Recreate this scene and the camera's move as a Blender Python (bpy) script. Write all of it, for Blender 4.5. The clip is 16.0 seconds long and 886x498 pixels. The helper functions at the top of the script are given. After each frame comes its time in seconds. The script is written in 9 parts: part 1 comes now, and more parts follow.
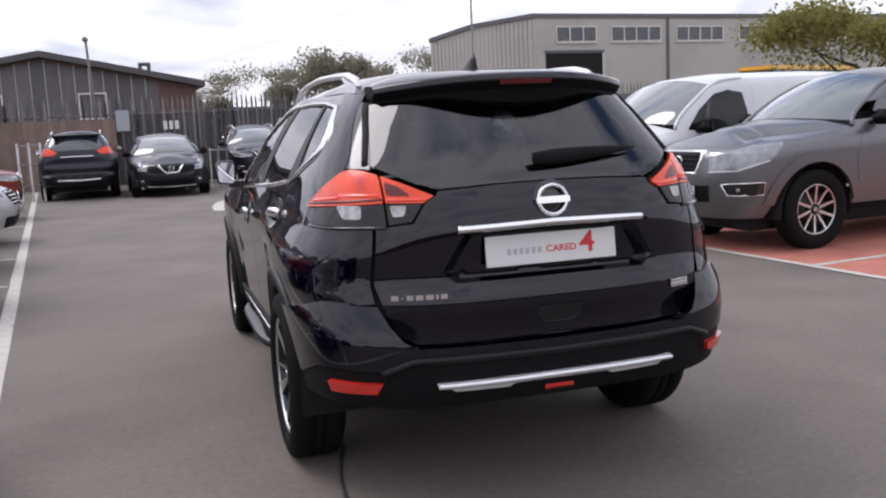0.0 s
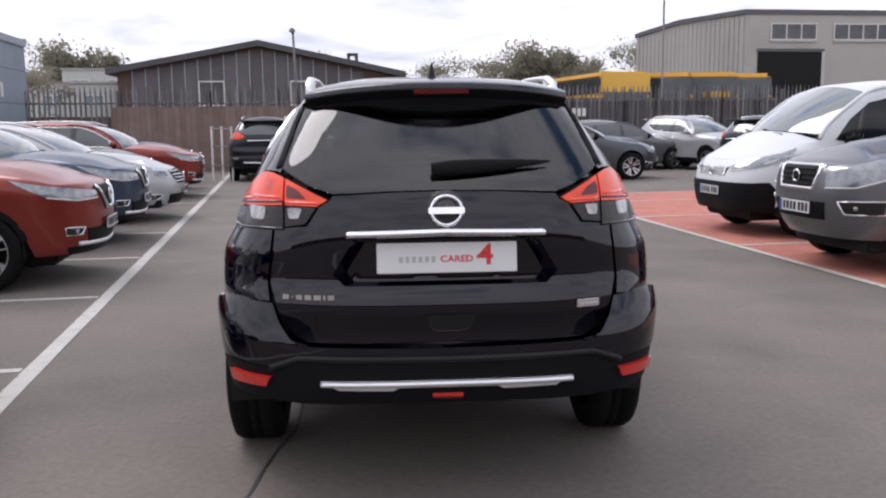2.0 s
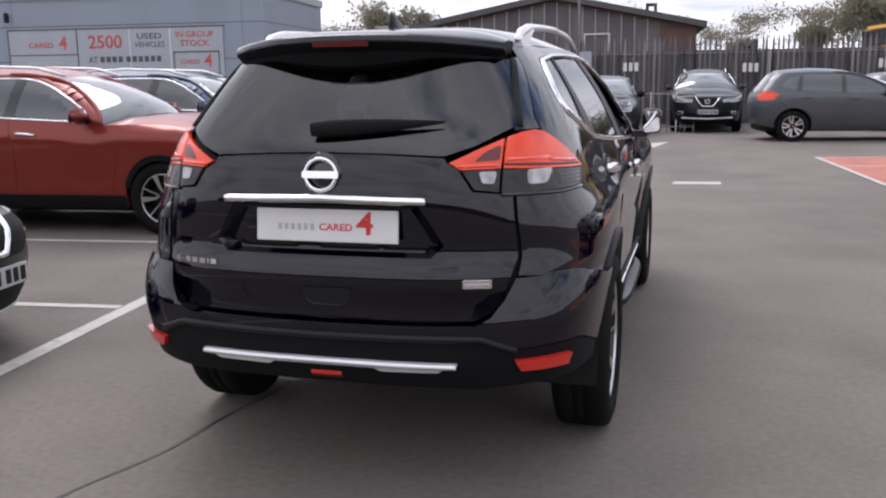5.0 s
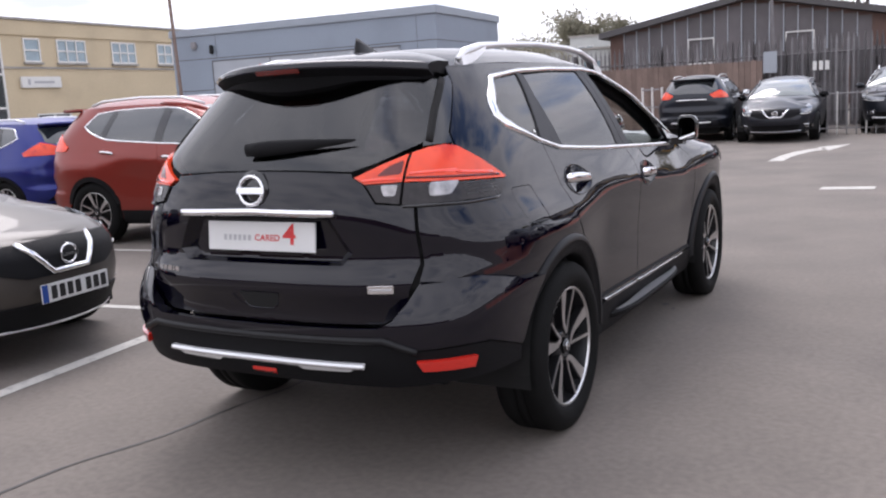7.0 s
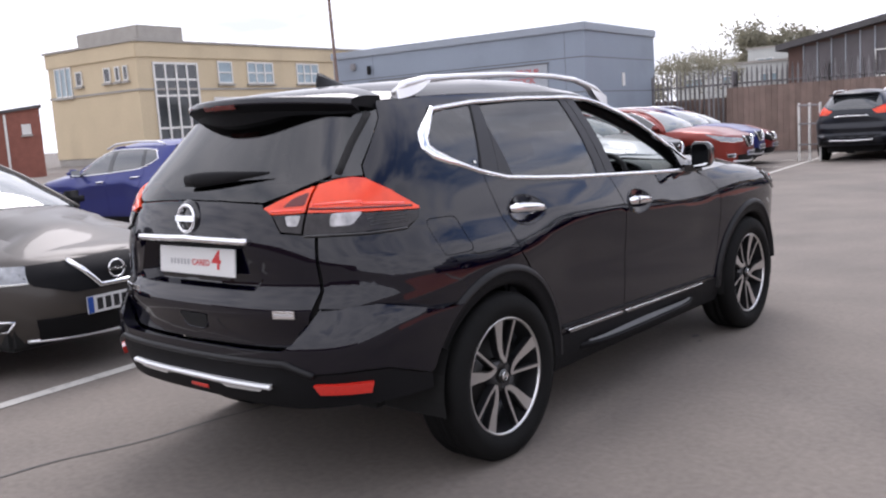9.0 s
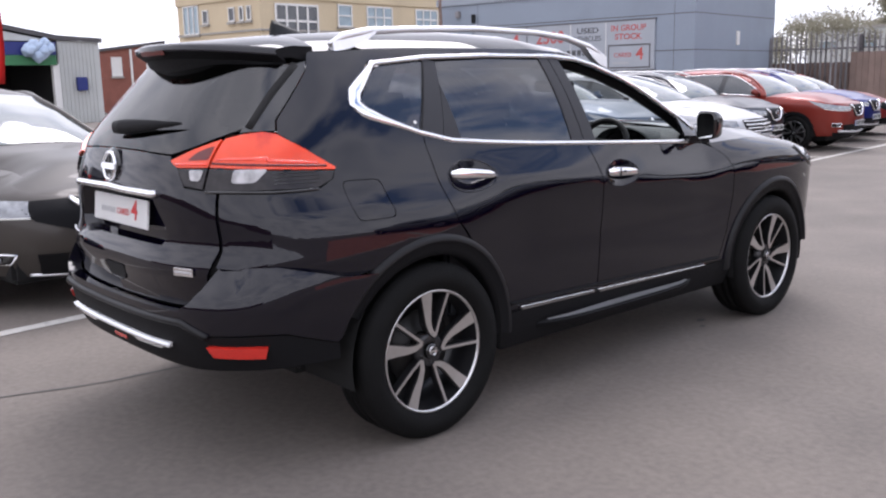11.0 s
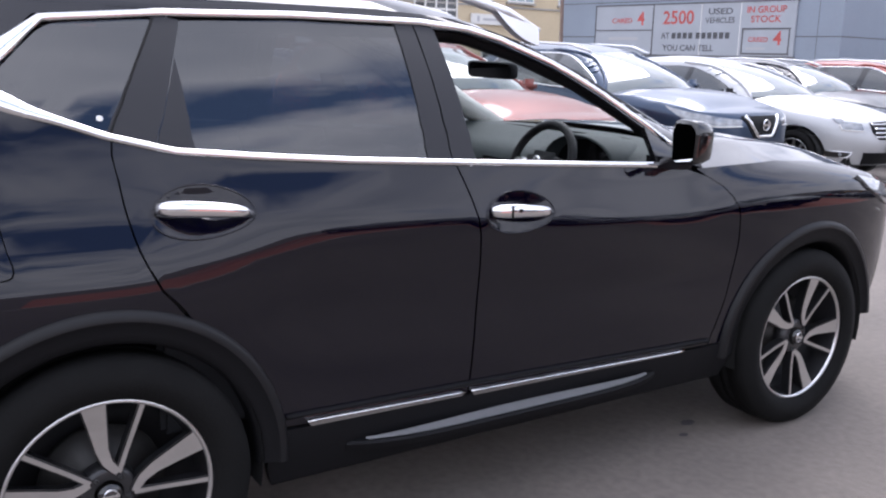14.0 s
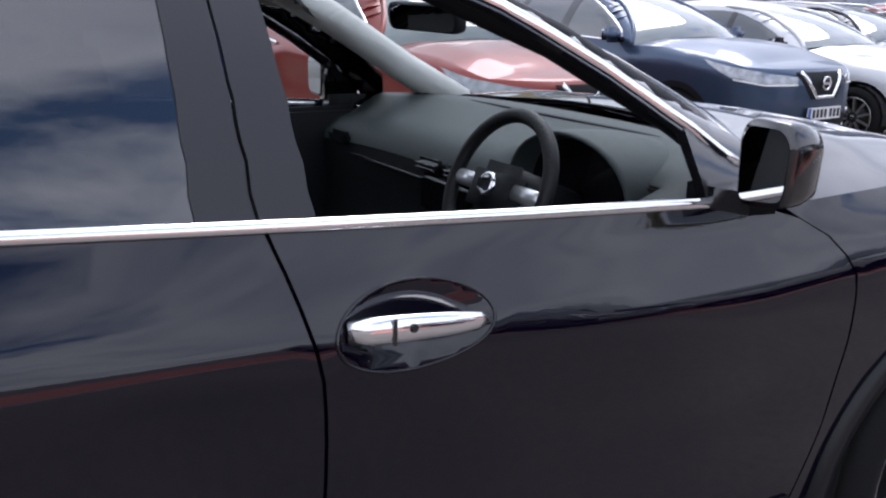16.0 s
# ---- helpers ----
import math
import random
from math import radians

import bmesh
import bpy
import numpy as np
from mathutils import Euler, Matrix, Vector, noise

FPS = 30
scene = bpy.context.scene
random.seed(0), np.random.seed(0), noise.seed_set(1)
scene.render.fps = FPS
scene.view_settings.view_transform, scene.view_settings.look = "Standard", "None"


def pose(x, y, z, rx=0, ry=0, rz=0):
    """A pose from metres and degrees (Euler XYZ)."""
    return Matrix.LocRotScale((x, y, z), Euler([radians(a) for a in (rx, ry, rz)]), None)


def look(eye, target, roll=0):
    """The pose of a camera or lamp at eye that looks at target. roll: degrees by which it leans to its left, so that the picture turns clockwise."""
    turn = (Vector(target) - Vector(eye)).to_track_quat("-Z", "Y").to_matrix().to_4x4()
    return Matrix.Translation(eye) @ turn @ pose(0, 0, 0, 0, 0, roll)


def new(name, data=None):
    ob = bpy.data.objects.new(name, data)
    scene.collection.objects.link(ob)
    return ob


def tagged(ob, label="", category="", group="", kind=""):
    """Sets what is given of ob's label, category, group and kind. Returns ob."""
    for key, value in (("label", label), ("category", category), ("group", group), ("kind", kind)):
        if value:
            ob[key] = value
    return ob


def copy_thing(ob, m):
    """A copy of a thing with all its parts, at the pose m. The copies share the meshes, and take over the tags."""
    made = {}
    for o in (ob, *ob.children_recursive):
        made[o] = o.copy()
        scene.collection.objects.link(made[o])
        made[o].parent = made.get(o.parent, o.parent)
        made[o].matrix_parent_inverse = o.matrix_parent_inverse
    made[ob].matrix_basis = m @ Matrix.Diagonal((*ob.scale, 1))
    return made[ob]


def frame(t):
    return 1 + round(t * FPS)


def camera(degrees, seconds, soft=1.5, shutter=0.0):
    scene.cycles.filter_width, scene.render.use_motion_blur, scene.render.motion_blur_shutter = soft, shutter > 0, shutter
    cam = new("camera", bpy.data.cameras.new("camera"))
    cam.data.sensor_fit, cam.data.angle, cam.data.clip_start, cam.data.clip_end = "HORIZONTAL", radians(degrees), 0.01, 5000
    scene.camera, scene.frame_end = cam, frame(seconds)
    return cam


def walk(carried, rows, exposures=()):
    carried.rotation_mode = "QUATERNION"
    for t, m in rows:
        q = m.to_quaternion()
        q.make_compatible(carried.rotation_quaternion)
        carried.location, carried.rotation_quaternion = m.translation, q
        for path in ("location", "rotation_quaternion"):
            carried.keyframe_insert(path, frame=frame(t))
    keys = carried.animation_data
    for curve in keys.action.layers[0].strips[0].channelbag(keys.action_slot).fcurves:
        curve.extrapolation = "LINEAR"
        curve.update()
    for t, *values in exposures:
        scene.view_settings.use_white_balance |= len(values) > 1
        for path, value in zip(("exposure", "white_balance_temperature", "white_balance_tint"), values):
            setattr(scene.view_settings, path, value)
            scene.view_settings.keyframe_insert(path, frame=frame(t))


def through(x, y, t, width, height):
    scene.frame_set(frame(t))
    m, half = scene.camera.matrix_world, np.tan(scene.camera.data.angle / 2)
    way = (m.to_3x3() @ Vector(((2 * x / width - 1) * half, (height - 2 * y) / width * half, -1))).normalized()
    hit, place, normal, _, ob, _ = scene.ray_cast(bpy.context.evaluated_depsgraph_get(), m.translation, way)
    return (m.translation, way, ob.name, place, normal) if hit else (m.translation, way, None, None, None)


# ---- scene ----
cam = camera(52.5, 16.0, 2.2)
PATH = [
    (0, (-1.357, -3.883, 1.426), (-0.766, -1.992, 1.149), -2.6),
    (0.5, (-1.092, -4.027, 1.435), (-0.608, -2.109, 1.139), -2.3),
    (1, (-0.819, -3.968, 1.432), (-0.428, -2.028, 1.141), -0.6),
    (1.5, (-0.536, -4.035, 1.425), (-0.26, -2.077, 1.122), -2.2),
    (2, (-0.251, -4.154, 1.453), (-0.107, -2.179, 1.174), -0.5),
    (2.5, (-0.052, -4.035, 1.434), (-0.017, -2.057, 1.139), -1.2),
    (3, (0.173, -3.968, 1.445), (0.122, -1.996, 1.118), -2.1),
    (3.5, (0.499, -4.057, 1.446), (0.297, -2.09, 1.142), -2.4),
    (4, (0.723, -4.039, 1.443), (0.398, -2.088, 1.142), -2.4),
    (4.5, (0.951, -3.854, 1.444), (0.521, -1.931, 1.102), -1.4),
    (7, (2.261, -3.496, 1.437), (1.298, -1.774, 1.106), -3.3),
    (7.5, (2.420, -3.368, 1.439), (1.360, -1.699, 1.135), -3.6),
    (8, (2.553, -3.187, 1.465), (1.429, -1.564, 1.143), -2.56),
    (8.5, (2.867, -3.088, 1.448), (1.655, -1.523, 1.159), -3.4),
    (11, (3.534, -2.302, 1.443), (2.070, -0.991, 1.073), -1.2),
    (11.5, (3.455, -2.063, 1.451), (1.985, -0.756, 1.087), -0.7),
    (12, (3.454, -1.764, 1.438), (1.931, -0.512, 1.102), -1.6),
    (12.5, (3.443, -1.451, 1.460), (1.890, -0.242, 1.106), -1.1),
    (13, (3.274, -1.106, 1.445), (1.718, 0.094, 1.076), 0.2),
    (13.5, (3.158, -0.757, 1.433), (1.577, 0.402, 1.039), -0.2),
    (14, (3.031, -0.432, 1.446), (1.391, 0.632, 1.025), 1.4),
    (14.5, (2.753, -0.155, 1.456), (1.103, 0.895, 1.038), 2.6),
    (15, (2.533, 0.151, 1.433), (0.885, 1.191, 0.984), 1.1),
    (15.5, (2.283, 0.418, 1.442), (0.612, 1.399, 0.945), 2.7),
    (16, (1.948, 0.633, 1.436), (0.300, 1.632, 0.901), 1.4),
]
walk(cam, [(t, look(eye, target, roll)) for t, eye, target, roll in PATH],
     [(0, -0.54, 6140, 18), (4.5, -0.48, 6170, 18), (7, -0.16, 6140, 18), (8.5, -0.14, 6140, 18), (11, -0.06, 6070, 19), (12.5, 0.08, 6020, 19), (14.5, 0.13, 5770, 18), (15.5, -0.04, 5720, 17), (16, -0.02, 5720, 17)])

# ---- sky, sun and exposure ----
SUN_AZ, SUN_EL = -40.0, 52.0
world = bpy.data.worlds.new("sky")
scene.world = world
world.use_nodes = True
wn, wl = world.node_tree.nodes, world.node_tree.links
wn.clear()
w_out = wn.new("ShaderNodeOutputWorld")
w_bg = wn.new("ShaderNodeBackground")
w_sky = wn.new("ShaderNodeTexSky")
w_sky.sky_type, w_sky.sun_disc = "NISHITA", False
w_sky.sun_elevation, w_sky.sun_rotation = radians(SUN_EL), radians(SUN_AZ)
w_geo = wn.new("ShaderNodeTexCoord")
w_sep = wn.new("ShaderNodeSeparateXYZ")
wl.new(w_geo.outputs["Generated"], w_sep.inputs[0])
w_up = wn.new("ShaderNodeMath")
w_up.operation, w_up.inputs[1].default_value = "ADD", 0.16
wl.new(w_sep.outputs["Z"], w_up.inputs[0])
w_cx, w_cy = wn.new("ShaderNodeMath"), wn.new("ShaderNodeMath")
for node, axis in ((w_cx, "X"), (w_cy, "Y")):
    node.operation = "DIVIDE"
    wl.new(w_sep.outputs[axis], node.inputs[0])
    wl.new(w_up.outputs[0], node.inputs[1])
w_com = wn.new("ShaderNodeCombineXYZ")
wl.new(w_cx.outputs[0], w_com.inputs[0])
wl.new(w_cy.outputs[0], w_com.inputs[1])
w_noise = wn.new("ShaderNodeTexNoise")
w_noise.inputs["Scale"].default_value, w_noise.inputs["Detail"].default_value = 1.7, 7.0
w_noise.inputs["Roughness"].default_value, w_noise.inputs["Distortion"].default_value = 0.55, 0.25
w_move = wn.new("ShaderNodeVectorMath")
w_move.operation, w_move.inputs[1].default_value = "ADD", (4.3, 7.9, 1.2)
wl.new(w_com.outputs[0], w_move.inputs[0])
wl.new(w_move.outputs[0], w_noise.inputs["Vector"])
w_ramp = wn.new("ShaderNodeValToRGB")
w_ramp.color_ramp.elements[0].position, w_ramp.color_ramp.elements[1].position = 0.335, 0.495
# more cloud towards the horizon
w_low = wn.new("ShaderNodeMapRange")
w_low.inputs["From Min"].default_value, w_low.inputs["From Max"].default_value = 0.55, 0.02
w_low.inputs["To Min"].default_value, w_low.inputs["To Max"].default_value = 0.0, 0.31
wl.new(w_sep.outputs["Z"], w_low.inputs["Value"])
w_add = wn.new("ShaderNodeMath")
wl.new(w_noise.outputs["Fac"], w_add.inputs[0])
wl.new(w_low.outputs[0], w_add.inputs[1])
# the cover breaks up to the north-east and closes to the south-west
w_open = wn.new("ShaderNodeVectorMath")
w_open.operation, w_open.inputs[1].default_value = "DOT_PRODUCT", (-0.065, -0.075, 0.03)
wl.new(w_geo.outputs["Generated"], w_open.inputs[0])
w_cover = wn.new("ShaderNodeMath")
wl.new(w_add.outputs[0], w_cover.inputs[0])
wl.new(w_open.outputs["Value"], w_cover.inputs[1])
wl.new(w_cover.outputs[0], w_ramp.inputs[0])
w_shade = wn.new("ShaderNodeValToRGB")
w_shade.color_ramp.elements[0].position, w_shade.color_ramp.elements[1].position = 0.42, 0.70
w_shade.color_ramp.elements[0].color, w_shade.color_ramp.elements[1].color = (1.0, 1.0, 1.0, 1), (0.58, 0.61, 0.66, 1)
wl.new(w_noise.outputs["Fac"], w_shade.inputs[0])
w_cloud = wn.new("ShaderNodeVectorMath")
w_cloud.operation = "SCALE"
# the broken overcast is a little brighter overhead than at the horizon
w_dome = wn.new("ShaderNodeMath")
w_dome.operation, w_dome.inputs[1].default_value, w_dome.inputs[2].default_value = "MULTIPLY_ADD", 3.0, 15.0
wl.new(w_sep.outputs["Z"], w_dome.inputs[0])
wl.new(w_dome.outputs[0], w_cloud.inputs["Scale"])
wl.new(w_shade.outputs[0], w_cloud.inputs[0])
w_mix = wn.new("ShaderNodeMix")
w_mix.data_type = "RGBA"
wl.new(w_ramp.outputs[0], w_mix.inputs["Factor"])
w_blue = wn.new("ShaderNodeVectorMath")
w_blue.operation, w_blue.inputs["Scale"].default_value = "SCALE", 2.1
wl.new(w_sky.outputs[0], w_blue.inputs[0])
wl.new(w_blue.outputs[0], w_mix.inputs["A"])
wl.new(w_cloud.outputs[0], w_mix.inputs["B"])
wl.new(w_mix.outputs["Result"], w_bg.inputs["Color"])
w_bg.inputs["Strength"].default_value = 0.117
wl.new(w_bg.outputs[0], w_out.inputs[0])

sun = new("sun", bpy.data.lights.new("sun", "SUN"))
sun.data.energy, sun.data.angle, sun.data.color = 2.1, radians(32), (1.0, 0.95, 0.88)
# the sun stands where the sky's own sun stands
sun.matrix_world = look((0, 0, 30), (-30 * math.sin(radians(SUN_AZ)) / math.tan(radians(SUN_EL)), -30 * math.cos(radians(SUN_AZ)) / math.tan(radians(SUN_EL)), 0))

# ---- materials ----
def material(name, colour, rough=0.6, metal=0.0, vary=0.0, grain=0.0, scale=8.0, bump=0.0, bump_scale=60.0, coat=0.0, second=None, mask_scale=1.5,
             mask=(0.5, 0.7), spec=0.5, random_tint=0.0, alpha=1.0, coat_ior=1.5, coat_rough=0.015):
    m = bpy.data.materials.new(name)
    m.use_nodes = True
    nt = m.node_tree
    n, l = nt.nodes, nt.links
    b = n["Principled BSDF"]
    b.inputs["Roughness"].default_value, b.inputs["Metallic"].default_value = rough, metal
    b.inputs["Specular IOR Level"].default_value = spec
    b.inputs["Coat Weight"].default_value = coat
    b.inputs["Coat Roughness"].default_value = coat_rough
    b.inputs["Coat IOR"].default_value = coat_ior
    b.inputs["Alpha"].default_value = alpha
    co = n.new("ShaderNodeTexCoord")
    out = None
    rgb = n.new("ShaderNodeRGB")
    rgb.outputs[0].default_value = (*colour, 1)
    out = rgb.outputs[0]
    if second:
        ns = n.new("ShaderNodeTexNoise")
        ns.inputs["Scale"].default_value, ns.inputs["Detail"].default_value = mask_scale, 6
        l.new(co.outputs["Object"], ns.inputs["Vector"])
        rp = n.new("ShaderNodeValToRGB")
        rp.color_ramp.elements[0].position, rp.color_ramp.elements[1].position = mask
        l.new(ns.outputs["Fac"], rp.inputs[0])
        mx = n.new("ShaderNodeMix")
        mx.data_type = "RGBA"
        l.new(rp.outputs[0], mx.inputs["Factor"])
        l.new(out, mx.inputs["A"])
        mx.inputs["B"].default_value = (*second, 1)
        out = mx.outputs["Result"]
    for amount, sc, det in ((vary, scale, 5), (grain, scale * 22, 2)):
        if amount:
            ns = n.new("ShaderNodeTexNoise")
            ns.inputs["Scale"].default_value, ns.inputs["Detail"].default_value = sc, det
            l.new(co.outputs["Object"], ns.inputs["Vector"])
            mr = n.new("ShaderNodeMapRange")
            mr.inputs["From Min"].default_value, mr.inputs["From Max"].default_value = 0.25, 0.75
            mr.inputs["To Min"].default_value, mr.inputs["To Max"].default_value = 1 - amount, 1 + amount
            l.new(ns.outputs["Fac"], mr.inputs["Value"])
            sc_ = n.new("ShaderNodeVectorMath")
            sc_.operation = "SCALE"
            l.new(out, sc_.inputs[0])
            l.new(mr.outputs[0], sc_.inputs["Scale"])
            out = sc_.outputs[0]
    if random_tint:
        oi = n.new("ShaderNodeObjectInfo")
        mr = n.new("ShaderNodeMapRange")
        mr.inputs["To Min"].default_value, mr.inputs["To Max"].default_value = 1 - random_tint, 1 + random_tint
        l.new(oi.outputs["Random"], mr.inputs["Value"])
        sc_ = n.new("ShaderNodeVectorMath")
        sc_.operation = "SCALE"
        l.new(out, sc_.inputs[0])
        l.new(mr.outputs[0], sc_.inputs["Scale"])
        out = sc_.outputs[0]
    l.new(out, b.inputs["Base Color"])
    if bump:
        ns = n.new("ShaderNodeTexNoise")
        ns.inputs["Scale"].default_value, ns.inputs["Detail"].default_value = bump_scale, 4
        l.new(co.outputs["Object"], ns.inputs["Vector"])
        bp = n.new("ShaderNodeBump")
        bp.inputs["Strength"].default_value, bp.inputs["Distance"].default_value = bump, 0.01
        l.new(ns.outputs["Fac"], bp.inputs["Height"])
        l.new(bp.outputs[0], b.inputs["Normal"])
    return m


def glass(name, tint, rough=0.0, opacity=0.0, ior=1.5):
    """Thin car glass: a tinted see-through sheet with a mirror reflection by Fresnel."""
    m = bpy.data.materials.new(name)
    m.use_nodes = True
    n, l = m.node_tree.nodes, m.node_tree.links
    n.clear()
    o = n.new("ShaderNodeOutputMaterial")
    tr, gl, mx, fr = n.new("ShaderNodeBsdfTransparent"), n.new("ShaderNodeBsdfGlossy"), n.new("ShaderNodeMixShader"), n.new("ShaderNodeLayerWeight")
    pw, ma = n.new("ShaderNodeMath"), n.new("ShaderNodeMath")
    f0 = ((ior - 1) / (ior + 1)) ** 2
    pw.operation, pw.inputs[1].default_value = "POWER", 5.0
    ma.operation, ma.inputs[1].default_value, ma.inputs[2].default_value = "MULTIPLY_ADD", 1 - f0, f0
    tr.inputs[0].default_value = (*tint, 1)
    gl.inputs["Roughness"].default_value = rough
    fr.inputs["Blend"].default_value = 0.5
    l.new(fr.outputs["Facing"], pw.inputs[0])
    l.new(pw.outputs[0], ma.inputs[0])
    l.new(ma.outputs[0], mx.inputs[0])
    l.new(tr.outputs[0], mx.inputs[1])
    l.new(gl.outputs[0], mx.inputs[2])
    l.new(mx.outputs[0], o.inputs[0])
    return m


def foliage(name, colour, through=0.5, vary=0.35, scale=1.2):
    """Thin leaves: half the light goes through."""
    m = material(name, colour, 0.7, vary=vary, scale=scale)
    n, l = m.node_tree.nodes, m.node_tree.links
    b, o = n["Principled BSDF"], n["Material Output"]
    tr, mx = n.new("ShaderNodeBsdfTranslucent"), n.new("ShaderNodeMixShader")
    mx.inputs[0].default_value = through
    l.new(b.inputs["Base Color"].links[0].from_socket, tr.inputs[0])
    l.new(b.outputs[0], mx.inputs[1])
    l.new(tr.outputs[0], mx.inputs[2])
    l.new(mx.outputs[0], o.inputs[0])
    return m


def paint(name, colour, metal=0.35, rough=0.35):
    return material(name, colour, rough, metal, coat=0.45, vary=0.04, scale=2.0, spec=0.35)


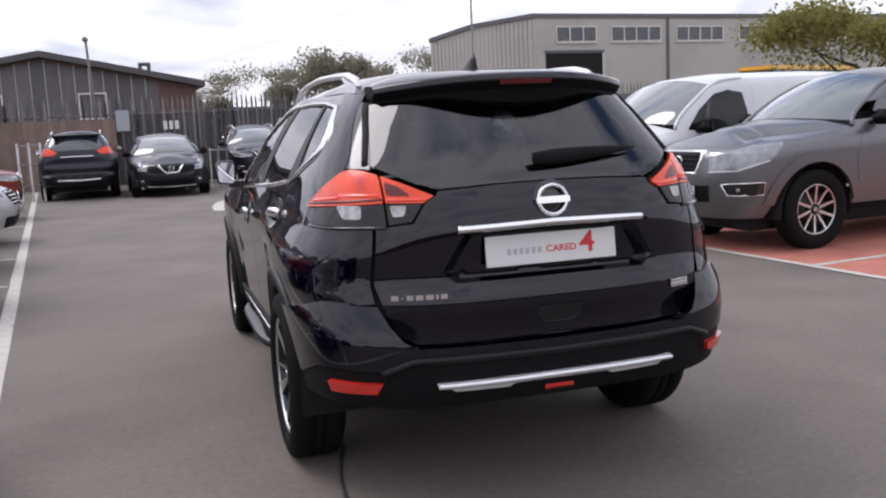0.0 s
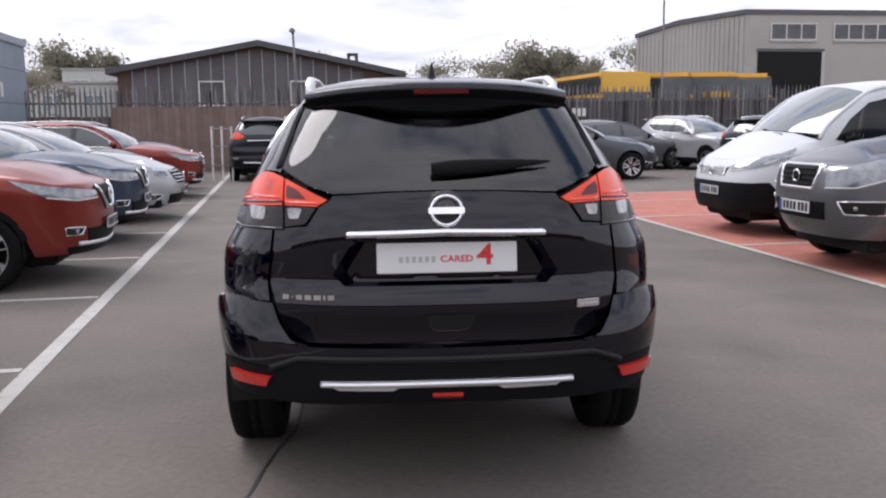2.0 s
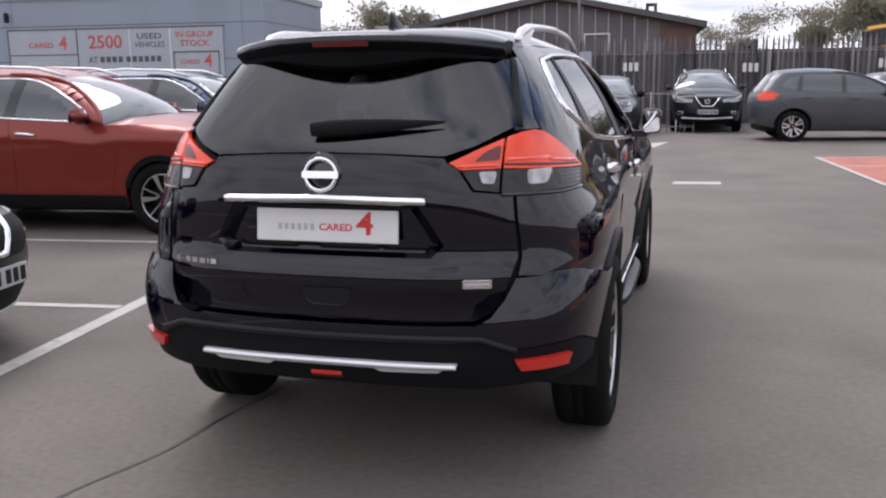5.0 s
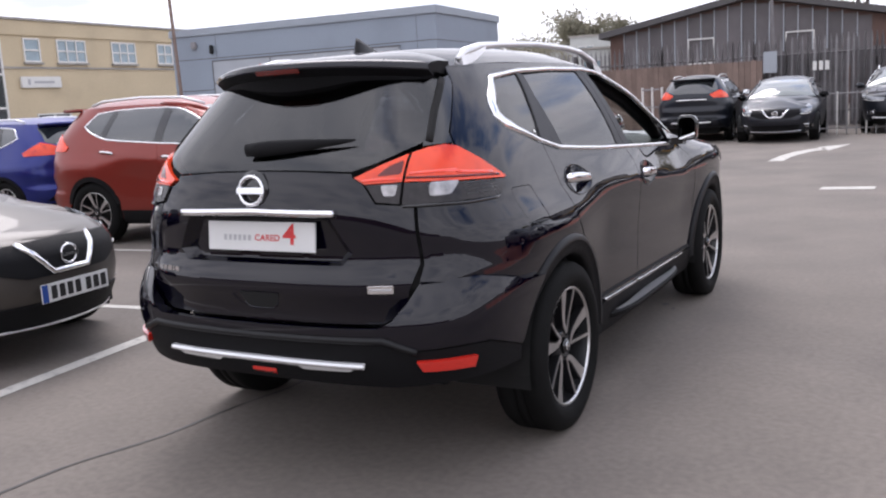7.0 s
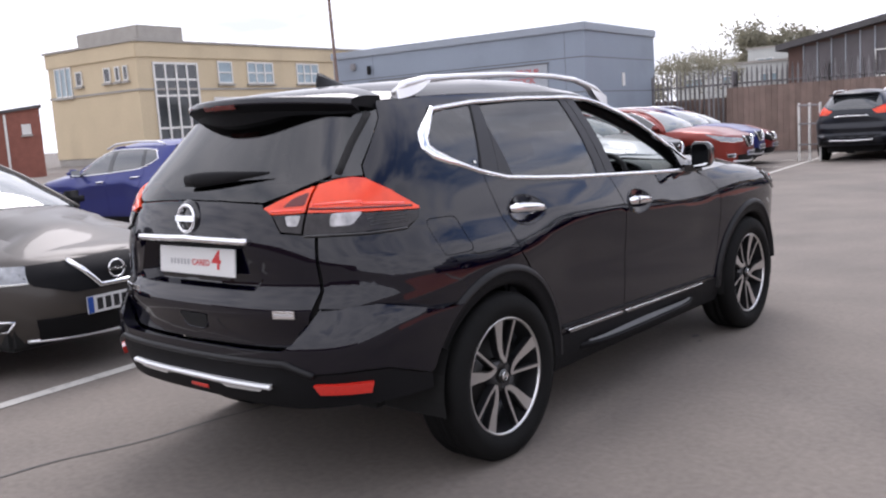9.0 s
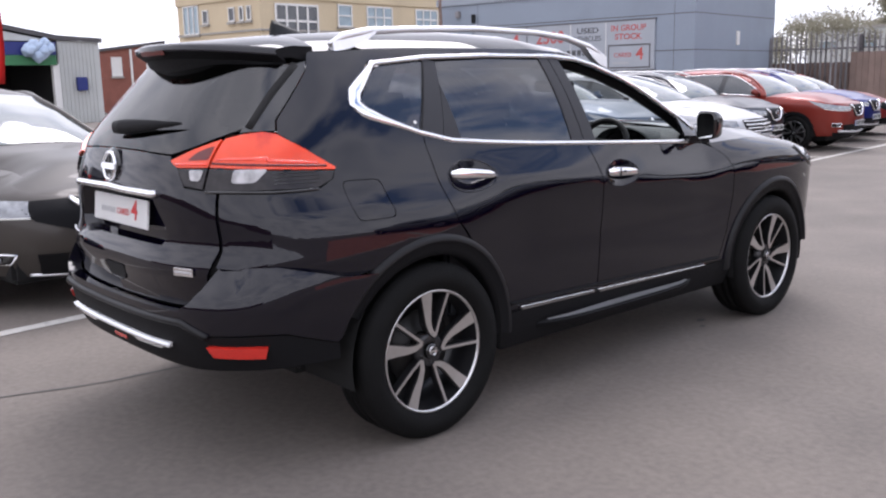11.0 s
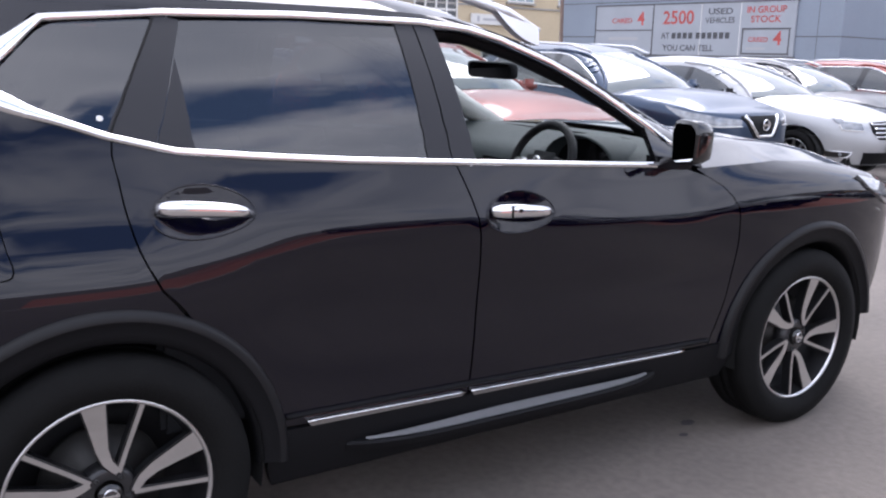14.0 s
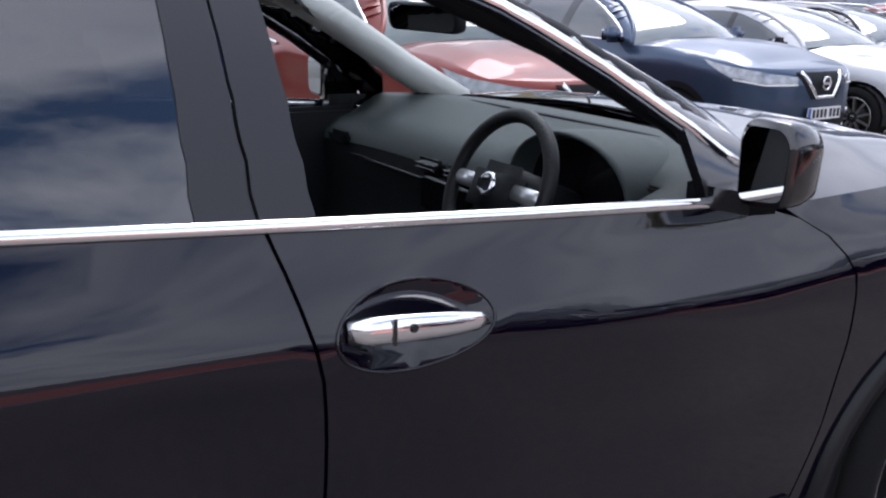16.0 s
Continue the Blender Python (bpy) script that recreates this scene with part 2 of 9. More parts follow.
M = {
    "asphalt": material("asphalt", (0.166, 0.143, 0.123), 0.85, vary=0.14, grain=0.14, scale=1.3, bump=0.22, bump_scale=130, second=(0.118, 0.103, 0.091), mask_scale=0.55, mask=(0.42, 0.78)),
    "line": material("line paint", (0.50, 0.48, 0.44), 0.75, vary=0.12, grain=0.15, scale=6, bump=0.3, second=(0.20, 0.19, 0.18), mask_scale=14, mask=(0.58, 0.75)),
    "red_bay": material("red bay paint", (0.46, 0.165, 0.12), 0.8, vary=0.12, grain=0.2, scale=2.5, bump=0.4, bump_scale=120, second=(0.35, 0.115, 0.088), mask_scale=3, mask=(0.5, 0.8)),
    "tar": material("tar", (0.035, 0.033, 0.032), 0.6, vary=0.2, scale=5),
    "black_paint": material("black car paint", (0.0010, 0.0007, 0.0048), 0.03, 0.0, spec=0.54),
    "gloss_black": material("gloss black trim", (0.006, 0.006, 0.007), 0.12, coat=0.6),
    "plastic": material("black textured plastic", (0.006, 0.006, 0.007), 0.6, spec=0.15, grain=0.15, scale=12, bump=0.15, bump_scale=400),
    "arch_plastic": material("smooth black plastic", (0.008, 0.008, 0.009), 0.45, spec=0.28),
    "satin_black": material("satin black film", (0.020, 0.020, 0.023), 0.5, spec=0.35),
    # near-black for dark trim, and for shade painted into recesses
    "dark": material("near-black trim and cavity shade", (0.006, 0.006, 0.006), 0.9),
    "rubber": material("tyre rubber", (0.007, 0.007, 0.007), 0.75, spec=0.12, vary=0.15, scale=9, bump=0.2, bump_scale=90),
    "chrome": material("bright chrome", (0.82, 0.82, 0.83), 0.08, 1.0),
    "bright_metal": material("bright silver plastic", (0.78, 0.79, 0.80), 0.22, 0.6, coat=0.5),
    "satin_silver": material("satin silver rail", (0.78, 0.78, 0.79), 0.34, 0.75),
    "alloy": material("machined alloy", (0.62, 0.62, 0.62), 0.30, 1.0, vary=0.06, scale=30),
    "alloy_dark": material("dark painted alloy", (0.020, 0.020, 0.022), 0.35, 0.3, coat=0.3),
    "step_tread": material("brushed step tread", (0.19, 0.19, 0.195), 0.38, 0.0, vary=0.08, scale=30),
    "satin_trim": material("satin chrome", (0.34, 0.34, 0.35), 0.25, 1.0),
    "disc": material("brake disc steel", (0.035, 0.034, 0.033), 0.45, 0.6, vary=0.2, scale=25),
    "red_lens": material("red lamp lens", (0.80, 0.062, 0.015), 0.22, coat=0.28, vary=0.12, scale=9, second=(0.55, 0.025, 0.012), mask_scale=5.5, mask=(0.52, 0.66)),
    "red_glow": material("bright red lens band", (0.85, 0.05, 0.015), 0.2, coat=1.0),
    "red_dark": material("dark red lens", (0.11, 0.007, 0.005), 0.25, coat=0.3),
    "clear_lens": material("clear lamp lens", (0.33, 0.32, 0.32), 0.2, 0.3, coat=1.0, vary=0.5, scale=26),
    "smoke_lens": material("smoked lamp lens", (0.020, 0.017, 0.018), 0.25, spec=0.2, coat=0.35, vary=0.4, scale=30),
    "reflector": material("red reflector", (0.55, 0.022, 0.012), 0.2, coat=0.8, grain=0.25, scale=14),
    "lamp_bright": material("headlamp bowl", (0.24, 0.25, 0.265), 0.15, 0.6, coat=1.0, vary=0.45, scale=14),
    "plate_white": material("plate white", (0.66, 0.66, 0.65), 0.3, vary=0.04, scale=5),
    "plate_blue": material("plate blue", (0.02, 0.07, 0.30), 0.35),
    "ink_grey": material("grey print", (0.42, 0.42, 0.43), 0.5),
    "ink_red": material("red print", (0.58, 0.03, 0.03), 0.45),
    "ink_black": material("black print", (0.012, 0.012, 0.013), 0.5),
    "privacy": glass("privacy glass", (0.03, 0.032, 0.036), ior=2.1),
    "clear_glass": glass("clear glass", (0.80, 0.84, 0.82)),
    "rear_glass": glass("rear privacy glass", (0.03, 0.032, 0.036), ior=1.85),
    "mirror": material("mirror glass", (0.85, 0.86, 0.87), 0.02, 1.0),
    "cabin_dark": material("dark cabin trim", (0.012, 0.013, 0.015), 0.65, spec=0.2, vary=0.12, scale=10, bump=0.2, bump_scale=250),
    "cabin_grey": material("dashboard top", (0.040, 0.048, 0.048), 0.6, spec=0.25, vary=0.08, scale=8, bump=0.25, bump_scale=300),
    "cabin_light": material("pale pillar trim", (0.62, 0.61, 0.57), 0.7, vary=0.05, scale=12),
    "leather": material("black leather", (0.012, 0.012, 0.013), 0.5, spec=0.3, vary=0.15, scale=14, bump=0.3, bump_scale=180),
    "blue_wall": material("blue-grey cladding", (0.25, 0.29, 0.345), 0.55, vary=0.05, grain=0.03, scale=0.7, bump=0.05, second=(0.22, 0.255, 0.30), mask_scale=0.5),
    "blue_coping": material("coping metal", (0.30, 0.335, 0.38), 0.45, vary=0.05, scale=1.0),
    "yellow_wall": material("cream render", (0.57, 0.47, 0.315), 0.85, vary=0.06, grain=0.05, scale=0.6, bump=0.15, bump_scale=30, second=(0.49, 0.40, 0.27), mask_scale=0.5, mask=(0.55, 0.8)),
    "stone": material("grey concrete", (0.34, 0.32, 0.29), 0.85, vary=0.1, grain=0.1, scale=2, bump=0.2),
    "brick": material("brown brick", (0.120, 0.074, 0.062), 0.85, vary=0.12, grain=0.12, scale=3, bump=0.3),
    "brick_red": material("red brick", (0.24, 0.09, 0.065), 0.85, vary=0.12, grain=0.15, scale=3, bump=0.3),
    "slate": material("dark roof sheet", (0.085, 0.080, 0.082), 0.8, vary=0.15, grain=0.1, scale=1.2),
    "warehouse": material("grey-beige cladding", (0.41, 0.395, 0.37), 0.6, vary=0.05, scale=0.4, second=(0.36, 0.348, 0.325), mask_scale=0.3),
    "fascia_dark": material("dark flashing", (0.10, 0.10, 0.105), 0.5),
    "pane": material("window pane", (0.05, 0.055, 0.06), 0.05, spec=0.8, vary=0.3, scale=1.5),
    "shed_panel": material("grey-brown sheet panel", (0.108, 0.097, 0.101), 0.6, vary=0.15, scale=1.5, random_tint=0.2),
    "pane_blue": material("pale blind behind pane", (0.25, 0.33, 0.37), 0.15, coat=0.6, vary=0.15, scale=2.0),
    "frame_white": material("white window frame", (0.70, 0.69, 0.66), 0.5, vary=0.05, scale=3),
    "galv": material("galvanised steel", (0.24, 0.23, 0.235), 0.65, 0.15, vary=0.15, grain=0.08, scale=4, random_tint=0.16),
    "galv_dark": material("weathered steel rail", (0.145, 0.135, 0.138), 0.7, 0.05, vary=0.15, scale=3),
    "timber": material("weathered brown board", (0.22, 0.158, 0.132), 0.85, vary=0.15, grain=0.15, scale=3, random_tint=0.15),
    "bus_yellow": material("bus yellow", (0.72, 0.40, 0.03), 0.35, coat=0.6, vary=0.05, scale=1),
    "sign_grey": material("sign panel", (0.36, 0.385, 0.42), 0.5, vary=0.06, scale=2),
    "sign_black": material("faded black lettering", (0.075, 0.078, 0.085), 0.6, vary=0.2, scale=5),
    "sign_red": material("faded red lettering", (0.46, 0.085, 0.075), 0.6, vary=0.2, scale=5),
    "flag_red": material("red flag cloth", (0.62, 0.035, 0.03), 0.7, vary=0.06, scale=3),
    "workshop": material("pale steel cladding", (0.48, 0.49, 0.47), 0.55, vary=0.06, scale=1.0),
    "navy": material("navy fascia", (0.015, 0.025, 0.16), 0.45),
    "green": material("green fascia", (0.03, 0.16, 0.06), 0.45),
    "balloon": material("pale blue fabric", (0.42, 0.52, 0.66), 0.6, vary=0.08, scale=3),
    "bark": material("bark", (0.075, 0.055, 0.042), 0.9, vary=0.25, scale=6, bump=0.5),
    "leaf": foliage("spring leaves", (0.24, 0.23, 0.065)),
    # paler and greyer than the near leaves: distance haze put into the colour
    "leaf_far": foliage("distant leaves with haze tint", (0.30, 0.285, 0.215), 0.5, 0.35, 0.25),
    "twig": material("bare twigs", (0.30, 0.265, 0.235), 0.9, vary=0.2, scale=2),
    "van_white": paint("white van paint", (0.66, 0.68, 0.69), 0.0, 0.35),
    "paint_red": paint("orange red metallic paint", (0.20, 0.024, 0.015), 0.35),
    "paint_blue": paint("dark blue grey metallic paint", (0.035, 0.055, 0.095), 0.55),
    "paint_purple": paint("deep blue metallic paint", (0.012, 0.020, 0.155), 0.45),
    "paint_silver": paint("silver white paint", (0.44, 0.445, 0.455), 0.3),
    "paint_grey": paint("mid grey metallic paint", (0.150, 0.152, 0.160), 0.6),
    "paint_slate": paint("dark slate metallic paint", (0.070, 0.078, 0.088), 0.5),
    "paint_bronze": material("bronze grey metallic paint", (0.060, 0.053, 0.047), 0.40, 0.25, coat=0.28, vary=0.04, scale=2.0, spec=0.25),
    "paint_dark": paint("near black metallic paint", (0.012, 0.014, 0.020), 0.3),
    "paint_maroon": paint("dark red metallic paint", (0.22, 0.020, 0.018), 0.4),
}
M["clear_glass"].use_backface_culling = False


# ---- mesh helpers ----
def obj(name, bm, mat, parent=None, smooth=False):
    me = bpy.data.meshes.new(name)
    bm.to_mesh(me)
    bm.free()
    me.materials.append(M[mat] if isinstance(mat, str) else mat)
    if smooth:
        me.shade_smooth()
    ob = new(name, me)
    ob.parent = parent
    return ob


def part(name, bm, mat, parent, label="", smooth=False):
    ob = obj(name, bm, mat, parent, smooth)
    if label:
        ob["label"] = label
    return ob


def thing(name, label, category, m=None, group="", kind=""):
    ob = new(name)
    ob.empty_display_size = 0.2
    if m is not None:
        ob.matrix_basis = m
    return tagged(ob, label, category, group, kind)


def add_box(bm, x0, x1, y0, y1, z0, z1, bevel=0.0, m=None):
    r = bmesh.ops.create_cube(bm, size=1.0)
    vs = r["verts"]
    for v in vs:
        v.co = Vector((x0 + (v.co.x + 0.5) * (x1 - x0), y0 + (v.co.y + 0.5) * (y1 - y0), z0 + (v.co.z + 0.5) * (z1 - z0)))
    if bevel:
        es = list({e for v in vs for e in v.link_edges})
        vs = list({v for f in bmesh.ops.bevel(bm, geom=es, offset=bevel, segments=2, affect="EDGES")["faces"] for v in f.verts} | {v for v in vs if v.is_valid})
    if m is not None:
        bmesh.ops.transform(bm, matrix=m, verts=[v for v in vs if v.is_valid])
    return vs


def box(x0, x1, y0, y1, z0, z1, bevel=0.0, m=None):
    bm = bmesh.new()
    add_box(bm, x0, x1, y0, y1, z0, z1, bevel, m)
    return bm


def prism(points, z0, z1):
    """An upright solid over a plan outline."""
    bm = bmesh.new()
    lo, hi = [bm.verts.new((x, y, z0)) for x, y in points], [bm.verts.new((x, y, z1)) for x, y in points]
    bm.faces.new(hi)
    bm.faces.new(lo[::-1])
    k = len(points)
    for i in range(k):
        bm.faces.new((lo[i], lo[(i + 1) % k], hi[(i + 1) % k], hi[i]))
    bmesh.ops.recalc_face_normals(bm, faces=bm.faces)
    return bm


def tube(points, radius, sides=8, bm=None, closed=False, squash=(1, 1), cap=True):
    """A round bar along a line; radius: one number or one per point."""
    bm = bm or bmesh.new()
    pts = [Vector(p) for p in points]
    rad = radius if isinstance(radius, (list, tuple)) else [radius] * len(pts)
    rings, up = [], None
    for i, p in enumerate(pts):
        a, b = (pts[i - 1] if i or closed else p), (pts[(i + 1) % len(pts)] if i < len(pts) - 1 or closed else p)
        d = (b - a).normalized()
        if up is None:
            up = Vector((0, 0, 1)) if abs(d.z) < 0.9 else Vector((1, 0, 0))
        side = d.cross(up).normalized()
        up = side.cross(d).normalized()
        rings.append([bm.verts.new(p + rad[i] * (squash[0] * math.cos(2 * math.pi * k / sides) * side + squash[1] * math.sin(2 * math.pi * k / sides) * up)) for k in range(sides)])
    pairs = list(zip(rings, rings[1:])) + ([(rings[-1], rings[0])] if closed else [])
    for r, q in pairs:
        for k in range(sides):
            bm.faces.new((r[k], r[(k + 1) % sides], q[(k + 1) % sides], q[k]))
    if cap and not closed:
        bm.faces.new(rings[0][::-1])
        bm.faces.new(rings[-1])
    bmesh.ops.recalc_face_normals(bm, faces=bm.faces)
    return bm


def lathe(profile, sides=40, bm=None, axis="x"):
    """A turned shape about the x axis: profile rows of (x, radius)."""
    bm = bm or bmesh.new()
    rings = []
    for x, r in profile:
        rings.append([bm.verts.new((x, r * math.cos(2 * math.pi * k / sides), r * math.sin(2 * math.pi * k / sides))) for k in range(sides)] if r > 1e-5 else [bm.verts.new((x, 0, 0))])
    for a, b in zip(rings, rings[1:]):
        for k in range(sides):
            j = (k + 1) % sides
            if len(a) == 1 and len(b) > 1:
                bm.faces.new((a[0], b[k], b[j]))
            elif len(b) == 1 and len(a) > 1:
                bm.faces.new((a[k], b[0], a[j]))
            elif len(a) > 1:
                bm.faces.new((a[k], b[k], b[j], a[j]))
    bmesh.ops.recalc_face_normals(bm, faces=bm.faces)
    return bm


def text_mesh(words, size, m, squeeze=1.0, depth=0.0):
    """Flat lettering in the built-in font as a bmesh, placed by m (x right, y up)."""
    cu = bpy.data.curves.new("lettering", "FONT")
    cu.body, cu.size, cu.align_x, cu.align_y, cu.extrude, cu.offset = words, size, "CENTER", "CENTER", depth, size * 0.018
    cu.resolution_u = 3
    ob = bpy.data.objects.new("lettering", cu)
    scene.collection.objects.link(ob)
    bpy.context.view_layer.update()
    me = bpy.data.meshes.new_from_object(ob.evaluated_get(bpy.context.evaluated_depsgraph_get()))
    bm = bmesh.new()
    bm.from_mesh(me)
    bmesh.ops.transform(bm, matrix=m @ Matrix.Diagonal((squeeze, 1, 1, 1)), verts=bm.verts)
    bpy.data.objects.remove(ob)
    bpy.data.curves.remove(cu)
    bpy.data.meshes.remove(me)
    return bm


# ---- the lot: the parking row's own axes ----
LOT = 5.9
LU = Vector((math.cos(radians(LOT)), math.sin(radians(LOT)), 0))
LV = Vector((-math.sin(radians(LOT)), math.cos(radians(LOT)), 0))
ROW = Vector((-2.20, 0, 0))


def lot(u, v, z=0.0):
    return ROW + u * LU + v * LV + Vector((0, 0, z))


def sheet(name, corners, z, mat, label, category, kind="structure"):
    bm = bmesh.new()
    bm.faces.new([bm.verts.new((x, y, z)) for x, y in corners])
    return tagged(obj(name, bm, mat), label, category, kind=kind)


def strip(name, a, b, width, z, mat, label, parent=None):
    a, b = Vector((a[0], a[1], 0)), Vector((b[0], b[1], 0))
    d = (b - a).normalized()
    s = Vector((-d.y, d.x, 0)) * width / 2
    bm = bmesh.new()
    n = max(1, int((b - a).length / 0.5))
    rows = []
    for i in range(n + 1):
        p = a + (b - a) * i / n
        w = 1 + 0.10 * noise.noise(Vector((p.x * 3, p.y * 3, 7)))
        rows.append((bm.verts.new((p.x + s.x * w, p.y + s.y * w, z)), bm.verts.new((p.x - s.x * w, p.y - s.y * w, z))))
    for (p, q), (r, t) in zip(rows, rows[1:]):
        bm.faces.new((q, t, r, p))
    bmesh.ops.recalc_face_normals(bm, faces=bm.faces)
    return tagged(obj(name, bm, mat, parent), label, "road marking", kind="structure")


bm = bmesh.new()
bmesh.ops.create_grid(bm, x_segments=60, y_segments=60, size=400)
tagged(obj("ground", bm, "asphalt"), "worn grey asphalt of an open car park", "ground", kind="structure")
strip("bay_line", lot(0, -4.6).xy, lot(0, 24).xy, 0.11, 0.004, "line", "long worn white line along the parking row")
for i in range(-2, 9):
    v = 1.27 + 2.335 * i
    strip("bay_divider", lot(-0.07, v).xy, lot(-4.9, v - 0.02).xy, 0.085, 0.004, "line", "worn white divider between two parking bays")
RX = [(4.42, 0.0), (3.26, 13.4), (9.6, 14.6), (11.2, 0.6)]
sheet("red_bay", RX, 0.004, "red_bay", "faded red painted parking bays on asphalt", "road marking")
strip("red_bay_line", (4.47, -0.6), (3.26, 13.4), 0.09, 0.008, "line", "white edge line of the red painted bays")
strip("red_bay_line", (3.26, 13.4), (9.6, 14.6), 0.07, 0.008, "line", "pale end line of the red painted bays")
for y0 in (2.75, 5.95, 9.2, 11.8):
    x0 = 4.42 - 0.0866 * y0
    strip("red_bay_divider", (x0 + 0.05, y0), (x0 + 5.5, y0 + 0.62), 0.08, 0.008, "line", "white divider between red painted bays")
# turning arrow and small worn patches of paint on the asphalt
bm = bmesh.new()
shaft = [(-0.32, 13.3), (-0.25, 14.3), (-0.12, 15.0), (0.08, 15.6), (0.12, 15.4)]
left = [(-0.42, 13.3), (-0.38, 14.4), (-0.26, 15.3), (-0.02, 16.0), (0.18, 16.25)]
right = [(-0.16, 13.3), (-0.14, 14.2), (-0.03, 14.9), (0.12, 15.5), (0.30, 15.75)]
lv, rv = [bm.verts.new((x, y, 0.004)) for x, y in left], [bm.verts.new((x, y, 0.004)) for x, y in right]
for i in range(4):
    bm.faces.new((lv[i], rv[i], rv[i + 1], lv[i + 1]))
bm.faces.new([bm.verts.new((x, y, 0.004)) for x, y in ((0.02, 16.5), (0.36, 15.5), (0.62, 17.2))])
bmesh.ops.recalc_face_normals(bm, faces=bm.faces)
tagged(obj("turn_arrow", bm, "line"), "worn white turning arrow painted on the asphalt", "road marking", kind="structure")
sheet("paint_patch", [(0.90, 8.9), (1.55, 8.95), (1.56, 9.25), (0.93, 9.2)], 0.004, "line", "worn white paint mark on asphalt", "road marking")
# two small oil spots beside the front wheel
for cx, cy, r in ((0.69, 2.30, 0.024), (0.77, 2.19, 0.015)):
    bm = bmesh.new()
    bm.faces.new([bm.verts.new((cx + r * (1 + 0.4 * noise.noise(Vector((math.cos(a), math.sin(a), cx * 9)))) * math.cos(a), cy + 1.5 * r * (1 + 0.4 * noise.noise(Vector((math.cos(a), math.sin(a), cy * 7)))) * math.sin(a), 0.003)) for a in np.linspace(0, 2 * math.pi, 18, endpoint=False)])
    tagged(obj("oil_spot", bm, "tar"), "small dark oil spot on the asphalt", "stain", kind="structure")
# a wandering sealed crack behind the car
bm = bmesh.new()
prev = None
for i in range(60):
    y = -2.6 + i * 0.07
    x = -0.66 + 0.22 * y * 0.9 + 0.05 * noise.noise(Vector((y * 2.1, 3, 0))) if y < 0 else -0.66 + 0.03 * noise.noise(Vector((y * 2.1, 3, 0)))
    w = 0.008 + 0.006 * noise.noise(Vector((y * 6, 9, 1)))
    cur = (bm.verts.new((x - w, y, 0.003)), bm.verts.new((x + w, y, 0.003)))
    if prev:
        bm.faces.new((prev[0], prev[1], cur[1], cur[0]))
    prev = cur
bmesh.ops.recalc_face_normals(bm, faces=bm.faces)
tagged(obj("asphalt_crack", bm, "tar"), "thin dark crack wandering across the asphalt", "crack", kind="structure")


# ---- cars: a body shell in (way round, height), cut into panels ----
from mathutils.geometry import delaunay_2d_cdt


def curve(knots):
    """A smooth curve through (place, value) knots that does not overshoot."""
    xs, ys = np.array([k[0] for k in knots], float), np.array([k[1] for k in knots], float)
    d = np.diff(ys) / np.diff(xs)
    t = np.zeros(len(xs))
    for i in range(1, len(xs) - 1):
        t[i] = 0 if d[i - 1] * d[i] <= 0 else 2 * d[i - 1] * d[i] / (d[i - 1] + d[i])
    t[0], t[-1] = d[0], d[-1]

    def f(x):
        if x <= xs[0]:
            return ys[0] + (x - xs[0]) * t[0]
        if x >= xs[-1]:
            return ys[-1] + (x - xs[-1]) * t[-1]
        i = int(np.searchsorted(xs, x) - 1)
        h = xs[i + 1] - xs[i]
        u = (x - xs[i]) / h
        return (2 * u**3 - 3 * u * u + 1) * ys[i] + (u**3 - 2 * u * u + u) * h * t[i] + (3 * u * u - 2 * u**3) * ys[i + 1] + (u**3 - u * u) * h * t[i + 1]
    return f


def ease(a, b, v):
    t = min(1.0, max(0.0, (v - a) / (b - a)))
    return t * t * (3 - 2 * t)


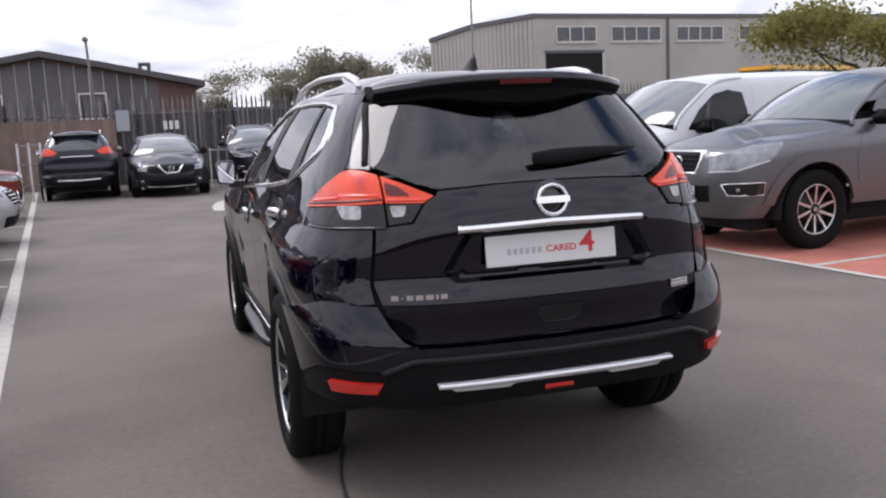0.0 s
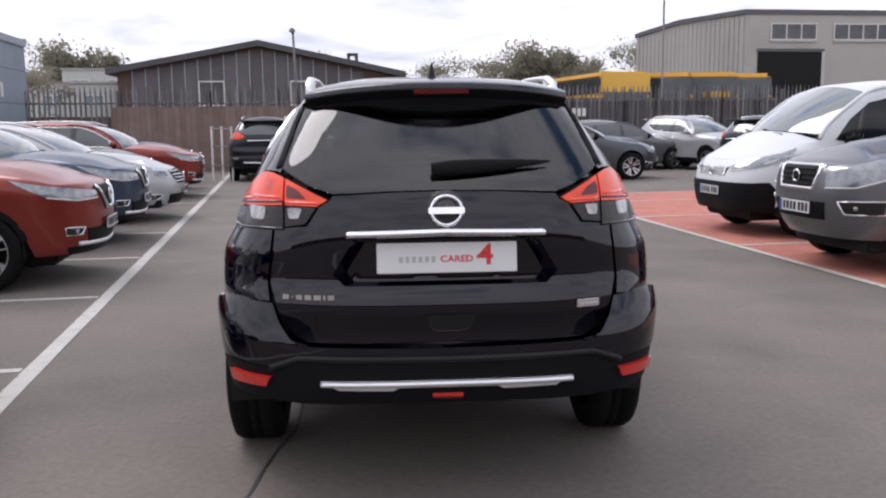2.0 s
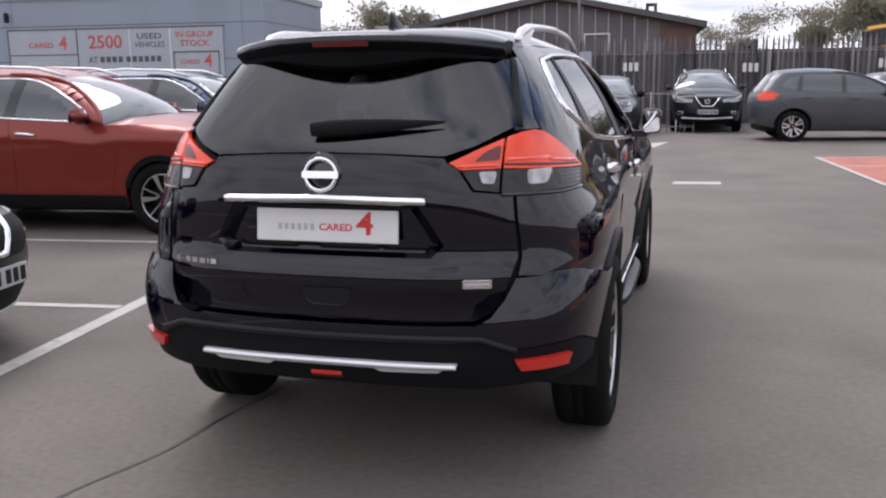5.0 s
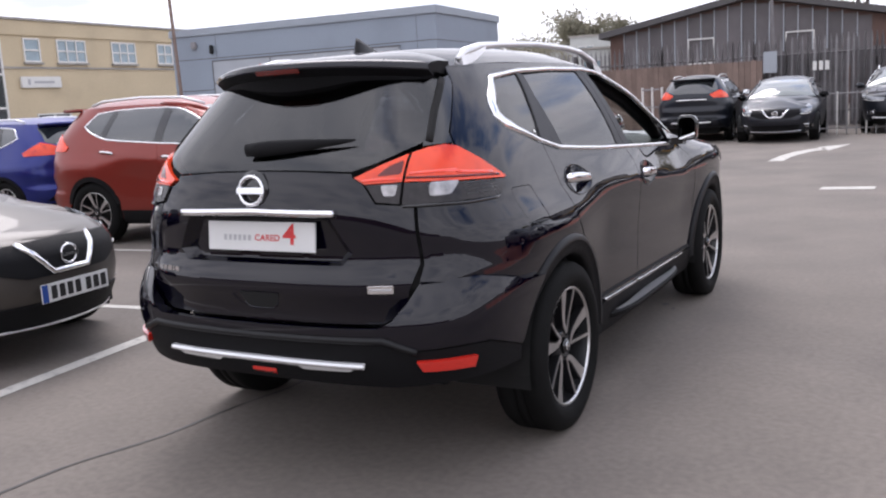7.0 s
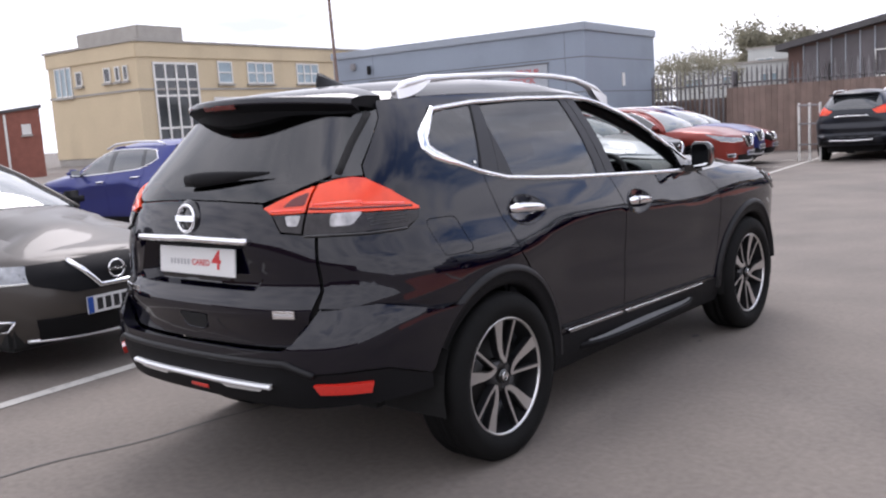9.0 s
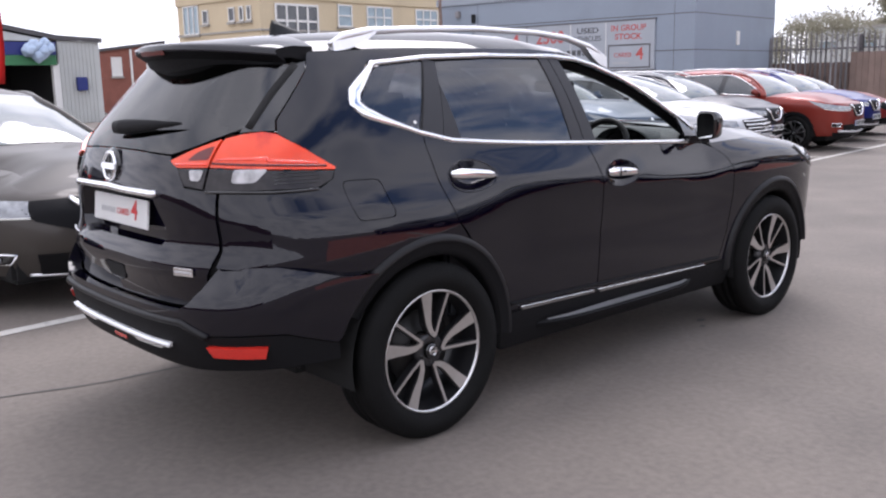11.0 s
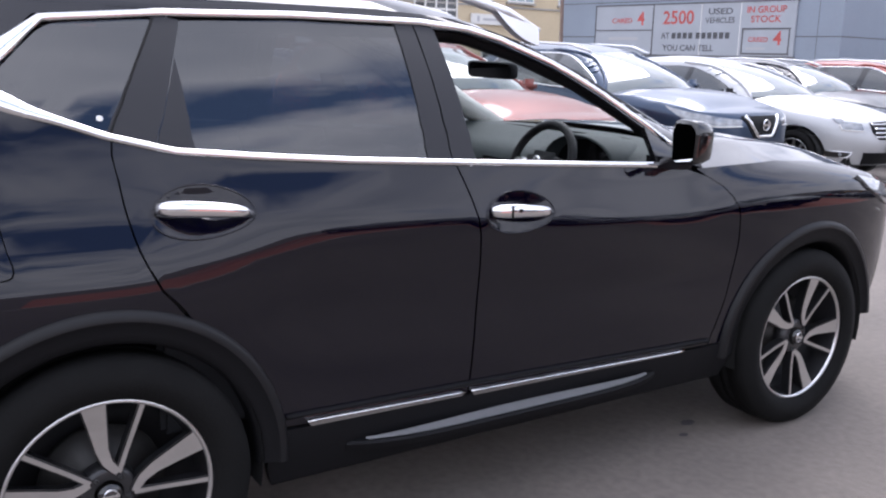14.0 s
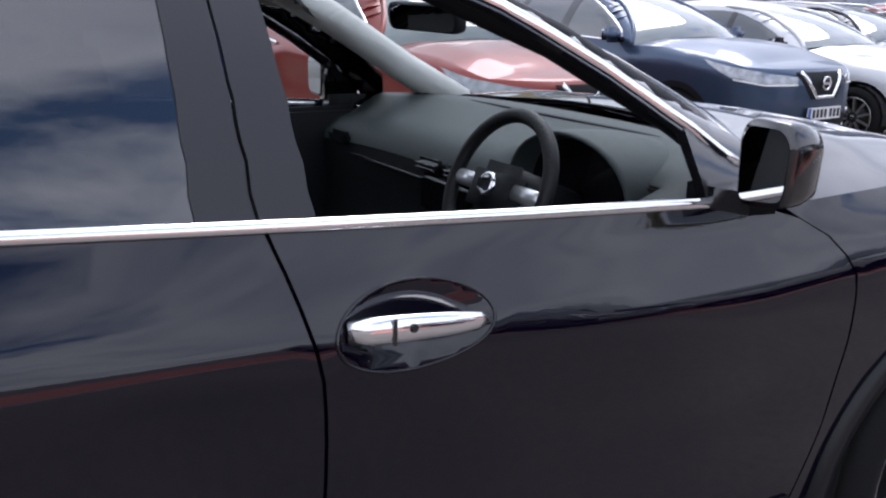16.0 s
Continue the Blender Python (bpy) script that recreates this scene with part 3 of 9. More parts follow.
class Shell:
    """Half of a car's outer skin: at each height an outline from the tail's middle, round the corner, along the side to the nose's middle."""

    def __init__(self, half, tail, nose, back=0.5, front=1.6, n=2.5, m=6.0, m_front=5.0, low_front=None, low_z=(0.98, 1.06), flank=None, n_low=None):
        self.half, self.tail, self.nose = curve(half), curve(tail), curve(nose)
        self.back, self.front, self.n, self.m, self.m_front = back, front, n, m, m_front
        self.low_front, self.low_z = low_front or m_front, low_z
        self.flank, self.n_low = flank, n_low or n
        self.cache = {}

    def line(self, z):
        k = round(z, 3)
        if k not in self.cache:
            w, r, f = self.half(k), self.tail(k), self.nose(k)
            a = np.linspace(0, np.pi / 2, 160)
            e, g = 2 / self.n, 2 / self.m
            eb = 2 / (self.n + (self.n_low - self.n) * (1 - 0.5 * ease(0.84, 1.08, k) - 0.5 * ease(1.22, 1.40, k)))
            front = min(self.front, f - 0.4)
            up = min(1.0, max(0.0, (k - self.low_z[0]) / (self.low_z[1] - self.low_z[0])))
            mf = self.low_front + (self.m_front - self.low_front) * up * up * (3 - 2 * up)
            x = np.concatenate((w * np.sin(a) ** eb, np.full(6, w), w * np.sin(a[::-1]) ** e))
            y = np.concatenate((self.back - (self.back - r) * np.cos(a) ** g, np.linspace(self.back, front, 8)[1:-1], front + (f - front) * np.cos(a[::-1]) ** (2 / mf)))
            s = np.concatenate(([0], np.cumsum(np.hypot(np.diff(x), np.diff(y)))))
            if self.flank:
                even = np.linspace(0, s[-1], int(s[-1] / 0.015))
                x, y = np.interp(even, s, x), np.interp(even, s, y)
                x = x + np.array([self.flank(v, k) for v in y]) * np.minimum(1, x / w) ** 5
                s = np.concatenate(([0], np.cumsum(np.hypot(np.diff(x), np.diff(y)))))
            self.cache[k] = (s, x, y)
        return self.cache[k]

    def at(self, s, z):
        t, x, y = self.line(z)
        q = abs(s)
        return Vector((math.copysign(1, s) * float(np.interp(q, t, x)), float(np.interp(q, t, y)), z))

    def end(self, z):
        return float(self.line(z)[0][-1])

    def key(self, p):
        """(y, z), or ("x", x, z) on the tail, or ("f", x, z) on the nose, as (way round, height)."""
        if p[0] == "x":
            s, x, y = self.line(p[2])
            k = int(np.argmax(y > y[0] + 0.55)) if self.flank else 160
            return (float(np.interp(abs(p[1]), x[:k], s[:k])) * (1 if p[1] >= 0 else -1), p[2])
        if p[0] == "f":
            s, x, y = self.line(p[2])
            k = int(np.argmax(y[::-1] < y[-1] - 0.6)) if self.flank else 160
            q = float(np.interp(abs(p[1]), x[-k:][::-1], s[-k:][::-1]))
            return ((q if p[1] >= 0 else 2 * self.end(p[2]) - q), p[2])
        s, x, y = self.line(p[1])
        return (float(np.interp(p[0], y, s)), p[1])

    def trace(self, pts, closed=True):
        """The keys along an outline whose edges run straight in the car's own coordinates."""
        out = []
        for i, a in enumerate(pts):
            b = pts[(i + 1) % len(pts)]
            out.append(self.key(a))
            if i == len(pts) - 1 and not closed:
                break
            if len(a) == len(b) and (len(a) == 2 or a[0] == b[0]):
                u, v = a[-2:], b[-2:]
                n = int(math.hypot(u[0] - v[0], u[1] - v[1]) / 0.07)
                for j in range(1, n):
                    p = (u[0] + (v[0] - u[0]) * j / n, u[1] + (v[1] - u[1]) * j / n)
                    out.append(self.key(p if len(a) == 2 else (a[0], *p)))
        return out

    def point(self, s, z, proud=0.0):
        q, flip = s, 1
        e = self.end(z)
        if s > e:
            q, flip = 2 * e - s, -1
        p = self.at(q, z)
        p.x *= flip
        nrm = self.normal(q, z)
        nrm.x *= flip
        return p + nrm * proud, nrm

    def normal(self, s, z):
        h = 0.012
        a, b = self.at(s + h, z) if abs(s) + h < self.end(z) else self.at(s, z), self.at(s - h, z)
        c, d = self.at(s, z + h), self.at(s, z - h)
        # the section at the same place along the car, not at the same way round
        v = (a - b).cross(c - d)
        v.normalize()
        out = Vector((self.at(s, z).x, 0, 0)) + Vector((0, self.at(s, z).y - 1.2, 0)) * 0.4
        return v if v.dot(out) > 0 else -v


def inside(p, poly):
    c, j = False, len(poly) - 1
    for i in range(len(poly)):
        (x1, y1), (x2, y2) = poly[i], poly[j]
        if (y1 > p[1]) != (y2 > p[1]) and p[0] < (x2 - x1) * (p[1] - y1) / (y2 - y1) + x1:
            c = not c
        j = i
    return c


def dense(poly, h):
    out = []
    for i, a in enumerate(poly):
        b = poly[(i + 1) % len(poly)]
        k = max(1, int(math.hypot(b[0] - a[0], b[1] - a[1]) / h + 0.5))
        out += [(a[0] + (b[0] - a[0]) * j / k, a[1] + (b[1] - a[1]) * j / k) for j in range(k)]
    return out


def rounded(poly, r, k=4):
    """The outline with its corners rounded off."""
    out = []
    for i, p in enumerate(poly):
        p, a, b = Vector(p), Vector(poly[i - 1]), Vector(poly[(i + 1) % len(poly)])
        q = min(r, 0.45 * (a - p).length, 0.45 * (b - p).length)
        s, e = p + (a - p).normalized() * q, p + (b - p).normalized() * q
        for j in range(k + 1):
            t = j / k
            out.append(tuple((1 - t) ** 2 * s + 2 * t * (1 - t) * p + t * t * e))
    return out


def patch_data(outline, f, h=0.05, holes=(), lip=0.012, side=1):
    """A panel: the outline (flat coordinates) filled and laid on the surface f(a, b) -> (place, normal), with turned-in edges of depth lip."""
    rings = [dense(outline, h)] + [dense(q, h) for q in holes]
    pts, edges = [], []
    for ring in rings:
        k = len(pts)
        pts += ring
        edges += [(k + i, k + (i + 1) % len(ring)) for i in range(len(ring))]
    a0, a1 = min(p[0] for p in rings[0]), max(p[0] for p in rings[0])
    b0, b1 = min(p[1] for p in rings[0]), max(p[1] for p in rings[0])
    rim = np.array(pts)
    na, nb = int((a1 - a0) / h), int((b1 - b0) / h)
    for i in range(na + 1):
        for j in range(nb + 1):
            p = (a0 + (i + 0.5) * h + (0.5 * h if j % 2 else 0) * 0.0, b0 + (j + 0.5) * h)
            if inside(p, rings[0]) and not any(inside(p, q) for q in rings[1:]) and np.min(np.hypot(rim[:, 0] - p[0], rim[:, 1] - p[1])) > 0.55 * h:
                pts.append(p)
    vs, es, fs, *_ = delaunay_2d_cdt([Vector(p) for p in pts], edges, [], 0, 1e-7)
    tris = []
    for t in fs:
        c = sum((vs[i] for i in t), Vector((0, 0))) / len(t)
        if inside(c, rings[0]) and not any(inside(c, q) for q in rings[1:]):
            tris.append(tuple(t))
    co, nr = [], []
    for v in vs:
        p, n = f(v.x, v.y)
        co.append(Vector((side * p.x, p.y, p.z)))
        nr.append(Vector((side * n.x, n.y, n.z)))
    faces, loops = [], []
    seen = {}
    for t in tris:
        g = (co[t[1]] - co[t[0]]).cross(co[t[2]] - co[t[0]])
        t = t if g.dot(nr[t[0]] + nr[t[1]] + nr[t[2]]) >= 0 else t[::-1]
        faces.append(t)
        loops += [nr[i] for i in t]
        for i in range(3):
            e = (t[i], t[(i + 1) % 3])
            seen[e] = True
    if lip:
        down = {}
        for (i, j) in list(seen):
            if (j, i) not in seen:
                for q in (i, j):
                    if q not in down:
                        down[q] = len(co)
                        co += [co[q].copy(), co[q] - nr[q] * lip]
                face = (down[j], down[i], down[i] + 1, down[j] + 1)
                fn = (co[i] - co[j]).cross(co[down[i] + 1] - co[j])
                if fn.length > 1e-12:
                    fn.normalize()
                faces.append(face)
                loops += [fn] * 4
    return co, faces, loops


def panel(name, datas, mat, parent, label=""):
    """One mesh object from one or several patches, with the smooth surface's own normals."""
    co, faces, loops = [], [], []
    for c, f, l in datas:
        k = len(co)
        co += c
        faces += [tuple(i + k for i in q) for q in f]
        loops += l
    me = bpy.data.meshes.new(name)
    me.from_pydata([tuple(c) for c in co], [], faces)
    me.materials.append(M[mat] if isinstance(mat, str) else mat)
    for p in me.polygons:
        p.use_smooth = True
    me.normals_split_custom_set([tuple(n) for n in loops])
    ob = new(name, me)
    ob.parent = parent
    if label:
        ob["label"] = label
    return ob


def on(shell, pts, proud=0.0, h=0.05, holes=(), lip=0.012, side=1, corner=0.0):
    out = rounded([shell.key(p) for p in pts], corner) if corner else shell.trace(pts)
    return patch_data(out, lambda s, z: shell.point(s, z, proud), h, [[shell.key(p) for p in q] for q in holes], lip, side)


def arc(cy, cz, r, a0, a1, k=14):
    return [(cy + r * math.cos(radians(a0 + (a1 - a0) * i / k)), cz + r * math.sin(radians(a0 + (a1 - a0) * i / k))) for i in range(k + 1)]


def bead(shell, pts, width, proud=0.006, thick=0.006, side=1, k=6, upright=False):
    """A raised moulding along a line on the shell, as bmesh."""
    keys = shell.trace(pts, False)
    k = max(1, k // 2)
    line = []
    for a, b in zip(keys, keys[1:]):
        line += [(a[0] + (b[0] - a[0]) * j / k, a[1] + (b[1] - a[1]) * j / k) for j in range(k)]
    line.append(keys[-1])
    bm = bmesh.new()
    rings = []
    for i, (s, z) in enumerate(line):
        p, n = shell.point(s, z)
        n = Vector((1, 0, 0)) if upright else n
        a, b = shell.point(*line[max(0, i - 1)])[0], shell.point(*line[min(len(line) - 1, i + 1)])[0]
        d = (b - a).normalized()
        up = n.cross(d).normalized()
        w = (width(p) if callable(width) else width) / 2
        ring = [p + up * w + n * 0.0, p + up * w * 0.8 + n * (proud + thick * 0.6), p + n * (proud + thick), p - up * w * 0.8 + n * (proud + thick * 0.6), p - up * w]
        rings.append([bm.verts.new((side * v.x, v.y, v.z)) for v in ring])
    for r, q in zip(rings, rings[1:]):
        for i in range(4):
            bm.faces.new((r[i], r[i + 1], q[i + 1], q[i]))
    bm.faces.new(rings[0])
    bm.faces.new(rings[-1][::-1])
    bmesh.ops.recalc_face_normals(bm, faces=bm.faces)
    return bm


def top_patch(outline, zf, h=0.08, lip=0.0, side=1):
    """A roof or bonnet: outline in (x, y), height zf(x, y)."""
    def f(x, y):
        e = 0.01
        z = zf(x, y)
        n = Vector((-(zf(x + e, y) - zf(x - e, y)) / (2 * e), -(zf(x, y + e) - zf(x, y - e)) / (2 * e), 1)).normalized()
        return Vector((x, y, z)), n
    return patch_data(outline, f, h, (), lip, side)


def wheel(parent, at, side, radius=0.363, rim=0.255, width=0.225, style="twin", detail=True, turn=0.0):
    """A tyre on an alloy rim; at: the hub's middle; side +1 faces right."""
    w = new("wheel")
    w.parent = parent
    w.matrix_basis = Matrix.Translation(at) @ (Matrix.Identity(4) if side > 0 else pose(0, 0, 0, 0, 0, 180)) @ pose(0, 0, 0, turn)
    h = width / 2
    sides = 56 if detail else 32
    tyre = lathe([(-h * 0.86, rim), (-h, rim + 0.03), (-h * 1.02, radius - 0.05), (-h * 0.9, radius - 0.012), (-h * 0.7, radius), (-h * 0.25, radius + 0.001), (-h * 0.22, radius - 0.008), (-h * 0.15, radius - 0.008), (-h * 0.12, radius + 0.001),
                  (h * 0.12, radius + 0.001), (h * 0.15, radius - 0.008), (h * 0.22, radius - 0.008), (h * 0.25, radius + 0.001), (h * 0.7, radius), (h * 0.9, radius - 0.012),
                  (h * 1.02, radius - 0.05), (h * 1.03, radius - 0.065), (h * 1.0, rim + 0.03), (h * 0.90, rim + 0.004), (h * 0.80, rim - 0.002)], sides)
    part("tyre", tyre, "rubber", w, smooth=True)
    lip = lathe([(h * 0.80, rim + 0.002), (h * 0.86, rim - 0.001), (h * 0.85, rim - 0.009), (h * 0.78, rim - 0.012)], sides)
    part("rim_lip", lip, "alloy", w, "bright machined rim edge", smooth=True)
    part("barrel", lathe([(-h * 0.5, 0.0), (-h * 0.5, rim - 0.03), (h * 0.2, rim - 0.025), (h * 0.785, rim - 0.0115)], sides), "alloy_dark", w, smooth=True)
    part("brake_disc", lathe([(0.005, 0.0), (0.012, 0.08), (0.0, 0.085), (0.0, 0.155), (-0.02, 0.155)], 32), "disc", w, smooth=True)
    face, dark_sp = bmesh.new(), bmesh.new()
    r0, r1 = 0.055, rim - 0.008

    def spoke(angle, w0, w1, lean, bm, x_in, x_out, depth):
        ca, sa = math.cos(radians(angle)), math.sin(radians(angle))
        rows = []
        for i in range(7):
            t = i / 6
            r = r0 + (r1 - r0) * t
            half = (w0 + (w1 - w0) * t) / 2
            off = lean * math.sin(t * math.pi * 0.5)
            x = x_in + (x_out - x_in) * t * t
            pts = []
            for q, dx in ((off - half, 0), (off + half, 0), (off + half * 0.7, -depth), (off - half * 0.7, -depth)):
                pts.append(bm.verts.new((x + dx, r * ca - q * sa, r * sa + q * ca)))
            rows.append(pts)
        for a, b in zip(rows, rows[1:]):
            for i in range(4):
                bm.faces.new((a[i], a[(i + 1) % 4], b[(i + 1) % 4], b[i]))
        bm.faces.new(rows[0])
        bm.faces.new(rows[-1][::-1])
        bmesh.ops.recalc_face_normals(bm, faces=bm.faces)

    def blade(line, bm, x_in, x_out, depth):
        mid = [Vector((r * math.cos(radians(th)), r * math.sin(radians(th)))) for r, th, _ in line]
        rows = []
        for k, (r, th, wd) in enumerate(line):
            d = (mid[min(k + 1, len(mid) - 1)] - mid[max(k - 1, 0)]).normalized()
            t = (r - r0) / (r1 - r0)
            x = x_in + (x_out - x_in) * t * t
            rows.append([bm.verts.new((x + dx, mid[k].x - d.y * q * wd / 2, mid[k].y + d.x * q * wd / 2)) for q, dx in ((-1, 0), (1, 0), (0.8, -depth), (-0.8, -depth))])
        for a, b in zip(rows, rows[1:]):
            for k in range(4):
                bm.faces.new((a[k], a[(k + 1) % 4], b[(k + 1) % 4], b[k]))
        bm.faces.new(rows[0])
        bm.faces.new(rows[-1][::-1])
        bmesh.ops.recalc_face_normals(bm, faces=bm.faces)
    x_in, x_out = h * 0.66, h * 0.80
    for i in range(5):
        a = 72 * i + 90
        if style == "twin":
            # a broad blade that bends in to meet a thin straight one beside the hub
            broad = [(0.060, 68, 0.016), (0.068, 79, 0.020), (0.086, 91, 0.024), (0.121, 96, 0.030), (0.18, 96.5, 0.042), (r1, 97, 0.058)]
            thin = [(0.060, 66, 0.012), (0.12, 68, 0.011), (r1, 69.5, 0.012)]
            back = bmesh.new()
            for line in (broad, thin):
                bm = bmesh.new()
                blade([(r, th + 72 * i, wd) for r, th, wd in line], bm, x_in, x_out, 0.003)
                part("spoke", bm, "alloy", w)
                blade([(r, th + 72 * i, wd + 0.008) for r, th, wd in line], back, x_in - 0.004, x_out - 0.004, 0.035)
            part("spoke_back", back, "alloy_dark", w)
        elif style == "ten":
            for da in (-18, 18):
                one = bmesh.new()
                spoke(a + da, 0.026, 0.022, 0.010, one, x_in, x_out, 0.03)
                part("spoke", one, "alloy", w)
        else:
            one = bmesh.new()
            spoke(a - 9, 0.030, 0.034, -0.012, one, x_in, x_out, 0.03)
            spoke(a + 9, 0.030, 0.034, 0.012, one, x_in, x_out, 0.03)
            part("spoke", one, "alloy", w)
    part("hub", lathe([(x_in - 0.05, 0.075), (x_in - 0.010, 0.070), (x_in - 0.006, 0.058), (x_in - 0.008, 0.036)], 24), "alloy_dark", w, smooth=True)
    cap = part("hub_cap", lathe([(x_in + 0.001, 0.031), (x_in + 0.008, 0.028), (x_in + 0.010, 0.0)], 20), "gloss_black", w, smooth=True)
    if detail:
        ring = [(x_in + 0.011, 0.017 * math.cos(a), 0.017 * math.sin(a)) for a in np.linspace(0, 2 * math.pi, 20, endpoint=False)]
        bm = tube(ring, 0.0022, 5, closed=True)
        add_box(bm, x_in + 0.009, x_in + 0.013, -0.021, 0.021, -0.004, 0.004)
        part("badge", bm, "chrome", cap)
        for i in range(5):
            a = radians(72 * i + 54)
            nut = lathe([(x_in - 0.012, 0.008), (x_in - 0.004, 0.008), (x_in - 0.002, 0.005), (x_in - 0.006, 0.0)], 6)
            bmesh.ops.translate(nut, vec=(0, 0.05 * math.cos(a), 0.05 * math.sin(a)), verts=nut.verts)
            part("wheel_nut", nut, "disc", w)
    return w


def number_plate(parent, at, turn=0):
    """A plate whose number is plain bars; at: its middle; it faces -y before turn."""
    p = part("number_plate", box(-0.26, 0.26, -0.004, 0.004, -0.055, 0.055, 0.002), "plate_white", parent)
    p.matrix_basis = Matrix.Translation(at) @ pose(0, 0, 0, 0, 0, turn)
    part("blue_band", box(-0.258, -0.215, -0.006, -0.0045, -0.052, 0.052), "plate_blue", p)
    for i in range(7):
        x = -0.19 + i * 0.061 + (0.022 if i > 3 else 0)
        part("number_bar", box(x, x + 0.042, -0.006, -0.0045, -0.038, 0.038), "ink_black", p)
    return p


def badge_ring(parent, at, r=0.052, tilt=0, turn=0):
    b = part("badge_ring", tube([(r * math.cos(a), 0, r * 0.95 * math.sin(a)) for a in np.linspace(0, 2 * math.pi, 36, endpoint=False)], 0.0075, 8, closed=True), "chrome", parent, smooth=True)
    b.matrix_basis = Matrix.Translation(at) @ pose(0, 0, 0, tilt, 0, turn)
    part("badge_bar", box(-r * 1.18, r * 1.18, -0.010, 0.003, -0.012, 0.012, 0.003), "chrome", b)
    return b


# ---- the black car: origin on the ground below the rear axle, nose along +y ----
# the flank: a crease that falls from the rear door to the mirror, a broad haunch over the rear wheel, a swelling over the front wheel
DOOR_HALF = [(0.15, 0.775), (0.30, 0.842), (0.42, 0.870), (0.50, 0.874), (0.60, 0.877), (0.70, 0.878), (0.80, 0.888), (0.88, 0.897), (0.93, 0.903), (0.955, 0.9055), (0.975, 0.903), (1.00, 0.894), (1.04, 0.879), (1.09, 0.860), (1.14, 0.839), (1.20, 0.815), (1.36, 0.735), (1.54, 0.612), (1.60, 0.555), (1.66, 0.45)]
DOOR_SIDE = curve(DOOR_HALF)
HAUNCH = curve([(0.15, 0.775), (0.30, 0.845), (0.42, 0.868), (0.60, 0.892), (0.74, 0.909), (0.82, 0.916), (0.88, 0.917), (0.93, 0.910), (1.00, 0.892), (1.08, 0.866), (1.15, 0.838), (1.20, 0.817), (1.29, 0.774), (1.36, 0.735), (1.66, 0.45)])
WING = curve([(0.15, 0.775), (0.30, 0.845), (0.42, 0.868), (0.60, 0.893), (0.80, 0.914), (0.92, 0.923), (0.965, 0.921), (1.00, 0.910), (1.04, 0.889), (1.08, 0.862), (1.14, 0.838), (1.20, 0.815), (1.66, 0.45)])
CREASE = curve([(-1.0, 1.02), (0.3, 1.012), (0.6, 1.000), (1.0, 0.973), (1.4, 0.943), (1.95, 0.905), (2.3, 0.925), (4.0, 0.955)])


def suv_flank(y, z):
    """How far the side stands out from the doors' plain section."""
    # the upper body draws in towards the tail
    draw = -0.026 * ease(0.94, 1.06, z) * (1 - ease(-0.1, 1.25, y))
    if z > 1.30:
        return draw
    w = ease(0.62, 0.84, z) * (1 - ease(1.03, 1.16, z))
    x = DOOR_SIDE(z - (CREASE(y) - 0.955) * w)
    back, fore = 1 - ease(0.02, 0.62, y), ease(1.95, 2.55, y)
    x += (HAUNCH(z) - x) * back if z < 1.29 else 0.0
    x += (WING(z) - x) * fore
    return x - DOOR_SIDE(z) + draw


XT = Shell(
    half=DOOR_HALF,
    tail=[(0.15, -0.80), (0.36, -0.90), (0.44, -0.955), (0.50, -0.980), (0.565, -0.985), (0.595, -0.955), (0.618, -0.913), (0.64, -0.900), (0.67, -0.901), (0.72, -0.912), (0.765, -0.926), (0.785, -0.927), (0.81, -0.918), (0.85, -0.899), (0.885, -0.891), (0.93, -0.893), (1.03, -0.903), (1.12, -0.892), (1.19, -0.872), (1.28, -0.815), (1.50, -0.625), (1.60, -0.53), (1.66, -0.42)],
    nose=[(0.15, 3.52), (0.36, 3.65), (0.60, 3.70), (0.80, 3.69), (0.90, 3.65), (0.97, 3.55), (1.03, 3.36), (1.08, 3.06), (1.115, 2.70), (1.145, 2.42), (1.17, 2.30), (1.30, 1.95), (1.45, 1.62), (1.56, 1.33), (1.66, 0.98)],
    back=0.5, front=1.35, m_front=6.0, low_front=8.6, low_z=(1.0, 1.08), flank=suv_flank, n_low=3.2)
XB = Shell(
    half=[(0.15, 0.79), (0.30, 0.856), (0.42, 0.882), (0.55, 0.900), (0.66, 0.914), (0.73, 0.923), (0.765, 0.921), (0.80, 0.908), (0.86, 0.88)],
    tail=[(0.15, -0.80), (0.36, -0.875), (0.44, -0.915), (0.52, -0.938), (0.60, -0.946), (0.65, -0.944), (0.68, -0.934), (0.72, -0.910), (0.78, -0.872), (0.82, -0.850)],
    nose=[(0.15, 3.45), (0.90, 3.46)], n=3.3, m=8.0)
ROOF_EDGE = curve([(-0.50, 1.545), (-0.2, 1.568), (0.3, 1.580), (0.9, 1.578), (1.2, 1.558), (1.5, 1.50)])
ROOF_MID = curve([(-0.60, 1.605), (-0.3, 1.640), (0.1, 1.662), (0.5, 1.672), (0.9, 1.660), (1.15, 1.625), (1.4, 1.555)])
BONNET_EDGE = curve([(1.9, 1.072), (2.2, 1.080), (2.5, 1.083), (2.8, 1.064), (3.0, 1.036), (3.2, 0.992), (3.36, 0.950), (3.5, 0.905)])
SEAM = curve([(0.41, 1.074), (0.60, 1.087), (0.78, 1.092), (0.90, 1.087), (1.0, 1.067), (1.132, 1.029)])
FSEAM = curve([(0.41, 2.160), (0.60, 2.222), (0.78, 2.242), (0.92, 2.222), (1.0, 2.165), (1.045, 2.095), (1.085, 1.965)])
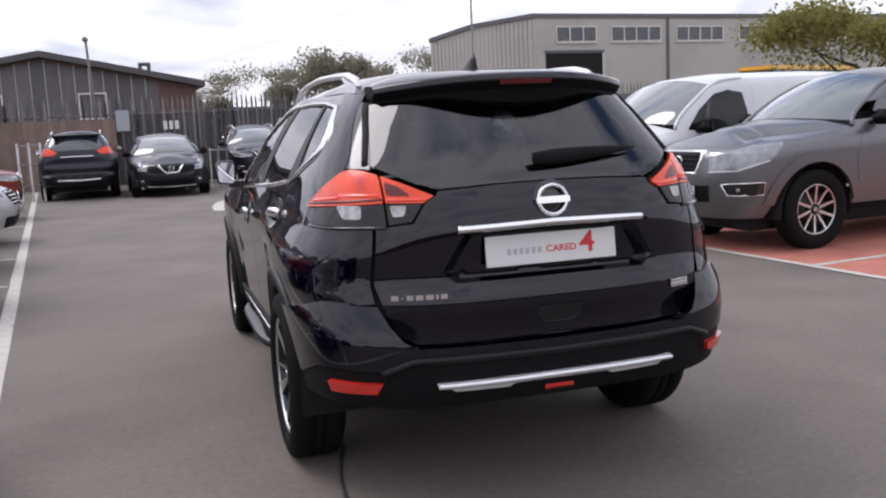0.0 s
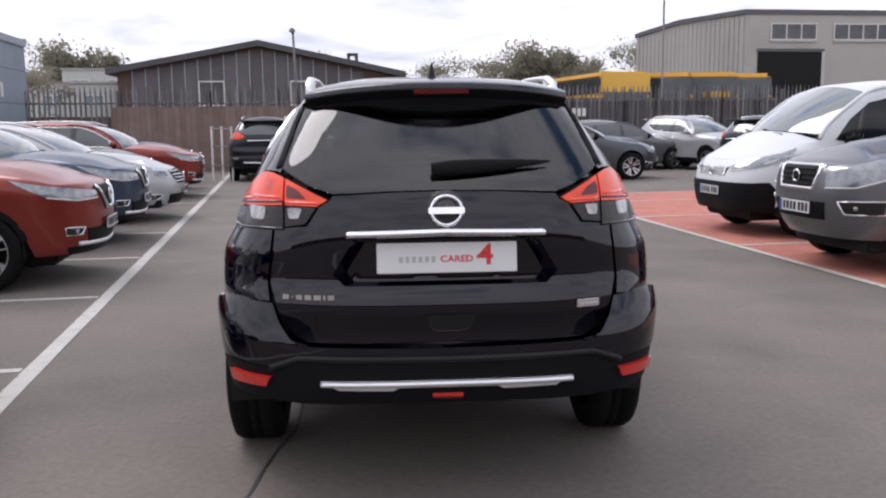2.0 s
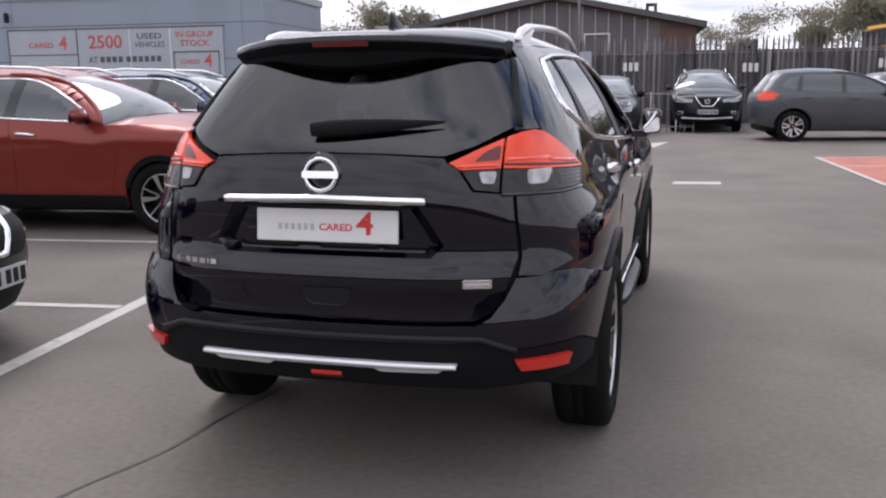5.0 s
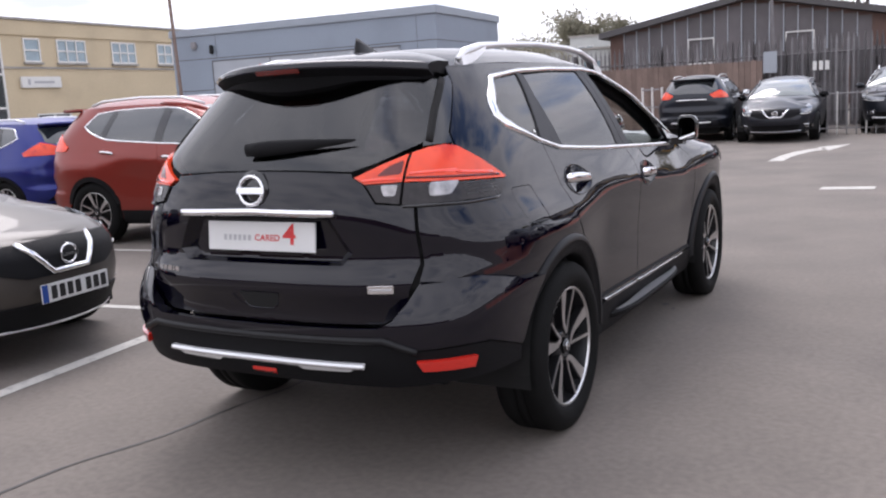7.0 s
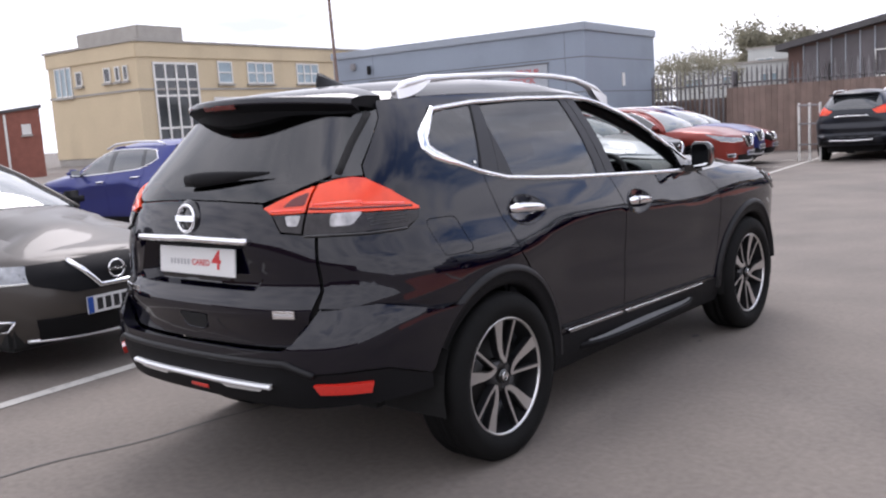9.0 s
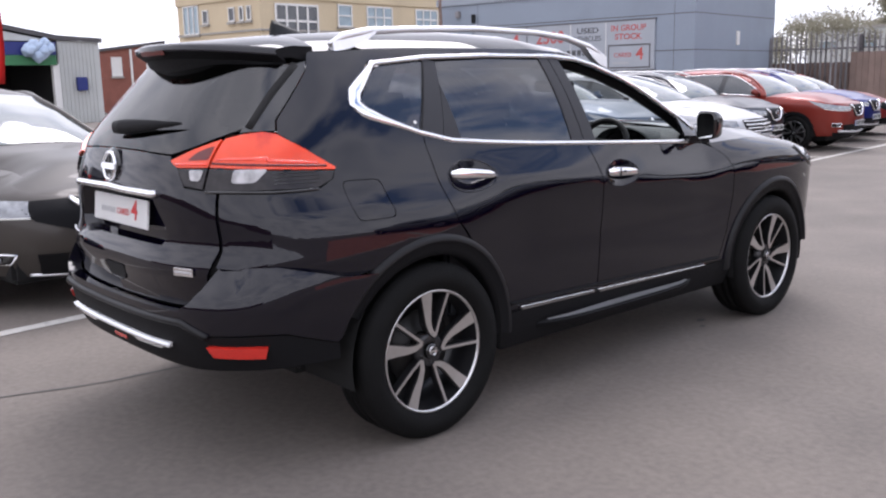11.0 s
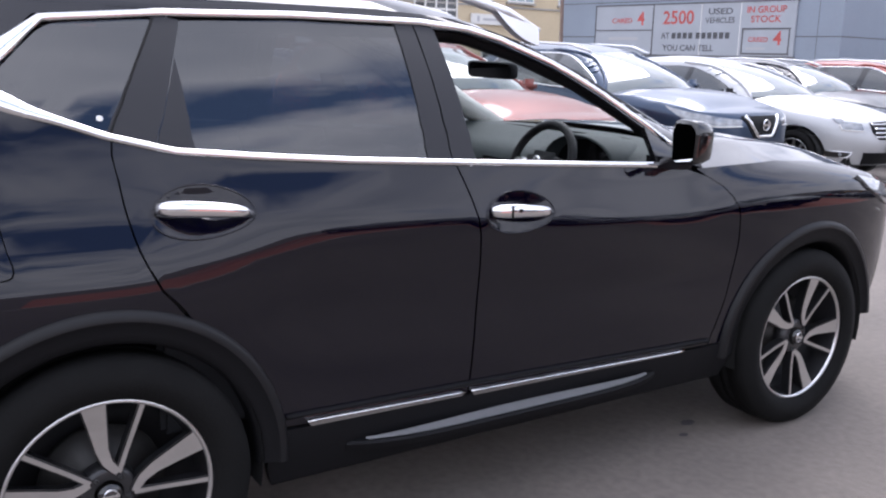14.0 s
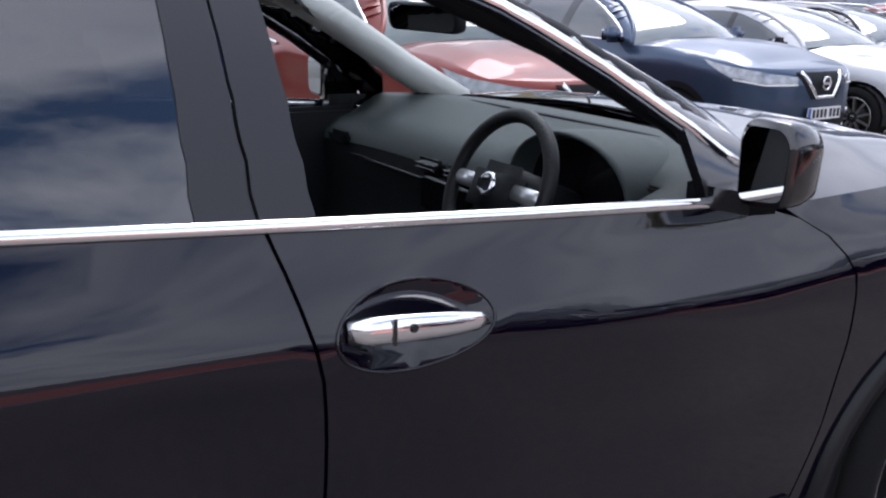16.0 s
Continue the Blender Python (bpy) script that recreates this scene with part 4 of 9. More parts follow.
XTOP = dict(bonnet=BONNET_EDGE, by=(2.06, 2.25, 2.5, 2.8, 3.0, 3.2, 3.36), nose_z=0.93, crown=0.08, pillar=[(2.075, 1.078), (2.06, 1.12), (2.02, 1.19), (1.86, 1.30), (1.60, 1.445), (1.38, 1.53)],
            edge=ROOF_EDGE, mid=ROOF_MID, ry=(1.2, 0.9, 0.5, 0.1, -0.30), tail_top=1.56, power=4.2)


def roof_height(shell, x, y, edge=ROOF_EDGE, mid=ROOF_MID, power=4.2):
    e = edge(y)
    w = max(0.5, shell.at(shell.key((y, e))[0], e).x)
    return e + (mid(y) - e) * (1 - min(1, abs(x) / w) ** power)


def loft(rows):
    """A smooth skin over equal rows of points, facing up."""
    k = len(rows[0])
    co = [p for r in rows for p in r]

    def nrm(i, j):
        a, b = rows[max(0, i - 1)][j], rows[min(len(rows) - 1, i + 1)][j]
        c, d = rows[i][max(0, j - 1)], rows[i][min(k - 1, j + 1)]
        n = (b - a).cross(d - c)
        if n.length < 1e-9:
            return Vector((0, 0.5, 0.86))
        n.normalize()
        return n if n.z >= 0 else -n
    ns = [[nrm(i, j) for j in range(k)] for i in range(len(rows))]
    faces, loops = [], []
    for i in range(len(rows) - 1):
        for j in range(k - 1):
            q = [(i, j), (i, j + 1), (i + 1, j + 1), (i + 1, j)]
            p = [rows[a][b] for a, b in q]
            if (p[2] - p[0]).cross(p[3] - p[1]).length < 1e-9:
                continue
            if (p[2] - p[0]).cross(p[3] - p[1]).z < 0:
                q = q[::-1]
            faces.append(tuple(a * k + b for a, b in q))
            loops += [ns[a][b] for a, b in q]
    return co, faces, loops


def tops(S, k, cols=21):
    """Roof, bonnet, windscreen and scuttle as skins that meet the side panels' edges."""
    us = [-1 + 2 * i / (cols - 1) for i in range(cols)]
    bo, by = k["bonnet"], k["by"]

    def run(keys, n):
        out = []
        for a, b in zip(keys, keys[1:]):
            out += [(a[0] + (b[0] - a[0]) * j / n, a[1] + (b[1] - a[1]) * j / n) for j in range(n)]
        return [S.point(*q)[0] for q in out + [keys[-1]]]
    side = run(S.trace([(y, bo(y)) for y in by], False), 1) + run([S.key((by[-1], bo(by[-1]))), S.key(("f", 0, k["nose_z"]))], 14)[1:]
    nose = S.nose(k["nose_z"])
    hood = []
    for p in side:
        bow = 0.30 * max(0.0, 1 - (p.y - by[0]) / 0.7) ** 1.5
        fade = min(1.0, max(0.0, (nose - p.y) / 0.55)) ** 0.7
        row = []
        for u in us:
            rise = k["crown"] * (1 - abs(u) ** 2.4) * fade + 0.013 * math.exp(-((abs(u * p.x) - 0.56) / 0.10) ** 2) * fade * (1 - u ** 6)
            row.append(Vector((u * p.x, p.y + bow * (1 - u * u), p.z + rise)))
        hood.append(row)
    pil = run(S.trace(k["pillar"], False), 1)
    hc, top = hood[0][cols // 2], pil[-1]
    b0, r0 = hc.y - 0.06 - pil[0].y, hc.z + 0.006 - pil[0].z
    b1, r1 = 0.03, max(0.02, k["mid"](top.y + 0.03) - top.z)
    screen = []
    for i, p in enumerate(pil):
        v = i / (len(pil) - 1)
        screen.append([Vector((u * p.x, p.y + (b0 + (b1 - b0) * v) * (1 - abs(u) ** 2.4), p.z + (r0 + (r1 - r0) * v + 0.01 * math.sin(math.pi * v)) * (1 - u * u))) for u in us])
    scuttle = [[a + (b - a) * t + Vector((0, 0, -0.012 * math.sin(math.pi * t))) for a, b in zip(hood[0], screen[0])] for t in (0.0, 0.33, 0.66, 1.0)]
    roof = [screen[-1]]
    for y in k["ry"]:
        e = k["edge"](y)
        w = S.point(*S.key((y, e)))[0].x
        roof.append([Vector((u * w, y, e + (k["mid"](y) - e) * (1 - abs(u) ** k.get("power", 2.6)))) for u in us])
    for p in run([S.key((k["ry"][-1], k["edge"](k["ry"][-1]))), S.key(("x", 0.3, k["tail_top"])), S.key(("x", 0, k["tail_top"]))], 4)[1:]:
        roof.append([Vector((u * p.x, p.y, p.z + 0.3 * abs(p.x) * (k["mid"](k["ry"][-1]) - k["edge"](k["ry"][-1])) * (1 - u * u))) for u in us])
    return dict(hood=loft(hood), screen=loft(screen), scuttle=loft(scuttle), roof=loft(roof))


def black_car():
    car = thing("black_suv", "glossy black mid-size family SUV parked on the open asphalt", "car")
    S = XT
    h = 0.04
    belt = [(1.93, 1.093), (1.45, 1.117), (1.02, 1.140), (0.70, 1.157), (0.45, 1.175), (0.22, 1.196), (0.06, 1.236), (-0.107, 1.296), (-0.175, 1.328), (-0.205, 1.362), (-0.185, 1.405)]
    head = [(-0.045, 1.513), (0.25, 1.537), (0.62, 1.546), (1.03, 1.543), (1.20, 1.528), (1.32, 1.500), (1.50, 1.430), (1.70, 1.322), (1.86, 1.222), (1.95, 1.155)]
    for side in (1, -1):
        # rear quarter
        q = [("x", 0.645, 1.065), ("x", 0.668, 0.86), ("x", 0.660, 0.80), (-0.62, 0.78), (-0.40, 0.73), *arc(0, 0.37, 0.465, 124, 62, 8), (0.140, 0.873), (0.095, 0.973), (0.0785, 1.06), (0.0715, 1.13), (0.0685, 1.225)]
        q += [(-0.107, 1.288), (-0.185, 1.322), (-0.218, 1.362), (-0.195, 1.408), (-0.060, 1.522), (0.10, 1.535), (0.25, 1.545), (0.25, ROOF_EDGE(0.25)), (0.0, ROOF_EDGE(0.0)), (-0.30, ROOF_EDGE(-0.30)), (-0.315, 1.545), (-0.345, 1.49), (-0.535, 1.31), (-0.553, 1.264), (-0.479, 1.211), (-0.380, 1.136), (-0.40, 1.095), (-0.46, 1.065), (-0.62, 1.060)]
        flap = rounded([(-0.375, 1.085), (-0.20, 1.080), (-0.172, 0.935), (-0.35, 0.935)], 0.03)
        quarter = panel("rear_quarter", [on(S, q, h=h, holes=[flap], side=side)] if side > 0 else [on(S, q, h=h, side=side)], "black_paint", car)
        if side > 0:
            panel("fuel_flap", [on(S, [(a * 0.965 + (-0.275) * 0.035, b * 0.965 + 1.01 * 0.035) for a, b in flap], h=h, proud=-0.001, side=side, lip=0.004)], "black_paint", quarter)
        # doors
        rd = [(0.073, 1.226), (0.076, 1.13), (0.083, 1.06), (0.100, 0.975), (0.145, 0.877), *arc(0, 0.37, 0.465, 58, 10, 6), (0.45, 0.44), *[(SEAM(0.425 + 0.707 * i / 14) - 0.003, 0.425 + 0.707 * i / 14) for i in range(15)], (0.70, 1.150), (0.45, 1.168), (0.22, 1.189)]
        def oval(y0, y1, z0, z1, k=1.0):
            (s0, a), (s1, b) = S.key((y0, z0)), S.key((y1, z1))
            return [((s0 + s1) / 2 + 0.132 * k * math.cos(2 * math.pi * i / 36) , (a + b) / 2 + (b - a) * 0.56 * k * math.cos(2 * math.pi * i / 36) + 0.062 * k * math.sin(2 * math.pi * i / 36) * (1 - 0.18 * math.cos(2 * math.pi * i / 36))) for i in range(36)]
        grips = ((0.150, 0.385, 1.062, 1.040, False), (1.118, 1.350, 0.994, 0.977, True))
        rear_door = panel("rear_door", [patch_data(S.trace(rd), lambda s, z: S.point(s, z), h, [oval(*grips[0][:4])], 0.012, side)], "black_paint", car)
        fd = [*[(FSEAM(0.41 + 0.675 * i / 18), 0.41 + 0.675 * i / 18) for i in range(19)], (1.45, 1.110), *[(SEAM(1.132 - 0.707 * i / 14) + 0.003, 1.132 - 0.707 * i / 14) for i in range(15)]]
        front_door = panel("front_door", [patch_data(S.trace(fd), lambda s, z: S.point(s, z), h, [oval(*grips[1][:4])], 0.012, side)], "black_paint", car)
        # front wing
        fw = [(2.168, 0.41), (2.235, 0.41), *arc(2.705, 0.37, 0.465, 172, 6, 16), (3.15, 0.40), (3.28, 0.42), (3.33, 0.70), (3.36, BONNET_EDGE(3.36)), (3.2, BONNET_EDGE(3.2)), (3.0, BONNET_EDGE(3.0)), (2.8, BONNET_EDGE(2.8)), (2.5, BONNET_EDGE(2.5)), (2.25, BONNET_EDGE(2.25)), (2.06, BONNET_EDGE(2.06)), (2.045, 1.076), *[(FSEAM(1.05 - 0.64 * i / 16) + 0.006, 1.05 - 0.64 * i / 16) for i in range(16)]]
        panel("front_wing", [on(S, fw, h=h, side=side)], "black_paint", car)
        # near-black sheets behind the gaps, with the shade put into their colour
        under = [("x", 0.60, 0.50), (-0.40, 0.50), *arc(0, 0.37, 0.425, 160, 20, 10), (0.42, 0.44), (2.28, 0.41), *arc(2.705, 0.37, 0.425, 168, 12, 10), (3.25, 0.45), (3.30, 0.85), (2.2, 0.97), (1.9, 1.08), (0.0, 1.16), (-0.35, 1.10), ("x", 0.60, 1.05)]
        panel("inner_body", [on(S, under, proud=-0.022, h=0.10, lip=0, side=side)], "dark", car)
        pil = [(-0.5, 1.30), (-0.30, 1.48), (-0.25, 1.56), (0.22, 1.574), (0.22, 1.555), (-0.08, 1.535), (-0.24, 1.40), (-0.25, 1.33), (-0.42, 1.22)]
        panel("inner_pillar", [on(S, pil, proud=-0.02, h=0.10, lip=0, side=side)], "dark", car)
        # roof side rail above the windows and the windscreen pillar
        cant = [(-0.31, ROOF_EDGE(-0.31)), (0.25, 1.5465), (0.62, 1.555), (1.03, 1.552), (1.21, 1.537), (1.33, 1.508), (1.51, 1.438), (1.71, 1.330), (1.88, 1.222), (1.97, 1.135), (1.985, 1.100), (2.075, 1.078), (2.06, 1.12), (2.02, 1.19), (1.86, 1.30), (1.60, 1.445), (1.38, 1.530), (1.2, ROOF_EDGE(1.2)), (0.9, ROOF_EDGE(0.9)), (0.3, ROOF_EDGE(0.3))]
        panel("roof_side", [on(S, cant, h=h, side=side)], "black_paint", car)
        # side glass and pillars
        quarter_glass = rounded([S.key(p) for p in [(0.085, 1.243), (-0.10, 1.306), (-0.185, 1.362), (-0.035, 1.503), (0.235, 1.525)]], 0.03)
        panel("quarter_window", [patch_data(quarter_glass, lambda s, z: S.point(s, z, -0.004), h, (), 0.004, side)], "privacy", car, "dark privacy glass in the rear quarter")
        post = [(0.062, 1.243), (0.12, 1.217), (0.173, 1.203), (0.296, 1.521), (0.25, 1.532), (0.225, 1.527)]
        panel("window_post", [on(S, post, h=h, proud=-0.001, side=side)], "satin_black", car)
        panel("corner_pane", [on(S, [(0.178, 1.206), (0.272, 1.199), (0.262, 1.425)], h=h, proud=-0.002, lip=0.003, side=side)], "satin_black", car, "dark satin triangle beside the window post")
        part("post_seam", bead(S, [(0.070, 1.238), (0.150, 1.390), (0.229, 1.524)], 0.006, 0.0, 0.002, side=side, k=6), "dark", car, smooth=True)
        p, n = S.point(*S.key((0.052, 1.278)))
        part("sticker", lathe([(0, 0.008), (0.001, 0.008), (0.001, 0)], 14), "frame_white", car, "small round white sticker").matrix_basis = Matrix.Translation((side * (p.x - 0.0025), p.y, p.z)) @ pose(0, 0, 0, 0, -side * 30, 0 if side > 0 else 180)
        rg = [(0.168, 1.206), (0.45, 1.180), (0.70, 1.162), (0.948, 1.149), (0.950, 1.530), (0.62, 1.535), (0.290, 1.522)]
        panel("rear_door_window", [on(S, rg, h=h, proud=-0.005, lip=0.004, side=side)], "privacy", car, "dark privacy glass reflecting clouds")
        bp = [(0.940, 1.148), (1.0195, 1.144), (1.003, 1.538), (0.943, 1.537)]
        panel("door_pillar", [on(S, bp, h=h, proud=-0.001, side=side)], "satin_black", car)
        bp2 = [(1.0245, 1.144), (1.104, 1.140), (1.074, 1.528), (1.008, 1.537)]
        panel("door_pillar", [on(S, bp2, h=h, proud=-0.001, side=side)], "satin_black", car)
        fr = [(1.07, 1.526), (1.16, 1.522), (1.22, 1.512), (1.31, 1.488), (1.49, 1.418), (1.69, 1.310), (1.84, 1.215), (1.90, 1.150), (1.915, 1.105), (1.97, 1.10), (1.955, 1.150), (1.86, 1.232), (1.70, 1.330), (1.50, 1.437), (1.32, 1.508), (1.20, 1.535), (1.07, 1.543)]
        panel("window_frame", [on(S, fr, h=h, proud=-0.001, side=side)], "gloss_black", car)
        if side < 0:
            fg = [(1.11, 1.145), (1.90, 1.105), (1.84, 1.215), (1.49, 1.418), (1.22, 1.515), (1.16, 1.522)]
            panel("front_door_window", [on(S, fg, h=h, proud=-0.006, lip=0.003, side=side)], "clear_glass", car)
        # bright trim
        part("window_trim", bead(S, belt + head, lambda p: 0.021 + 0.030 * math.exp(-((p.y + 0.18) / 0.09) ** 2), 0.004, 0.007, side=side, k=6), "chrome", car, "bright chrome window trim", True)
        # sills, arches
        sill = [(0.425, 0.432), (1.07, 0.420), (2.29, 0.402), (2.30, 0.33), (2.28, 0.26), (0.44, 0.26), (0.42, 0.33)]
        panel("sill", [on(S, sill, proud=0.006, h=0.06, lip=0.03, side=side)], "plastic", car, "black plastic lower sill")
        for y0, y1 in ((0.53, 1.055), (1.08, 2.03)):
            zt = [0.449 - 0.0255 * (y - 0.53) for y in (y0, y1)]
            low = 0.011 if y0 < 1 else 0.004
            trim = panel("sill_trim", [on(S, [(y0, zt[0]), (y1, zt[1]), (y1 - 0.01, zt[1] - low), (y0 + 0.01, zt[0] - 0.016)], proud=0.012, h=0.05, lip=0.010, side=side)], "satin_trim", car, "thin bright door moulding")
            part("trim_edge", bead(S, [(y0, zt[0]), ((y0 + y1) / 2, (zt[0] + zt[1]) / 2), (y1, zt[1])], 0.006, 0.011, 0.004, side=side), "chrome", trim, smooth=True)
        part("door_moulding", bead(S, [(0.47, 0.470), (1.07, 0.458), (2.16, 0.428)], 0.014, 0.006, 0.006, side=side), "plastic", car, smooth=True)
        body, tread = bmesh.new(), bmesh.new()
        rows, flat = [], []
        for n in range(23):
            u = n / 22
            y = 0.66 + 1.24 * u
            out = 0.865 + 0.062 * (1 - abs(2 * u - 1) ** 5)
            rows.append([body.verts.new((side * x, y, z)) for x, z in ((0.82, 0.352), (out - 0.006, 0.350), (out, 0.342), (out - 0.012, 0.318), (0.82, 0.300))])
            if 0 < n < 22:
                bulge = 0.052 * (1 - abs(2 * u - 1) ** 2.2)
                flat.append([tread.verts.new((side * x, y, z)) for x, z in ((out - 0.008 - bulge, 0.357), (out - 0.008, 0.3535))])
        for a, b in zip(rows, rows[1:]):
            for k in range(4):
                body.faces.new((a[k], a[k + 1], b[k + 1], b[k]))
        for a, b in zip(flat, flat[1:]):
            tread.faces.new((a[0], a[1], b[1], b[0]))
        body.faces.new(rows[0])
        body.faces.new(rows[-1][::-1])
        for bm in (body, tread):
            bmesh.ops.recalc_face_normals(bm, faces=bm.faces)
        step = part("side_step", body, "plastic", car)
        part("step_tread", tread, "step_tread", step, "grey brushed step tread")
        for cy, a0, a1, nm in ((0, 152, -3, "rear_arch"), (2.705, 183, 4, "front_arch")):
            n = 40
            angles = [a0 + (a1 - a0) * i / n for i in range(n + 1)]
            flat = [S.point(*S.key((cy + 0.472 * math.cos(radians(a)), 0.37 + 0.472 * math.sin(radians(a)))))[0].x for a in angles]
            flat = [max(v, 0.868) for v in flat]
            for _ in range(30):
                flat = [flat[0]] + [(p + 2 * q + r) / 4 for p, q, r in zip(flat, flat[1:], flat[2:])] + [flat[-1]]
            bm = bmesh.new()
            rings = []
            for a, x in zip(angles, flat):
                ca, sa = math.cos(radians(a)), math.sin(radians(a))
                rings.append([bm.verts.new((side * (x + dx), cy + r * ca, 0.37 + r * sa)) for r, dx in
                              ((0.480, -0.030), (0.474, 0.008), (0.462, 0.018), (0.448, 0.018), (0.438, 0.011), (0.415, 0.006), (0.396, 0.0), (0.388, -0.010), (0.390, -0.09))])
            lip = bmesh.new()
            edge = [[lip.verts.new(v.co) for v in r[:4]] for r in rings]
            for p, q in zip(edge, edge[1:]):
                for k in range(3):
                    lip.faces.new((p[k], p[k + 1], q[k + 1], q[k]))
            for p, q in zip(rings, rings[1:]):
                for k in range(3, 8):
                    bm.faces.new((p[k], p[k + 1], q[k + 1], q[k]))
            for v in [v for v in bm.verts if not v.link_faces]:
                bm.verts.remove(v)
            for piece in (bm, lip):
                bmesh.ops.recalc_face_normals(piece, faces=piece.faces)
            arch = part(nm, bm, "plastic", car, "black plastic wheel arch trim", True)
            part("arch_lip", lip, "arch_plastic", arch, smooth=True)
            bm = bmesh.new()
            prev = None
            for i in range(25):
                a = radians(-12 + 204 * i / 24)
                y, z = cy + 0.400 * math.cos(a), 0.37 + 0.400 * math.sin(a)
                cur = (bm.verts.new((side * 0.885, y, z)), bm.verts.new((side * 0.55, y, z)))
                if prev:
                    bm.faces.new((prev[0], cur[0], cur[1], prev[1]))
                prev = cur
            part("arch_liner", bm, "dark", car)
        # handles
        for y0, y1, z0, z1, key in grips:
            pts = []
            for i in range(9):
                t = i / 8
                y, z = y0 + (y1 - y0) * t, z0 + (z1 - z0) * t
                p, n = S.point(*S.key((y, z)))
                bow = 0.004 + 0.019 * math.sin(math.pi * min(1, max(0, t))) ** 0.5
                pts.append(Vector((side * p.x, p.y, p.z)) + Vector((side * n.x, n.y, n.z)) * bow)
            handle = part("door_handle", tube(pts, [0.017, 0.0215, 0.0220, 0.0215, 0.0205, 0.0195, 0.018, 0.0155, 0.009], 12, squash=(0.55, 1.0)), "chrome", front_door if key else rear_door, "chrome door handle", True)
            cup = oval(y0, y1, z0, z1, 1.02)
            cs, cz = sum(p[0] for p in cup) / 36, sum(p[1] for p in cup) / 36
            slope = (S.key((y1, z1))[1] - S.key((y0, z0))[1]) / (S.key((y1, z1))[0] - S.key((y0, z0))[0])

            def bowl(s, z, cs=cs, cz=cz, slope=slope):
                d = min(1.0, math.hypot((s - cs) / 0.1335, (z - cz - slope * (s - cs)) / (0.063 * (1 - 0.18 * max(-1, min(1, (s - cs) / 0.132))))))
                return S.point(s, z, 0.0012 - 0.020 * (1 - d * d) ** 1.15)

            def cup_surface(s, z):
                p, n = bowl(s, z)
                e = 0.004
                t1, t2 = bowl(s + e, z)[0] - bowl(s - e, z)[0], bowl(s, z + e)[0] - bowl(s, z - e)[0]
                m = t1.cross(t2).normalized()
                return p, (m if m.dot(n) > 0 else -m)
            panel("handle_cup", [patch_data(cup, cup_surface, 0.009, (), 0.004, side)], "black_paint", front_door if key else rear_door)
            rim_pts = [S.point(*q) for q in oval(*[g for g in grips if g[4] == key][0][:4])]
            part("cup_edge", tube([(side * (p + n * 0.001).x, (p + n * 0.001).y, (p + n * 0.001).z) for p, n in rim_pts], 0.0028, 6, closed=True), "black_paint", front_door if key else rear_door, smooth=True)
            if key:
                a, b = pts[1], pts[3]
                part("key_seam", box(-0.003, 0.003, -0.001, 0.001, -0.019, 0.019, m=Matrix.Translation(pts[2] + Vector((side * 0.0125, 0, 0))) @ pose(0, 0, 0, 0, 0, 90)), "gloss_black", handle)
                part("key_button", lathe([(0, 0.007), (0.002, 0.006), (0.002, 0.0)], 12), "gloss_black", handle).matrix_basis = Matrix.Translation(pts[3] + Vector((side * 0.0115, 0, 0.003))) @ (pose(0, 0, 0) if side > 0 else pose(0, 0, 0, 0, 0, 180))
        # door mirror
        mir = rounded([(0.012, -0.076), (0.118, -0.064), (0.125, 0.048), (0.104, 0.078), (0.022, 0.080), (0.006, 0.05)], 0.022)
        bm = bmesh.new()
        rings = []
        for dy, k in ((0.0, 0.96), (0.012, 1.0), (0.045, 0.98), (0.078, 0.86), (0.100, 0.60)):
            rings.append([bm.verts.new((side * (0.885 + 0.065 + (x - 0.065) * k), 1.862 + dy, 1.178 + z * k)) for x, z in mir])
        for a, b in zip(rings, rings[1:]):
            for i in range(len(mir)):
                bm.faces.new((a[i], a[(i + 1) % len(mir)], b[(i + 1) % len(mir)], b[i]))
        bm.faces.new(rings[-1])
        bm.faces.new(rings[0][::-1])
        bmesh.ops.recalc_face_normals(bm, faces=bm.faces)
        turn = Matrix.Translation((side * 0.96, 1.84, 0)) @ pose(0, 0, 0, 0, 0, -2 * side) @ Matrix.Translation((-side * 0.96, -1.84, 0))
        bmesh.ops.transform(bm, matrix=turn, verts=bm.verts)
        mirror = part("door_mirror", bm, "gloss_black", car, "gloss black door mirror", True)
        bm = bmesh.new()
        bm.faces.new([bm.verts.new((side * (0.950 + (x - 0.065) * 0.86), 1.8585, 1.178 + z * 0.84)) for x, z in mir])
        bmesh.ops.recalc_face_normals(bm, faces=bm.faces)
        bmesh.ops.transform(bm, matrix=turn, verts=bm.verts)
        part("mirror_glass", bm, "mirror", mirror)
        part("mirror_lamp", box(side * 0.990 - 0.014, side * 0.990 + 0.018, 1.885, 1.925, 1.188, 1.200, 0.004), "lamp_bright", mirror)
        foot = prism([(side * x, y) for x, y in ((0.80, 1.845), (0.86, 1.850), (0.925, 1.868), (0.935, 1.925), (0.86, 1.975), (0.80, 1.985))], 1.088, 1.128)
        part("mirror_foot", foot, "gloss_black", mirror)
        sail = [(1.845, 1.108), (1.96, 1.100), (1.955, 1.150), (1.865, 1.228), (1.835, 1.222)]
        panel("sail_panel", [on(S, sail, h=0.03, proud=0.002, lip=0.02, side=side)], "gloss_black", car, "black triangular panel behind the mirror")
